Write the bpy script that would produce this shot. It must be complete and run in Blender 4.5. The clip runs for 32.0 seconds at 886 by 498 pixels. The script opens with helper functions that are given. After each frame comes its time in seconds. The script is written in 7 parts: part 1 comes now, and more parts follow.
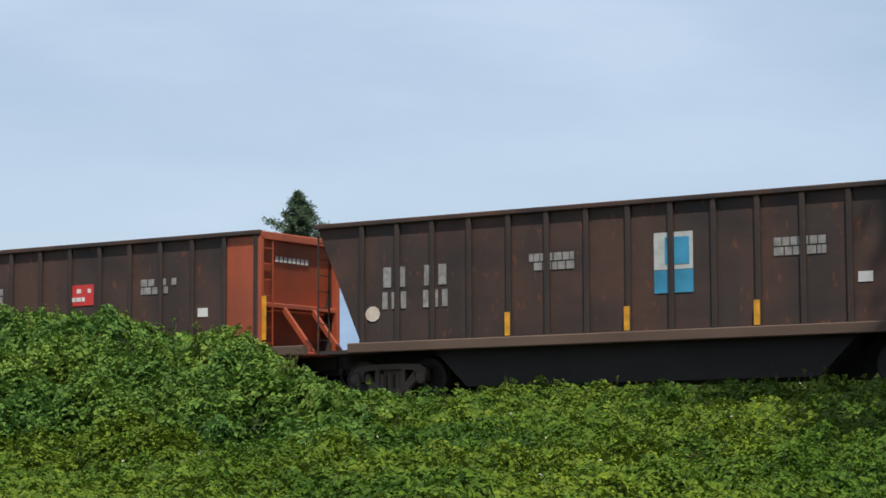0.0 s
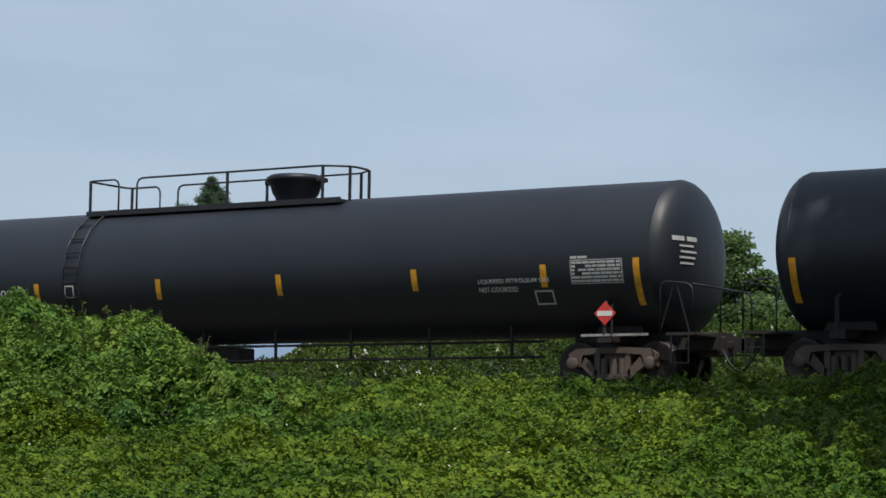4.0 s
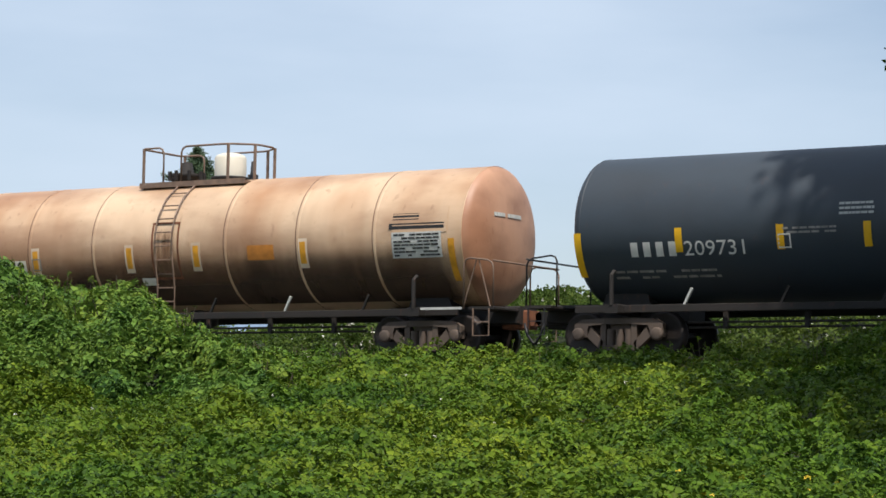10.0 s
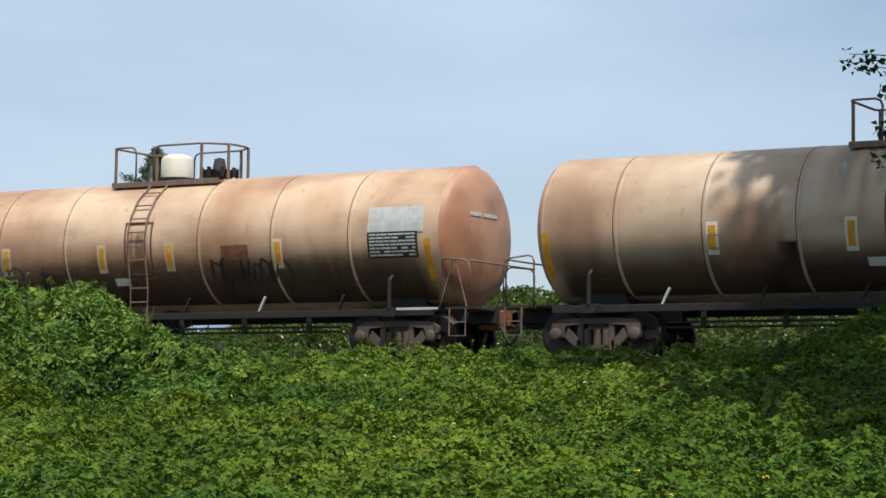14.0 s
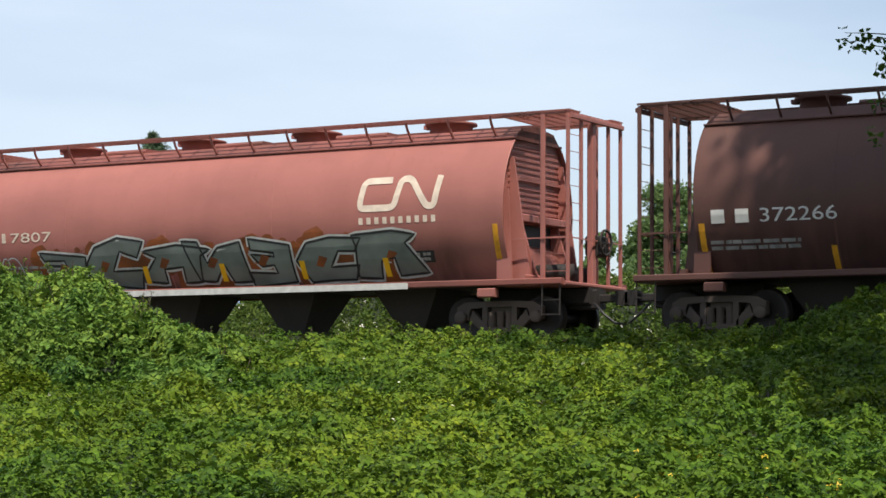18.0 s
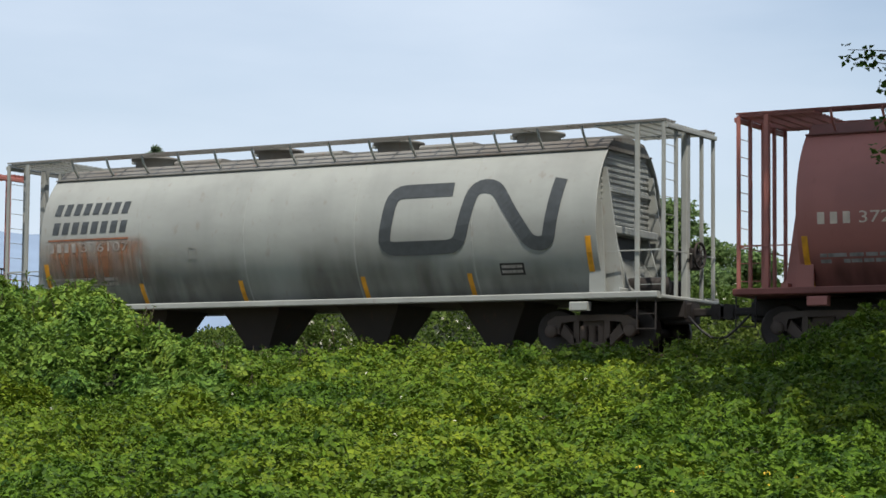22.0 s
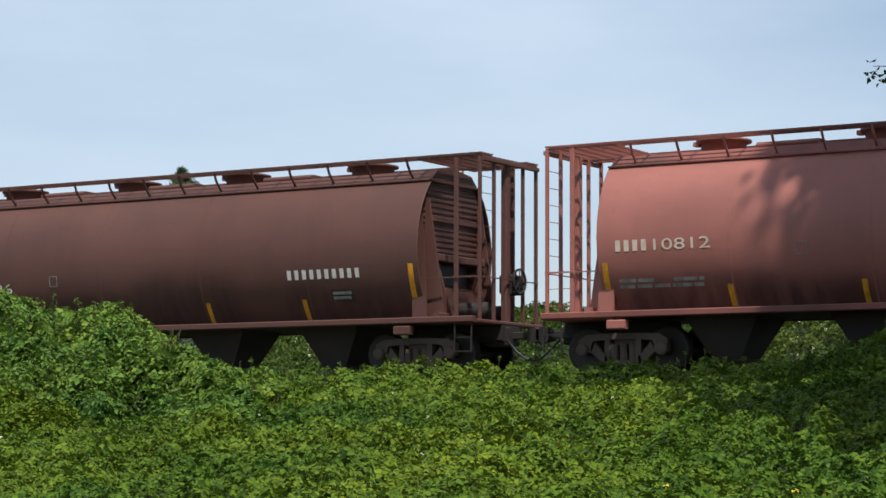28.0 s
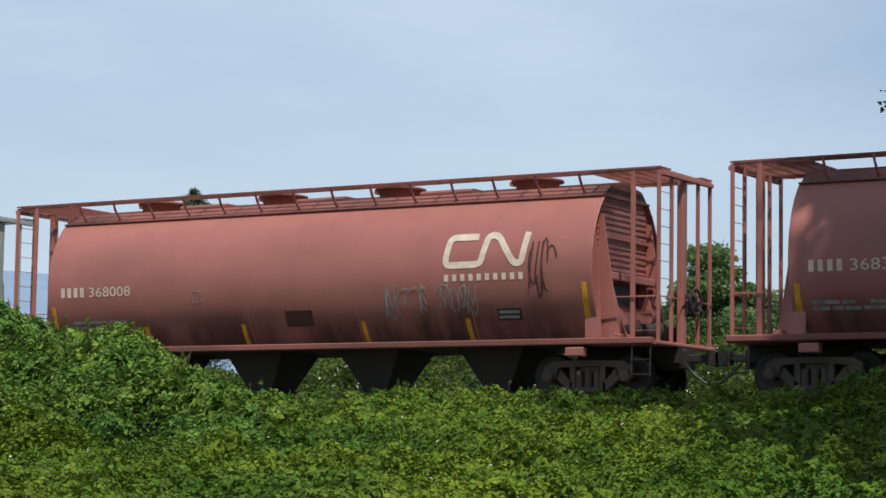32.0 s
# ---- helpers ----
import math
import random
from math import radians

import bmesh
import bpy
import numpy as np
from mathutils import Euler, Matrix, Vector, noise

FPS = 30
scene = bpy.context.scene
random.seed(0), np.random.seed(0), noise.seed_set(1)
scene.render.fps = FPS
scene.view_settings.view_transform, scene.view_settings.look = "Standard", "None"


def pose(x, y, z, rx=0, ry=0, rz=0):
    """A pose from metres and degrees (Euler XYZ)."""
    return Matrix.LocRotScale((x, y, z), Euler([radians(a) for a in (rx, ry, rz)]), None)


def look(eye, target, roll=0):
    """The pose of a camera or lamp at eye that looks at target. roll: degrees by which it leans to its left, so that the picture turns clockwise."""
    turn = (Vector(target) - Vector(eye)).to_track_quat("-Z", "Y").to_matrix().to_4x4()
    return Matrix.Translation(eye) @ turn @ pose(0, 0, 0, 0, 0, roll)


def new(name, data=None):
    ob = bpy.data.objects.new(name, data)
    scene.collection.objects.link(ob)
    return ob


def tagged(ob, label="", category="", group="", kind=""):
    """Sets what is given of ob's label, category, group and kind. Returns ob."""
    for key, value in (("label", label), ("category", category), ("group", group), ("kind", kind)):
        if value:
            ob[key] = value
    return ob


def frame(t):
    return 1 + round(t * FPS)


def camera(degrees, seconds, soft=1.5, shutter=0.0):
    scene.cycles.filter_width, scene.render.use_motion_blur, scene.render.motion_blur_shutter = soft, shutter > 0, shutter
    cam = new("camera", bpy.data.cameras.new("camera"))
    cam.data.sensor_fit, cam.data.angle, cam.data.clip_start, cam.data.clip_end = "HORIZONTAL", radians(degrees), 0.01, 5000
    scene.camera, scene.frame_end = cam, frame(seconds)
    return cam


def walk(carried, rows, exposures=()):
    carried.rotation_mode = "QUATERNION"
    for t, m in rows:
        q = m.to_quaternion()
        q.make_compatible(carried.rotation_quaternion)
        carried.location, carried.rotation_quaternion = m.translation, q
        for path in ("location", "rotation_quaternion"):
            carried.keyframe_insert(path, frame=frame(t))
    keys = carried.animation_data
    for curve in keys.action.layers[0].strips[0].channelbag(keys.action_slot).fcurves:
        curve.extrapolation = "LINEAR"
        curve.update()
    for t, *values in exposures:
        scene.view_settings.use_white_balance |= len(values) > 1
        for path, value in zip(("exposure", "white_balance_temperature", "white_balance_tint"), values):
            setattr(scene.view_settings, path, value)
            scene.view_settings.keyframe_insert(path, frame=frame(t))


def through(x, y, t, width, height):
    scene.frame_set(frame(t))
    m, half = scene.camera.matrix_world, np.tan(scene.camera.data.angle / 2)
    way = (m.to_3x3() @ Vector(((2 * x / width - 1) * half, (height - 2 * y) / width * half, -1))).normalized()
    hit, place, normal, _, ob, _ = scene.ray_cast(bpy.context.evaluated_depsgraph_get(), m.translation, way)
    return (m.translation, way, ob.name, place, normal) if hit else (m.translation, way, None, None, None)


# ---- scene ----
EYE = -1.52          # the eye stands a little below the rail heads
TRACK = 41.0         # the track's middle line, along x, in front of the eye
cam = camera(22.366, 32.0, soft=1.6)
walk(cam, [
    (0.0, pose(0, 0, EYE, 90 + 5.62, 0.20, 34.12)),
    (0.5, pose(0, 0, EYE, 90 + 5.42, -0.09, 33.21)),
    (1.0, pose(0, 0, EYE, 90 + 5.17, -0.03, 33.50)),
    (1.5, pose(0, 0, EYE, 90 + 5.23, 0.01, 33.30)),
    (2.0, pose(0, 0, EYE, 90 + 5.43, -0.44, 32.65)),
    (2.5, pose(0, 0, EYE, 90 + 5.32, -0.45, 32.51)),
    (3.0, pose(0, 0, EYE, 90 + 5.28, -0.50, 32.25)),
    (3.5, pose(0, 0, EYE, 90 + 5.48, -0.68, 31.95)),
    (5.5, pose(0, 0, EYE, 90 + 5.03, -1.12, 31.52)),
    (6.0, pose(0, 0, EYE, 90 + 5.21, -1.20, 31.45)),
    (6.5, pose(0, 0, EYE, 90 + 5.08, -1.05, 31.54)),
    (7.0, pose(0, 0, EYE, 90 + 4.72, -0.87, 31.74)),
    (7.5, pose(0, 0, EYE, 90 + 5.01, -1.08, 31.34)),
    (8.0, pose(0, 0, EYE, 90 + 5.03, -0.92, 31.35)),
    (8.5, pose(0, 0, EYE, 90 + 4.82, -1.02, 31.49)),
    (9.0, pose(0, 0, EYE, 90 + 4.54, -1.02, 31.69)),
    (9.5, pose(0, 0, EYE, 90 + 4.67, -1.03, 31.37)),
    (10.0, pose(0, 0, EYE, 90 + 4.64, -0.91, 31.42)),
    (10.5, pose(0, 0, EYE, 90 + 4.36, -0.81, 31.22)),
    (11.0, pose(0, 0, EYE, 90 + 4.24, -0.56, 31.15)),
    (11.5, pose(0, 0, EYE, 90 + 4.39, -0.54, 30.98)),
    (12.0, pose(0, 0, EYE, 90 + 4.45, -0.39, 31.01)),
    (12.5, pose(0, 0, EYE, 90 + 4.34, -0.40, 31.03)),
    (13.0, pose(0, 0, EYE, 90 + 4.45, -0.44, 30.97)),
    (13.5, pose(0, 0, EYE, 90 + 4.57, -0.84, 30.43)),
    (15.5, pose(0, 0, EYE, 90 + 4.80, -0.57, 30.43)),
    (16.0, pose(0, 0, EYE, 90 + 4.47, -0.52, 30.42)),
    (16.5, pose(0, 0, EYE, 90 + 4.13, -0.36, 30.51)),
    (17.0, pose(0, 0, EYE, 90 + 4.17, -0.27, 30.34)),
    (17.5, pose(0, 0, EYE, 90 + 4.12, -0.30, 30.37)),
    (18.0, pose(0, 0, EYE, 90 + 4.21, -0.30, 30.36)),
    (18.5, pose(0, 0, EYE, 90 + 4.01, -0.25, 30.62)),
    (19.0, pose(0, 0, EYE, 90 + 4.04, -0.34, 30.72)),
    (19.5, pose(0, 0, EYE, 90 + 4.28, -0.44, 30.42)),
    (20.0, pose(0, 0, EYE, 90 + 4.35, -0.51, 30.38)),
    (20.5, pose(0, 0, EYE, 90 + 4.46, -0.34, 30.50)),
    (21.0, pose(0, 0, EYE, 90 + 4.42, -0.38, 30.55)),
    (21.5, pose(0, 0, EYE, 90 + 4.47, -0.54, 30.42)),
    (22.0, pose(0, 0, EYE, 90 + 4.60, -0.52, 30.41)),
    (22.5, pose(0, 0, EYE, 90 + 4.53, -0.54, 30.38)),
    (23.0, pose(0, 0, EYE, 90 + 4.73, -0.36, 30.57)),
    (23.5, pose(0, 0, EYE, 90 + 4.86, -0.50, 30.10)),
    (24.0, pose(0, 0, EYE, 90 + 4.92, -0.05, 30.41)),
    (24.5, pose(0, 0, EYE, 90 + 4.92, 0.01, 30.52)),
    (25.0, pose(0, 0, EYE, 90 + 4.86, -0.17, 31.00)),
    (25.5, pose(0, 0, EYE, 90 + 4.83, -0.30, 30.71)),
    (27.5, pose(0, 0, EYE, 90 + 5.10, -0.28, 30.96)),
    (28.0, pose(0, 0, EYE, 90 + 5.09, -0.21, 31.10)),
    (28.5, pose(0, 0, EYE, 90 + 4.99, -0.28, 31.17)),
    (29.0, pose(0, 0, EYE, 90 + 5.18, -0.41, 31.01)),
    (29.5, pose(0, 0, EYE, 90 + 5.54, -0.73, 30.69)),
    (30.0, pose(0, 0, EYE, 90 + 5.63, -0.77, 31.19)),
    (30.5, pose(0, 0, EYE, 90 + 5.69, -0.84, 31.06)),
    (31.0, pose(0, 0, EYE, 90 + 5.61, -1.06, 31.61)),
    (31.5, pose(0, 0, EYE, 90 + 5.73, -1.17, 31.40)),
    (32.0, pose(0, 0, EYE, 90 + 5.71, -0.89, 31.33)),
], exposures=[(0, -0.05, 6450, 11), (1, 0.0, 6450, 11), (2, -0.25, 6450, 11), (3, -0.38, 6450, 10), (3.5, -0.38, 6450, 10), (5.5, 0.05, 6600, 12), (9, 0.07, 6650, 12), (11, 0.08, 6600, 12), (12, -0.05, 6600, 12), (13, 0.0, 6450, 10), (16, -0.04, 6600, 12), (17, 0.22, 6800, 12), (18, 0.30, 6850, 13), (19, 0.29, 6850, 14), (20, 0.33, 6850, 14), (21, 0.33, 6900, 14), (22, 0.16, 6850, 13), (25, 0.08, 6800, 12), (28, 0.06, 6600, 11), (30, 0.1, 6600, 11), (32, -0.06, 6500, 10)])

# ---- light ----
SUN_AZ, SUN_EL = radians(135), radians(62)     # from the eye's side of the track, over its right shoulder
world = bpy.data.worlds.new("sky")
scene.world = world
world.use_nodes = True


def link(tree, a, b):
    tree.links.new(a, b)


def sky_nodes():
    nt = world.node_tree
    nt.nodes.clear()
    out = nt.nodes.new("ShaderNodeOutputWorld")
    bg = nt.nodes.new("ShaderNodeBackground")
    sky = nt.nodes.new("ShaderNodeTexSky")
    sky.sky_type, sky.sun_disc = "NISHITA", False
    sky.sun_elevation, sky.sun_rotation = SUN_EL, SUN_AZ
    sky.air_density, sky.dust_density, sky.ozone_density = 1.0, 1.2, 1.5
    # thin high cloud veils over the blue
    co = nt.nodes.new("ShaderNodeTexCoord")
    mp = nt.nodes.new("ShaderNodeMapping")
    mp.inputs["Scale"].default_value = (2.2, 2.2, 9.0)
    mp.inputs["Rotation"].default_value = (0.2, 0.15, 0.5)
    no = nt.nodes.new("ShaderNodeTexNoise")
    no.inputs["Scale"].default_value, no.inputs["Detail"].default_value = 1.6, 5.0
    ramp = nt.nodes.new("ShaderNodeValToRGB")
    ramp.color_ramp.elements[0].position, ramp.color_ramp.elements[0].color = 0.3, (0.35, 0.35, 0.35, 1)
    ramp.color_ramp.elements[1].position, ramp.color_ramp.elements[1].color = 0.7, (0.85, 0.85, 0.85, 1)
    mix = nt.nodes.new("ShaderNodeMixRGB")
    mix.inputs[2].default_value = CLOUD
    link(nt, co.outputs["Generated"], mp.inputs[0])
    link(nt, mp.outputs[0], no.inputs[0])
    link(nt, no.outputs["Fac"], ramp.inputs[0])
    sp = nt.nodes.new("ShaderNodeSeparateXYZ")
    side = nt.nodes.new("ShaderNodeMapRange")
    side.inputs["From Min"].default_value, side.inputs["From Max"].default_value = -0.72, -0.28
    side.inputs["To Min"].default_value, side.inputs["To Max"].default_value = 0.13, -0.16
    thick = nt.nodes.new("ShaderNodeMath")
    thick.use_clamp = True
    link(nt, co.outputs["Generated"], sp.inputs[0])
    link(nt, sp.outputs["X"], side.inputs["Value"])
    link(nt, ramp.outputs[0], thick.inputs[0])
    link(nt, side.outputs[0], thick.inputs[1])
    link(nt, thick.outputs[0], mix.inputs[0])
    link(nt, sky.outputs[0], mix.inputs[1])
    link(nt, mix.outputs[0], bg.inputs[0])
    bg.inputs[1].default_value = 0.12
    link(nt, bg.outputs[0], out.inputs[0])


CLOUD = (5.2, 6.3, 7.6, 1)
sky_nodes()
sun = new("sun", bpy.data.lights.new("sun", "SUN"))
sun.data.energy, sun.data.angle, sun.data.color = 5.0, radians(0.6), (1.0, 0.95, 0.87)
sun.matrix_world = look((40 * math.sin(SUN_AZ), 40 * math.cos(SUN_AZ), 40 * math.tan(SUN_EL)), (0, 0, 0))
scene.view_settings.exposure = 0.0

# ---- materials ----
def material(name):
    m = bpy.data.materials.new(name)
    m.use_nodes = True
    return m, m.node_tree, m.node_tree.nodes["Principled BSDF"]


COLOUR_SCALE = 0.83     # darkens every base colour to offset the strong sun and deepen shade


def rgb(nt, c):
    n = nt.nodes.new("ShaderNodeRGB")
    n.outputs[0].default_value = (*[COLOUR_SCALE * v for v in c], 1)
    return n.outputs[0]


def noise_fac(nt, scale, lo, hi, detail=4.0, stretch=(1, 1, 1), seed=0.0):
    co = nt.nodes.new("ShaderNodeTexCoord")
    mp = nt.nodes.new("ShaderNodeMapping")
    mp.inputs["Scale"].default_value, mp.inputs["Location"].default_value = stretch, (seed, seed * 1.7, seed * 0.3)
    no = nt.nodes.new("ShaderNodeTexNoise")
    no.inputs["Scale"].default_value, no.inputs["Detail"].default_value = scale, detail
    mr = nt.nodes.new("ShaderNodeMapRange")
    mr.inputs["From Min"].default_value, mr.inputs["From Max"].default_value = lo, hi
    link(nt, co.outputs["Object"], mp.inputs[0])
    link(nt, mp.outputs[0], no.inputs[0])
    link(nt, no.outputs["Fac"], mr.inputs[0])
    return mr.outputs[0]


def mixed(nt, fac, a, b):
    n = nt.nodes.new("ShaderNodeMixRGB")
    link(nt, fac, n.inputs[0])
    link(nt, a, n.inputs[1])
    link(nt, b, n.inputs[2])
    return n.outputs[0]


def times(nt, fac, k):
    n = nt.nodes.new("ShaderNodeMath")
    n.operation = "MULTIPLY"
    n.inputs[1].default_value = k
    link(nt, fac, n.inputs[0])
    return n.outputs[0]


def bumped(nt, bs, fac, strength, distance=0.01):
    b = nt.nodes.new("ShaderNodeBump")
    b.inputs["Strength"].default_value, b.inputs["Distance"].default_value = strength, distance
    link(nt, fac, b.inputs["Height"])
    link(nt, b.outputs[0], bs.inputs["Normal"])


def paint(name, base, dirt, rust=(0.16, 0.06, 0.03), rough=0.5, dirt_amount=0.6, rust_amount=0.25, streak=0.5, seed=0.0, coarse=None, coarse_amount=0.0):
    """Weathered painted steel: road film rising from the wheels, rain streaks, rust specks and large faded fields."""
    m, nt, bs = material(name)
    fade = noise_fac(nt, 0.35, 0.35, 0.65, 3, seed=seed)
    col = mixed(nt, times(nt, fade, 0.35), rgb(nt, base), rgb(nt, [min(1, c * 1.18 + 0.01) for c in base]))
    runs = noise_fac(nt, 1.6, 0.48, 0.75, 5, (1.0, 1.0, 0.10), seed + 3)
    col = mixed(nt, times(nt, runs, streak), col, rgb(nt, [c * 0.72 for c in base]))
    if coarse:
        big = noise_fac(nt, 0.55, 0.45, 0.72, 3, (1.0, 1.0, 0.35), seed + 9)
        col = mixed(nt, times(nt, big, coarse_amount), col, rgb(nt, coarse))
    film = noise_fac(nt, 0.8, 0.42, 0.7, 6, (0.5, 1, 1.4), seed + 5)
    col = mixed(nt, times(nt, film, dirt_amount), col, rgb(nt, dirt))
    spots = noise_fac(nt, 7.0, 0.62, 0.74, 6, (1, 1, 0.5), seed + 11)
    col = mixed(nt, times(nt, spots, rust_amount), col, rgb(nt, rust))
    link(nt, col, bs.inputs["Base Color"])
    bs.inputs["Roughness"].default_value = rough
    bumped(nt, bs, noise_fac(nt, 2.2, 0.2, 0.8, 3), 0.25, 0.02)
    return m


def plain(name, base, rough=0.6, metal=0.0, vary=0.25, scale=6.0, bump=0.1):
    m, nt, bs = material(name)
    f = noise_fac(nt, scale, 0.3, 0.7, 5)
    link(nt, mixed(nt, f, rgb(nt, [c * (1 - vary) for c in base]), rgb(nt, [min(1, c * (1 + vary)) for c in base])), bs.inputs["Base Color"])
    bs.inputs["Roughness"].default_value, bs.inputs["Metallic"].default_value = rough, metal
    bumped(nt, bs, noise_fac(nt, scale * 6, 0.3, 0.7, 4), bump, 0.01)
    return m


def stain(name, base, share=0.8, low=0.35, sides=0.3, top=0.04, grain=2.5, seed=0.0, worn=(0.25, 0.60)):
    """A thin wash on the paint below: streaky, worn through in places, thinning out towards its own rim."""
    m, nt, bs = material(name)
    f = noise_fac(nt, 3.0, 0.3, 0.7, 5)
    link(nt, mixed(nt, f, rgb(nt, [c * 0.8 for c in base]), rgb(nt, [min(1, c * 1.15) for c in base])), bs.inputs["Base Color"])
    bs.inputs["Roughness"].default_value = 0.7
    co = nt.nodes.new("ShaderNodeTexCoord")
    sp = nt.nodes.new("ShaderNodeSeparateXYZ")
    link(nt, co.outputs["Generated"], sp.inputs[0])
    fac = times(nt, noise_fac(nt, grain, *worn, 5, (2.5, 1.0, 0.35), seed), share)
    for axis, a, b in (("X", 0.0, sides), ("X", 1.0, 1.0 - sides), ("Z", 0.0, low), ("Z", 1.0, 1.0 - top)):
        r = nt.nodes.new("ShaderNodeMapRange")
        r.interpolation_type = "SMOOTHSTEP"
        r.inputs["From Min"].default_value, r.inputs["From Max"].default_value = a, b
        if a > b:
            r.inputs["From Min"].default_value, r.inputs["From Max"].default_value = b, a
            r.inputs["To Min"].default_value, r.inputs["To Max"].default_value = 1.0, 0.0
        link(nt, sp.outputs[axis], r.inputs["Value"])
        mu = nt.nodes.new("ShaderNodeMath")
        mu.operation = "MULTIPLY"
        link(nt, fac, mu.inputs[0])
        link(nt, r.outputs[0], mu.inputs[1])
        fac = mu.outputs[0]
    mx = nt.nodes.new("ShaderNodeMixShader")
    tr = nt.nodes.new("ShaderNodeBsdfTransparent")
    link(nt, fac, mx.inputs[0])
    link(nt, tr.outputs[0], mx.inputs[1])
    link(nt, bs.outputs[0], mx.inputs[2])
    link(nt, mx.outputs[0], nt.nodes["Material Output"].inputs[0])
    return m


def leafy(name, dark, light, young, scale=0.25, through=0.35):
    """Leaves: each its own shade, patches of fresh growth, light coming through the blade."""
    m, nt, bs = material(name)
    geo = nt.nodes.new("ShaderNodeNewGeometry")
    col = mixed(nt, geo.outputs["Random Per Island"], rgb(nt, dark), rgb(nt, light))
    patch = noise_fac(nt, scale, 0.38, 0.68, 4)
    wn = nt.nodes.new("ShaderNodeTexWhiteNoise")
    wn.noise_dimensions = "1D"
    link(nt, geo.outputs["Random Per Island"], wn.inputs["W"])
    pick = nt.nodes.new("ShaderNodeMath")
    pick.operation = "MULTIPLY"
    link(nt, patch, pick.inputs[0])
    link(nt, wn.outputs["Value"], pick.inputs[1])
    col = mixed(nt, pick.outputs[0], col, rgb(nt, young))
    link(nt, col, bs.inputs["Base Color"])
    bs.inputs["Roughness"].default_value, bs.inputs["Specular IOR Level"].default_value = 0.5, 0.08
    tr = nt.nodes.new("ShaderNodeBsdfTranslucent")
    link(nt, col, tr.inputs[0])
    mx = nt.nodes.new("ShaderNodeMixShader")
    mx.inputs[0].default_value = through
    link(nt, bs.outputs[0], mx.inputs[1])
    link(nt, tr.outputs[0], mx.inputs[2])
    link(nt, mx.outputs[0], nt.nodes["Material Output"].inputs[0])
    return m


# ---- mesh building ----
class Form:
    """Collects the faces of one mesh."""

    def __init__(self):
        self.v, self.f, self.smooth = [], [], []

    def add(self, verts, faces, smooth=False):
        k = len(self.v)
        self.v += [tuple(p) for p in verts]
        self.f += [tuple(i + k for i in q) for q in faces]
        self.smooth += [smooth] * len(faces)
        return self

    def box(self, x0, x1, y0, y1, z0, z1, b=0.0):
        """A box; b: the bevel of its edges along the longest side."""
        if b <= 0:
            c = [(x, y, z) for x in (x0, x1) for y in (y0, y1) for z in (z0, z1)]
            return self.add(c, [(0, 1, 3, 2), (4, 6, 7, 5), (0, 4, 5, 1), (2, 3, 7, 6), (0, 2, 6, 4), (1, 5, 7, 3)])
        s = (x1 - x0, y1 - y0, z1 - z0)
        a = s.index(max(s))
        lo, hi = (x0, y0, z0), (x1, y1, z1)
        u, w = [i for i in range(3) if i != a]
        ring = [(lo[u] + b, lo[w]), (hi[u] - b, lo[w]), (hi[u], lo[w] + b), (hi[u], hi[w] - b), (hi[u] - b, hi[w]), (lo[u] + b, hi[w]), (lo[u], hi[w] - b), (lo[u], lo[w] + b)]
        vs = []
        for e in (lo[a], hi[a]):
            for p, q in ring:
                c = [0, 0, 0]
                c[a], c[u], c[w] = e, p, q
                vs.append(c)
        return self.add(vs, [(i, (i + 1) % 8, 8 + (i + 1) % 8, 8 + i) for i in range(8)] + [tuple(range(7, -1, -1)), tuple(range(8, 16))])

    def prism(self, ring, y0, y1):
        """An outline in x and z, drawn out along y."""
        n = len(ring)
        vs = [(x, y0, z) for x, z in ring] + [(x, y1, z) for x, z in ring]
        return self.add(vs, [(i, (i + 1) % n, n + (i + 1) % n, n + i) for i in range(n)] + [tuple(range(n - 1, -1, -1)), tuple(range(n, 2 * n))])

    def beam(self, a, b, w, d=None):
        """A square bar from a to b."""
        return self.tube([a, b], w / 2 * 1.414, 4)

    def tube(self, path, r, n=6, turn=0.785):
        path = [Vector(p) for p in path]
        rings = []
        for i, p in enumerate(path):
            t = (path[min(i + 1, len(path) - 1)] - path[max(i - 1, 0)]).normalized()
            u = t.cross(Vector((0, 0, 1)))
            if u.length < 1e-3:
                u = Vector((1, 0, 0))
            u.normalize()
            w = t.cross(u)
            rings.append([p + r * (math.cos(turn + 2 * math.pi * k / n) * u + math.sin(turn + 2 * math.pi * k / n) * w) for k in range(n)])
        vs = [q for ring in rings for q in ring]
        fs = [(i * n + k, i * n + (k + 1) % n, (i + 1) * n + (k + 1) % n, (i + 1) * n + k) for i in range(len(path) - 1) for k in range(n)]
        fs += [tuple(range(n - 1, -1, -1)), tuple(range(len(vs) - n, len(vs)))]
        return self.add(vs, fs, n > 5)

    def turned(self, prof, axis="x", at=(0, 0, 0), n=32, a0=0.0, a1=6.2831853):
        """A profile of (along, radius) turned about an axis."""
        full = abs(a1 - a0 - 2 * math.pi) < 1e-4
        m = n if full else n + 1
        vs = []
        for s, r in prof:
            for k in range(m):
                a = a0 + (a1 - a0) * k / n
                c, d = r * math.cos(a), r * math.sin(a)
                p = {"x": (s, c, d), "y": (c, s, d), "z": (c, d, s)}[axis]
                vs.append((p[0] + at[0], p[1] + at[1], p[2] + at[2]))
        fs = []
        for i in range(len(prof) - 1):
            for k in range(n):
                j = (k + 1) % m
                fs.append((i * m + k, i * m + j, (i + 1) * m + j, (i + 1) * m + k))
        return self.add(vs, fs, True)

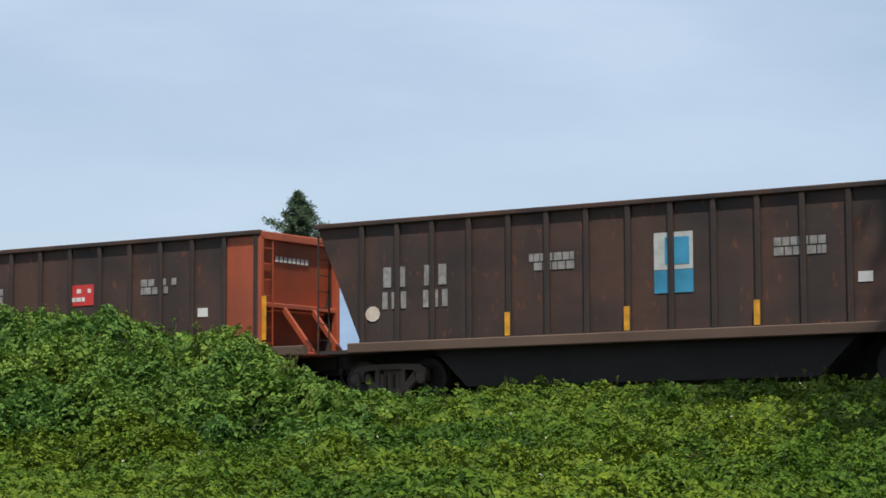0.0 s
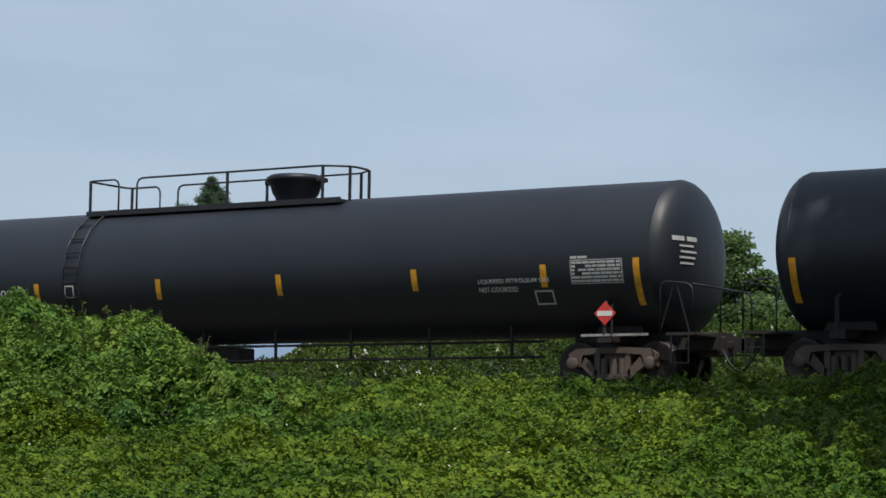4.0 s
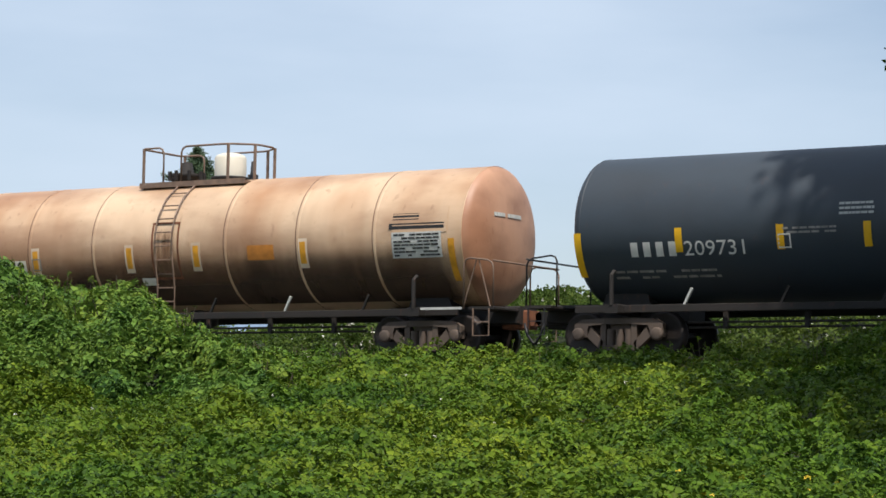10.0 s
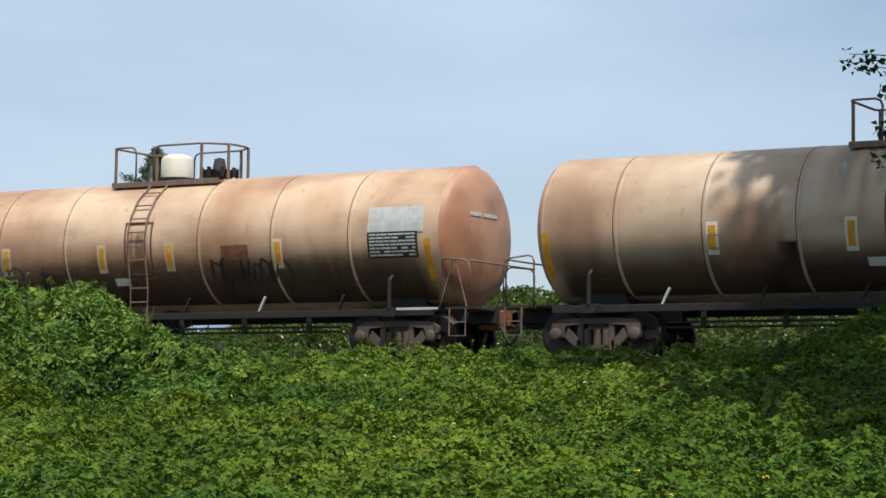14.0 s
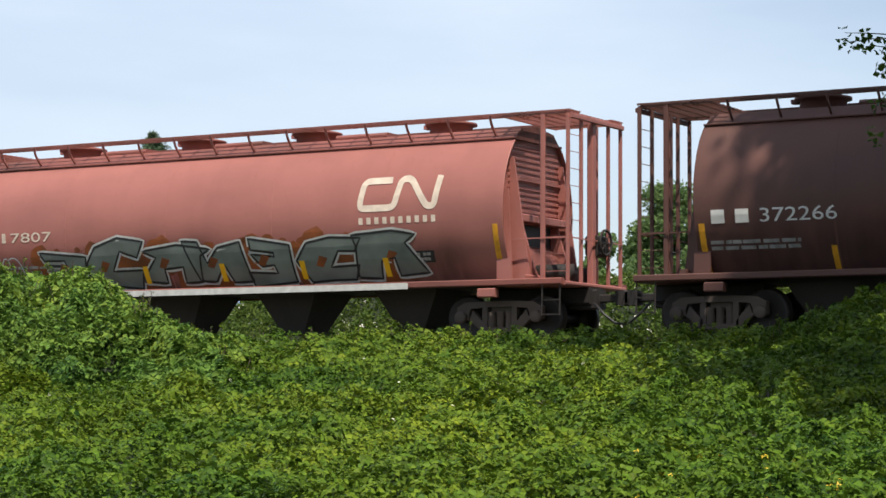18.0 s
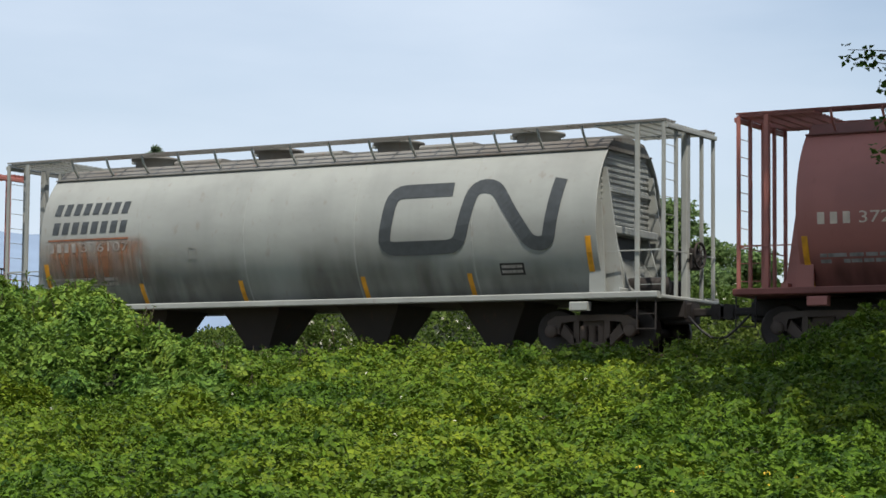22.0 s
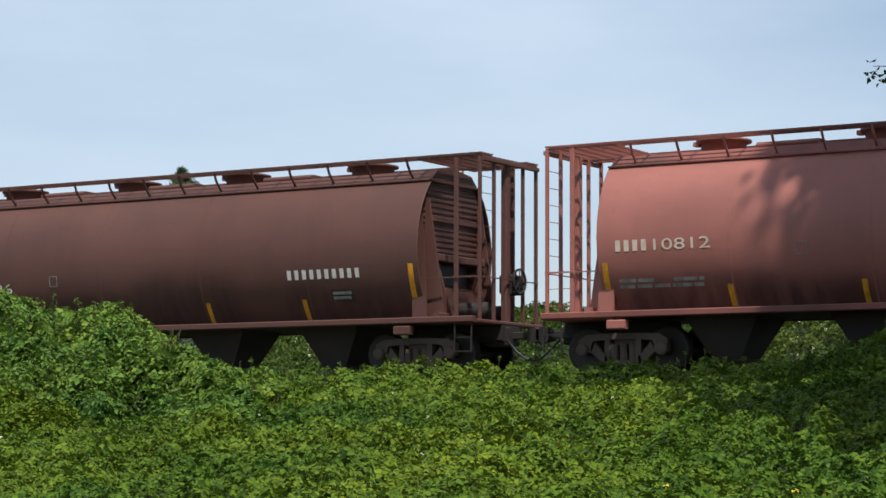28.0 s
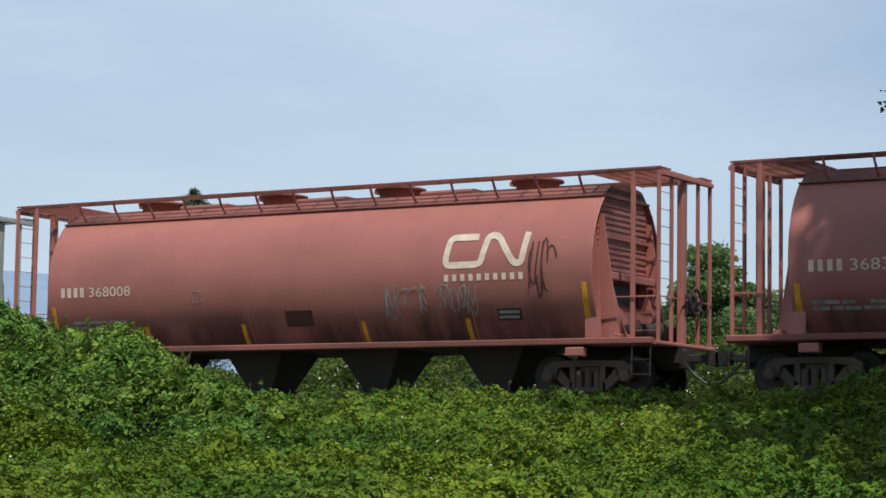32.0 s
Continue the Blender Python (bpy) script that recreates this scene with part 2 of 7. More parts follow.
    def mesh(self, name, mat, shift=0.0):
        me = bpy.data.meshes.new(name)
        me.from_pydata([(x - shift, y, z) for x, y, z in self.v], [], self.f)
        me.polygons.foreach_set("use_smooth", self.smooth)
        bm = bmesh.new()
        bm.from_mesh(me)
        bmesh.ops.recalc_face_normals(bm, faces=bm.faces)
        bm.to_mesh(me)
        bm.free()
        me.materials.append(mat)
        return me


SHIFT = 0.0        # half the length of the car under way: forms are drawn from its leading end


def part(name, form, mat, parent, label=""):
    ob = new(name, form.mesh(name, mat, SHIFT))
    ob.parent = parent
    return tagged(ob, label=label)


# ---- paints ----
BLACK = paint("black tank paint", (0.010, 0.014, 0.022), (0.015, 0.018, 0.025), rough=0.5, dirt_amount=0.5, rust_amount=0.1, streak=0.3)
SLATE = paint("dark slate tank paint", (0.035, 0.050, 0.067), (0.038, 0.044, 0.051), rough=0.55, dirt_amount=0.5, rust_amount=0.1, streak=0.3, seed=4)
DIM = paint("dull grey-black tank paint", (0.011, 0.016, 0.022), (0.015, 0.019, 0.024), rough=0.55, dirt_amount=0.5, rust_amount=0.1, streak=0.3, seed=4)
TAN = paint("rust-stained cream tank paint", (0.84, 0.71, 0.55), (0.38, 0.24, 0.14), rust=(0.2, 0.07, 0.03), rough=0.5, dirt_amount=0.5, rust_amount=0.25, streak=0.45, seed=2, coarse=(0.50, 0.31, 0.18), coarse_amount=0.5)
TANWARM = paint("rust-browned cream tank paint", (0.71, 0.56, 0.40), (0.31, 0.175, 0.09), rust=(0.2, 0.07, 0.03), rough=0.5, dirt_amount=0.55, rust_amount=0.3, streak=0.45, seed=2, coarse=(0.44, 0.24, 0.125), coarse_amount=0.75)
COPPER = paint("rust-brown tank paint", (0.74, 0.53, 0.35), (0.30, 0.145, 0.07), rust=(0.2, 0.07, 0.03), rough=0.45, dirt_amount=0.6, rust_amount=0.3, streak=0.45, seed=6, coarse=(0.47, 0.225, 0.10), coarse_amount=0.8)
HEADRUST = paint("rust-brown tank head paint", (0.56, 0.31, 0.19), (0.22, 0.09, 0.045), rust=(0.2, 0.07, 0.03), rough=0.5, dirt_amount=0.7, rust_amount=0.3, streak=0.5, seed=26, coarse=(0.34, 0.12, 0.05), coarse_amount=0.8)
RED = paint("faded oxide-red paint", (0.385, 0.138, 0.111), (0.19, 0.072, 0.058), rough=0.55, dirt_amount=0.32, rust_amount=0.15, streak=0.35)
OXIDE = paint("grimy oxide-red paint", (0.26, 0.082, 0.064), (0.085, 0.038, 0.030), rough=0.7, dirt_amount=0.85, rust_amount=0.3, streak=0.5, seed=31)
BROWN = paint("rusty brown paint", (0.115, 0.043, 0.031), (0.070, 0.033, 0.026), rough=0.65, dirt_amount=0.5, rust_amount=0.3, streak=0.5, seed=3)
GREY = paint("weathered pale grey paint", (0.31, 0.335, 0.315), (0.20, 0.21, 0.20), rough=0.55, dirt_amount=0.5, rust_amount=0.25, streak=0.5, seed=7)
CHALK = paint("chalky white paint", (0.73, 0.74, 0.635), (0.38, 0.37, 0.31), rough=0.6, dirt_amount=0.45, rust_amount=0.3, streak=0.5, seed=8)
ROOFGREY = paint("grimy grey roof paint", (0.20, 0.205, 0.19), (0.10, 0.085, 0.07), rough=0.7, dirt_amount=0.8, rust_amount=0.5, streak=0.5, seed=29)
CHALKROOF = paint("rust-blotched white roof paint", (0.62, 0.60, 0.54), (0.30, 0.20, 0.13), rust=(0.22, 0.085, 0.04), rough=0.65, dirt_amount=0.6, rust_amount=0.7, streak=0.5, seed=37)
PALE = paint("light grey hopper paint", (0.76, 0.77, 0.75), (0.52, 0.52, 0.50), rough=0.45, dirt_amount=0.35, rust_amount=0.08, streak=0.3, seed=5)
CREAM = paint("dusty cream hopper paint", (0.82, 0.79, 0.68), (0.70, 0.60, 0.42), rough=0.5, dirt_amount=0.4, rust_amount=0.06, streak=0.4, seed=1)
GONDOLA = paint("dark brown gondola steel", (0.052, 0.033, 0.026), (0.029, 0.021, 0.018), rust=(0.20, 0.062, 0.028), rough=0.75, dirt_amount=0.9, rust_amount=0.7, streak=1.0, seed=12, coarse=(0.122, 0.052, 0.031), coarse_amount=0.9)
RIBSTEEL = paint("sooty rib steel", (0.034, 0.024, 0.020), (0.06, 0.036, 0.027), rust=(0.15, 0.05, 0.025), rough=0.75, dirt_amount=0.8, rust_amount=0.5, streak=0.6, seed=18)
DUSTY = paint("dusty brown sill steel", (0.11, 0.068, 0.046), (0.17, 0.11, 0.075), rough=0.8, dirt_amount=0.7, rust_amount=0.4, seed=22)
ORANGE = paint("orange-red primer", (0.42, 0.085, 0.030), (0.17, 0.05, 0.03), rough=0.6, dirt_amount=0.6, rust_amount=0.3, streak=0.5, seed=13)
UNDER = paint("sooty underframe steel", (0.014, 0.012, 0.011), (0.028, 0.021, 0.017), rough=0.8, dirt_amount=0.7, rust_amount=0.3, seed=14)
TRUCK = paint("dusty truck casting", (0.078, 0.058, 0.046), (0.140, 0.100, 0.074), rough=0.8, dirt_amount=0.7, rust_amount=0.5, seed=15)
BAYGRIME = paint("grimy hopper bay paint", (0.14, 0.125, 0.105), (0.05, 0.042, 0.036), rough=0.8, dirt_amount=0.8, seed=16)
# grime, with the shade of the open car ends put into the colour
SLOPE_GRIME_SHADE = paint("grimy end-sheet paint, darkened as shade", (0.24, 0.225, 0.20), (0.085, 0.075, 0.066), rough=0.8, dirt_amount=0.85, rust_amount=0.3, seed=41)
BAYSTEEL = paint("sooty discharge bay steel", (0.034, 0.028, 0.025), (0.055, 0.043, 0.036), rough=0.8, dirt_amount=0.7, rust_amount=0.3, seed=19)
WHEEL = plain("wheel steel", (0.030, 0.023, 0.020), 0.55, 0.4)
DARKBAR = plain("black handrail paint", (0.015, 0.015, 0.017), 0.5)
WHITE = plain("white stencil paint", (0.78, 0.77, 0.72), 0.6, vary=0.1)
SALMON = plain("faded cream lettering", (0.74, 0.62, 0.50), 0.6, vary=0.15)
FADED = plain("worn grey stencil paint", (0.30, 0.29, 0.27), 0.7, vary=0.35)
DUSK = plain("dark slate lettering", (0.045, 0.055, 0.06), 0.6, vary=0.2)
YELLOW = plain("yellow reflective tape", (0.98, 0.52, 0.006), 0.6, vary=0.08)
AMBER = plain("dirty amber reflective tape", (0.76, 0.35, 0.02), 0.5, vary=0.25)
SIGNRED = plain("red sign paint", (0.68, 0.045, 0.04), 0.5, vary=0.1)
SIGNBLUE = plain("blue sign paint", (0.03, 0.07, 0.22), 0.5, vary=0.1)
OCHRE = plain("ochre panel paint", (0.74, 0.36, 0.02), 0.6, vary=0.2)
RUSTPANEL = plain("orange-brown panel paint", (0.56, 0.21, 0.03), 0.6, vary=0.2)
PATCH = plain("dark primer patch", (0.075, 0.022, 0.018), 0.7, vary=0.25)
RUNOFF = stain("thin rust run-off", (0.40, 0.20, 0.10), 0.42, low=0.7, sides=0.45, grain=1.5, worn=(0.15, 0.8))
PALEWASH = stain("pale washed runs", (0.80, 0.74, 0.64), 0.6, low=0.5, sides=0.45, grain=1.5, worn=(0.15, 0.8))
RUSTWASH = stain("rust-brown wash", (0.30, 0.13, 0.06), 0.75, low=0.25, sides=0.2, top=0.25)
CREAMWASH = stain("dried cream runs", (0.60, 0.43, 0.26), 0.9, low=0.4, sides=0.16, grain=1.8, worn=(0.15, 0.50))
PRIMERWASH = stain("sprayed dark primer", (0.085, 0.030, 0.030), 0.92, low=0.05, sides=0.08, top=0.16, grain=1.5, worn=(0.05, 0.35))
GRIME = stain("dark road grime", (0.105, 0.048, 0.038), 0.62, low=0.03, sides=0.22, top=0.75, grain=0.9, worn=(0.22, 0.66))
GREYGRIME = stain("grey road grime", (0.16, 0.155, 0.125), 0.5, low=0.03, sides=0.22, top=0.75, grain=0.9, worn=(0.22, 0.66))
TANWASH = stain("thin brown film", (0.40, 0.21, 0.11), 0.52, low=0.12, sides=0.25, top=0.5, grain=0.6, worn=(0.1, 0.8))
# grime together with the round tank's underside shade, painted as one wash
LOW_GRIME_SHADE = stain("underside grime with painted shade", (0.075, 0.042, 0.027), 0.95, low=0.02, sides=0.10, top=0.80, grain=0.8, worn=(0.05, 0.45))
COPPERWASH = stain("red-brown lower film", (0.36, 0.155, 0.068), 0.60, low=0.02, sides=0.12, top=0.75, grain=0.7, worn=(0.05, 0.6))
RUNSTAIN = stain("orange rust runs", (0.40, 0.17, 0.05), 0.5, low=0.7, sides=0.5, top=0.05, grain=2.0, worn=(0.2, 0.75))
SMUDGE = stain("rubbed-out stencil paint", (0.16, 0.15, 0.14), 0.7, low=0.1, sides=0.1, top=0.1, grain=3.0, worn=(0.25, 0.6))
SEAM = plain("rusted seam", (0.13, 0.055, 0.028), 0.8, vary=0.4)
HANDRAIL = plain("dull rust-brown handrail", (0.21, 0.14, 0.10), 0.6, vary=0.3)
PANEL = plain("pale grey panel paint", (0.56, 0.57, 0.54), 0.6, vary=0.15)
INK = plain("black stencil paint", (0.015, 0.015, 0.015), 0.6)
SPRAYBLUE = plain("blue spray paint", (0.05, 0.30, 0.48), 0.5, vary=0.3, scale=1.5)
SPRAYDARK = plain("dark teal spray paint", (0.02, 0.05, 0.065), 0.5, vary=0.3, scale=1.5)
SPRAYPALE = plain("pale spray paint", (0.55, 0.62, 0.64), 0.5, vary=0.25, scale=1.5)
SPRAYGREEN = plain("pale green spray paint", (0.26, 0.36, 0.30), 0.5, vary=0.2, scale=1.5)
SPRAYNAVY = plain("navy spray paint", (0.018, 0.024, 0.048), 0.5, vary=0.4, scale=1.5)
SPRAYSILVER = plain("silver-grey spray paint", (0.17, 0.20, 0.18), 0.45, vary=0.3, scale=1.2)
SPRAYRUST = plain("rust-orange spray paint", (0.24, 0.062, 0.012), 0.55, vary=0.45, scale=1.5)
SPRAYTAN = plain("tan spray paint", (0.34, 0.28, 0.19), 0.6, vary=0.25, scale=1.5)
SPRAYGOLD = plain("yellow spray paint", (0.55, 0.33, 0.05), 0.55, vary=0.3, scale=1.5)
RUSTY = plain("rusted metal", (0.20, 0.075, 0.035), 0.8, vary=0.4)
GALV = plain("galvanised walkway", (0.20, 0.20, 0.20), 0.5, 0.3)


# ---- marks on car sides ----
GLYPHS = {}


def glyphs(body):
    if body not in GLYPHS:
        cu = bpy.data.curves.new("lettering", "FONT")
        cu.body, cu.size, cu.resolution_u = body, 1.0, 3
        ob = bpy.data.objects.new("lettering", cu)
        me = bpy.data.meshes.new_from_object(ob)
        GLYPHS[body] = ([v.co.copy() for v in me.vertices], [tuple(p.vertices) for p in me.polygons])
        bpy.data.objects.remove(ob)
        bpy.data.curves.remove(cu)
        bpy.data.meshes.remove(me)
    return GLYPHS[body]


def lettering(body, x0, x1, z0, z1, side, lift=0.012, lean=0.0):
    """Lettering that fills the given field of a car's side; side(z): how far the side stands out."""
    vs, fs = glyphs(body)
    a, b = min(v.x for v in vs), max(v.x for v in vs)
    c, d = min(v.y for v in vs), max(v.y for v in vs)
    out = []
    for v in vs:
        z = z0 + (v.y - c) / (d - c) * (z1 - z0)
        out.append((x0 + (v.x - a) / (b - a) * (x1 - x0) + lean * (z - z0), -side(z) - lift, z))
    return Form().add(out, fs)


ROUND = {}         # the round sides, with their radius and middle height


def patch(form, x0, x1, z0, z1, side, lift=0.010, lean=0.0, n=4):
    """A painted field that follows the side, with its own small thickness."""
    n = max(1, min(n, int((z1 - z0) / 0.12) + 1))
    zs = [z0 + (z1 - z0) * i / n for i in range(n + 1)]
    if side is hop_side:
        # bend where the sheet bends
        zs = sorted({z0, z1, *[z for z, _ in HOP_SIDE if z0 + 0.004 < z < z1 - 0.004]})
        n = len(zs) - 1
    elif side in ROUND and n > 1:
        # even steps round the shell
        rad, mid = ROUND[side]
        a, b = (math.asin(max(-1.0, min(1.0, (z - mid) / rad))) for z in (z0, z1))
        n = max(1, math.ceil((b - a) / 0.056))
        zs = [mid + rad * math.sin(a + (b - a) * i / n) for i in range(n + 1)]
    vs, fs = [], []
    for z in zs:
        y = -side(z) - lift
        o = lean * (z - z0)
        vs += [(x0 + o, y, z), (x1 + o, y, z), (x0 + o, y + 0.006, z), (x1 + o, y + 0.006, z)]
    for i in range(n):
        k = 4 * i
        fs += [(k, k + 1, k + 5, k + 4), (k, k + 4, k + 6, k + 2), (k + 1, k + 3, k + 7, k + 5)]
    fs += [(0, 2, 3, 1), (4 * n, 4 * n + 1, 4 * n + 3, 4 * n + 2)]
    return form.add(vs, fs)


def outline(form, x0, x1, z0, z1, w, side):
    patch(form, x0, x1, z1 - w, z1, side)
    patch(form, x0, x1, z0, z0 + w, side)
    patch(form, x0, x0 + w, z0 + w, z1 - w, side)
    return patch(form, x1 - w, x1, z0 + w, z1 - w, side)


def bars(form, x0, x1, z0, z1, rows, side, rng, fill=0.6, cols=7):
    """Small writing that cannot be read: broken bars in rows."""
    step = (z1 - z0) / rows
    for r in range(rows):
        z = z1 - (r + 1) * step
        x = x0
        while x < x1 - 0.02:
            w = min(x1 - x, (x1 - x0) / cols * rng.uniform(0.5, 1.6))
            if rng.random() < 0.88:
                patch(form, x, x + w * 0.86, z + step * (1 - fill) / 2, z + step * (1 + fill) / 2, side, n=1)
            x += w
    return form


def word_bars(parent, mat, x0, x1, z0, z1, count, side, lean=0.0, gap=0.45, slot=0.0):
    """A word mark as a row of plain bars, one for each character; slot: a gap across each bar, as a share of its height."""
    w = (x1 - x0) / count
    for i in range(count):
        a, b = x0 + (i + gap * 0.5) * w, x0 + (i + 1 - gap * 0.5) * w
        f = Form()
        cut = z0 + (z1 - z0) * (0.5, 0.58, 0.44)[i % 3]
        for p, q in ((z0, cut - slot * (z1 - z0) / 2), (cut + slot * (z1 - z0) / 2, z1)) if slot else ((z0, z1),):
            patch(f, a + lean * (p - z0), b + lean * (p - z0), p, q, side, lean=lean)
        part("letter_bar", f, mat, parent)


def ribbon(form, path, width, side, lift=0.012):
    """A painted band along a path in x and z."""
    pts = [Vector(path[0])]
    for q in path[1:]:
        q = Vector(q)
        n = max(1, int((q - pts[-1]).length / 0.10))
        o = pts[-1]
        pts += [o.lerp(q, (k + 1) / n) for k in range(n)]
    vs = []
    for i, p in enumerate(pts):
        t = (pts[min(i + 1, len(pts) - 1)] - pts[max(i - 1, 0)])
        t = t.normalized() if t.length else Vector((1, 0))
        nrm = Vector((-t.y, t.x)) * width / 2
        for q in (p + nrm, p - nrm):
            vs.append((q.x, -side(q.y) - lift, q.y))
    return form.add(vs, [(2 * i, 2 * i + 1, 2 * i + 3, 2 * i + 2) for i in range(len(pts) - 1)])


def rounded(path, r, n=4):
    out = [path[0]]
    for a, b, c in zip(path, path[1:], path[2:]):
        a, b, c = Vector(a), Vector(b), Vector(c)
        k = min(r, (a - b).length * 0.5, (c - b).length * 0.5)
        p, q = b + (a - b).normalized() * k, b + (c - b).normalized() * k
        for i in range(n + 1):
            s = i / n
            out.append(tuple(p * (1 - s) ** 2 + b * 2 * s * (1 - s) + q * s * s))
    return out + [path[-1]]


def emblem(form, x0, x1, z0, z1, side):
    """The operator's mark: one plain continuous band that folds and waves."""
    w = (z1 - z0) * 0.19
    u = lambda a, b: (x0 + w / 2 + a * (x1 - x0 - w), z0 + w / 2 + b * (z1 - z0 - w))
    c = rounded([u(0.40, 0.97), u(0.05, 0.97), u(0.0, 0.0), u(0.44, 0.0), u(0.52, 1.0), u(0.64, 1.0), u(0.85, 0.0), u(0.94, 0.0), u(1.0, 1.06)], (z1 - z0) * 0.19)
    return ribbon(form, c, w, side)


def scrawl(form, x0, x1, z0, z1, side, rng, width=0.05, loops=5):
    """A sprayed tag: looping strokes that spell nothing."""
    n = max(4, int((x1 - x0) / (z1 - z0) * 2.2))
    for k in range(n):
        a = x0 + (x1 - x0) * k / n
        w = (x1 - x0) / n * 1.3
        cx, cz = a + w / 2, (z0 + z1) / 2 + rng.uniform(-0.1, 0.1) * (z1 - z0)
        turn, ph, h = rng.choice((-1, 1)) * rng.uniform(1.8, 4.6), rng.uniform(0, 6.28), (z1 - z0) * rng.uniform(0.32, 0.52)
        pts = [(cx + w * 0.5 * math.cos(ph + turn * q / 9) + (q / 9 - 0.5) * w * 0.4, cz + h * math.sin(ph + turn * q / 9)) for q in range(10)]
        ribbon(form, pts, width * 0.62, side, lift=0.012 + 0.001 * (k % 5))
        if rng.random() < 0.35:
            ribbon(form, [(a + w * u, z0 + v * (z1 - z0)) for u, v in ((0.0, 0.1), (0.25, 0.9), (0.5, 0.25), (0.85, rng.uniform(0.7, 1.1)))], width * 0.62, side, lift=0.019)
        if rng.random() < 0.6:
            ribbon(form, [(a, z0 + rng.uniform(0, 0.3) * (z1 - z0)), (a + w * rng.uniform(-0.1, 0.5), z1)], width * 0.62, side, lift=0.018)
    return form


LETTERFORMS = (
    ((0.0, 0.0), (0.12, 0.72), (0.0, 0.92), (0.55, 1.04), (0.97, 0.90), (0.72, 0.72), (0.92, 0.06), (0.62, 0.0), (0.56, 0.40), (0.36, 0.40), (0.32, 0.02)),
    ((0.05, 0.0), (0.0, 0.85), (0.88, 1.0), (0.80, 0.78), (0.42, 0.72), (0.42, 0.60), (0.75, 0.64), (0.70, 0.42), (0.38, 0.40), (0.42, 0.25), (0.92, 0.28), (0.95, 0.0)),
    ((0.10, 0.03), (0.0, 0.50), (0.10, 0.90), (0.52, 1.05), (0.97, 1.0), (0.90, 0.66), (0.60, 0.72), (0.52, 0.30), (0.97, 0.36), (0.90, 0.0), (0.5, -0.02)),
    ((0.05, 0.0), (0.10, 1.0), (0.45, 0.88), (0.65, 0.50), (0.70, 0.97), (1.02, 1.06), (0.92, 0.03), (0.60, 0.0), (0.42, 0.42), (0.38, 0.02)))


def flat_shape(form, ring, side, lift):
    """Any closed outline in x and z, filled in bands that follow the side."""
    zs = sorted({z for _, z in ring})
    levels = []
    for a, b in zip(zs, zs[1:]):
        n = max(1, int((b - a) / 0.12 + 0.99))
        levels += [a + (b - a) * i / n for i in range(n)]
    levels.append(zs[-1])
    edges = list(zip(ring, ring[1:] + ring[:1]))
    for za, zb in zip(levels, levels[1:]):
        m = (za + zb) / 2
        at = lambda e, z: e[0][0] + (e[1][0] - e[0][0]) * (z - e[0][1]) / (e[1][1] - e[0][1])
        cross = sorted([e for e in edges if (e[0][1] - m) * (e[1][1] - m) < 0], key=lambda e: at(e, m))
        for e, g in zip(cross[::2], cross[1::2]):
            form.add([(at(e, za), -side(za) - lift, za), (at(g, za), -side(za) - lift, za), (at(g, zb), -side(zb) - lift, zb), (at(e, zb), -side(zb) - lift, zb)], [(0, 1, 2, 3)])
    return form


def burner(parent, x0, x1, z0, z1, side, rng, count, fill, edge, glow, depth=None, line=0.045, halo=None):
    """A large sprayed piece that spells nothing: a cloud, cast depth, leaning letter-like shapes and a drawn edge."""
    cloud = Form()
    for i in range(count * 22):
        cx, cz = rng.uniform(x0, x1), rng.uniform(z0 + 0.1, z1 - 0.05)
        r = rng.uniform(0.05, 0.13) if i % 3 else rng.uniform(0.12, 0.3)
        ring = [(cx + r * 1.4 * rng.uniform(0.7, 1.2) * math.cos(k * 0.6283), max(z0 - 0.06, cz + r * rng.uniform(0.7, 1.2) * math.sin(k * 0.6283))) for k in range(10)]
        flat_shape(cloud, ring, side, 0.008 + 0.0004 * (i % 8))
    part("sprayed_cloud", cloud, glow, parent)
    w = (x1 - x0) / count
    for i in range(count):
        ring = LETTERFORMS[(i * 2 + rng.randrange(2)) % len(LETTERFORMS)]
        le, a, ww = rng.uniform(-0.2, 0.4), x0 + i * w, w * rng.uniform(0.95, 1.35)
        if rng.random() < 0.6:
            ring = [(1 - u, v) for u, v in ring]
        ring = [(u + rng.uniform(-0.07, 0.07), v + rng.uniform(-0.05, 0.05)) for u, v in ring]
        lo, hi = z0 + rng.uniform(-0.02, 0.1), z1 + rng.uniform(-0.18, 0.08)
        body = [(a + u * ww + le * v * (hi - lo), lo + v * (hi - lo)) for u, v in ring]
        if depth:
            f = Form()
            for k in (3, 2, 1):
                flat_shape(f, [(x - 0.07 * k, max(z0 - 0.06, z - 0.035 * k)) for x, z in body], side, 0.0155 - 0.001 * k)
            part("sprayed_depth", f, depth, parent)
        if halo:
            part("sprayed_halo", ribbon(Form(), body + body[:1], line * 2.8, side, lift=0.0165), halo, parent)
        s = part("sprayed_shape", flat_shape(Form(), body, side, 0.018 + 0.0008 * (i % 3)), fill, parent)
        part("sprayed_edge", ribbon(Form(), body + body[:1], line, side, lift=0.022), edge, s)
        c = (a + ww * rng.uniform(0.32, 0.55), lo + (hi - lo) * rng.uniform(0.40, 0.55))
        f = flat_shape(Form(), [(c[0] - 0.10, c[1] - 0.05), (c[0] + 0.02, c[1] + 0.16), (c[0] + 0.22, c[1] + 0.10), (c[0] + 0.06, c[1] - 0.09)], side, 0.023)
        part("sprayed_counter", f, depth or edge, s)


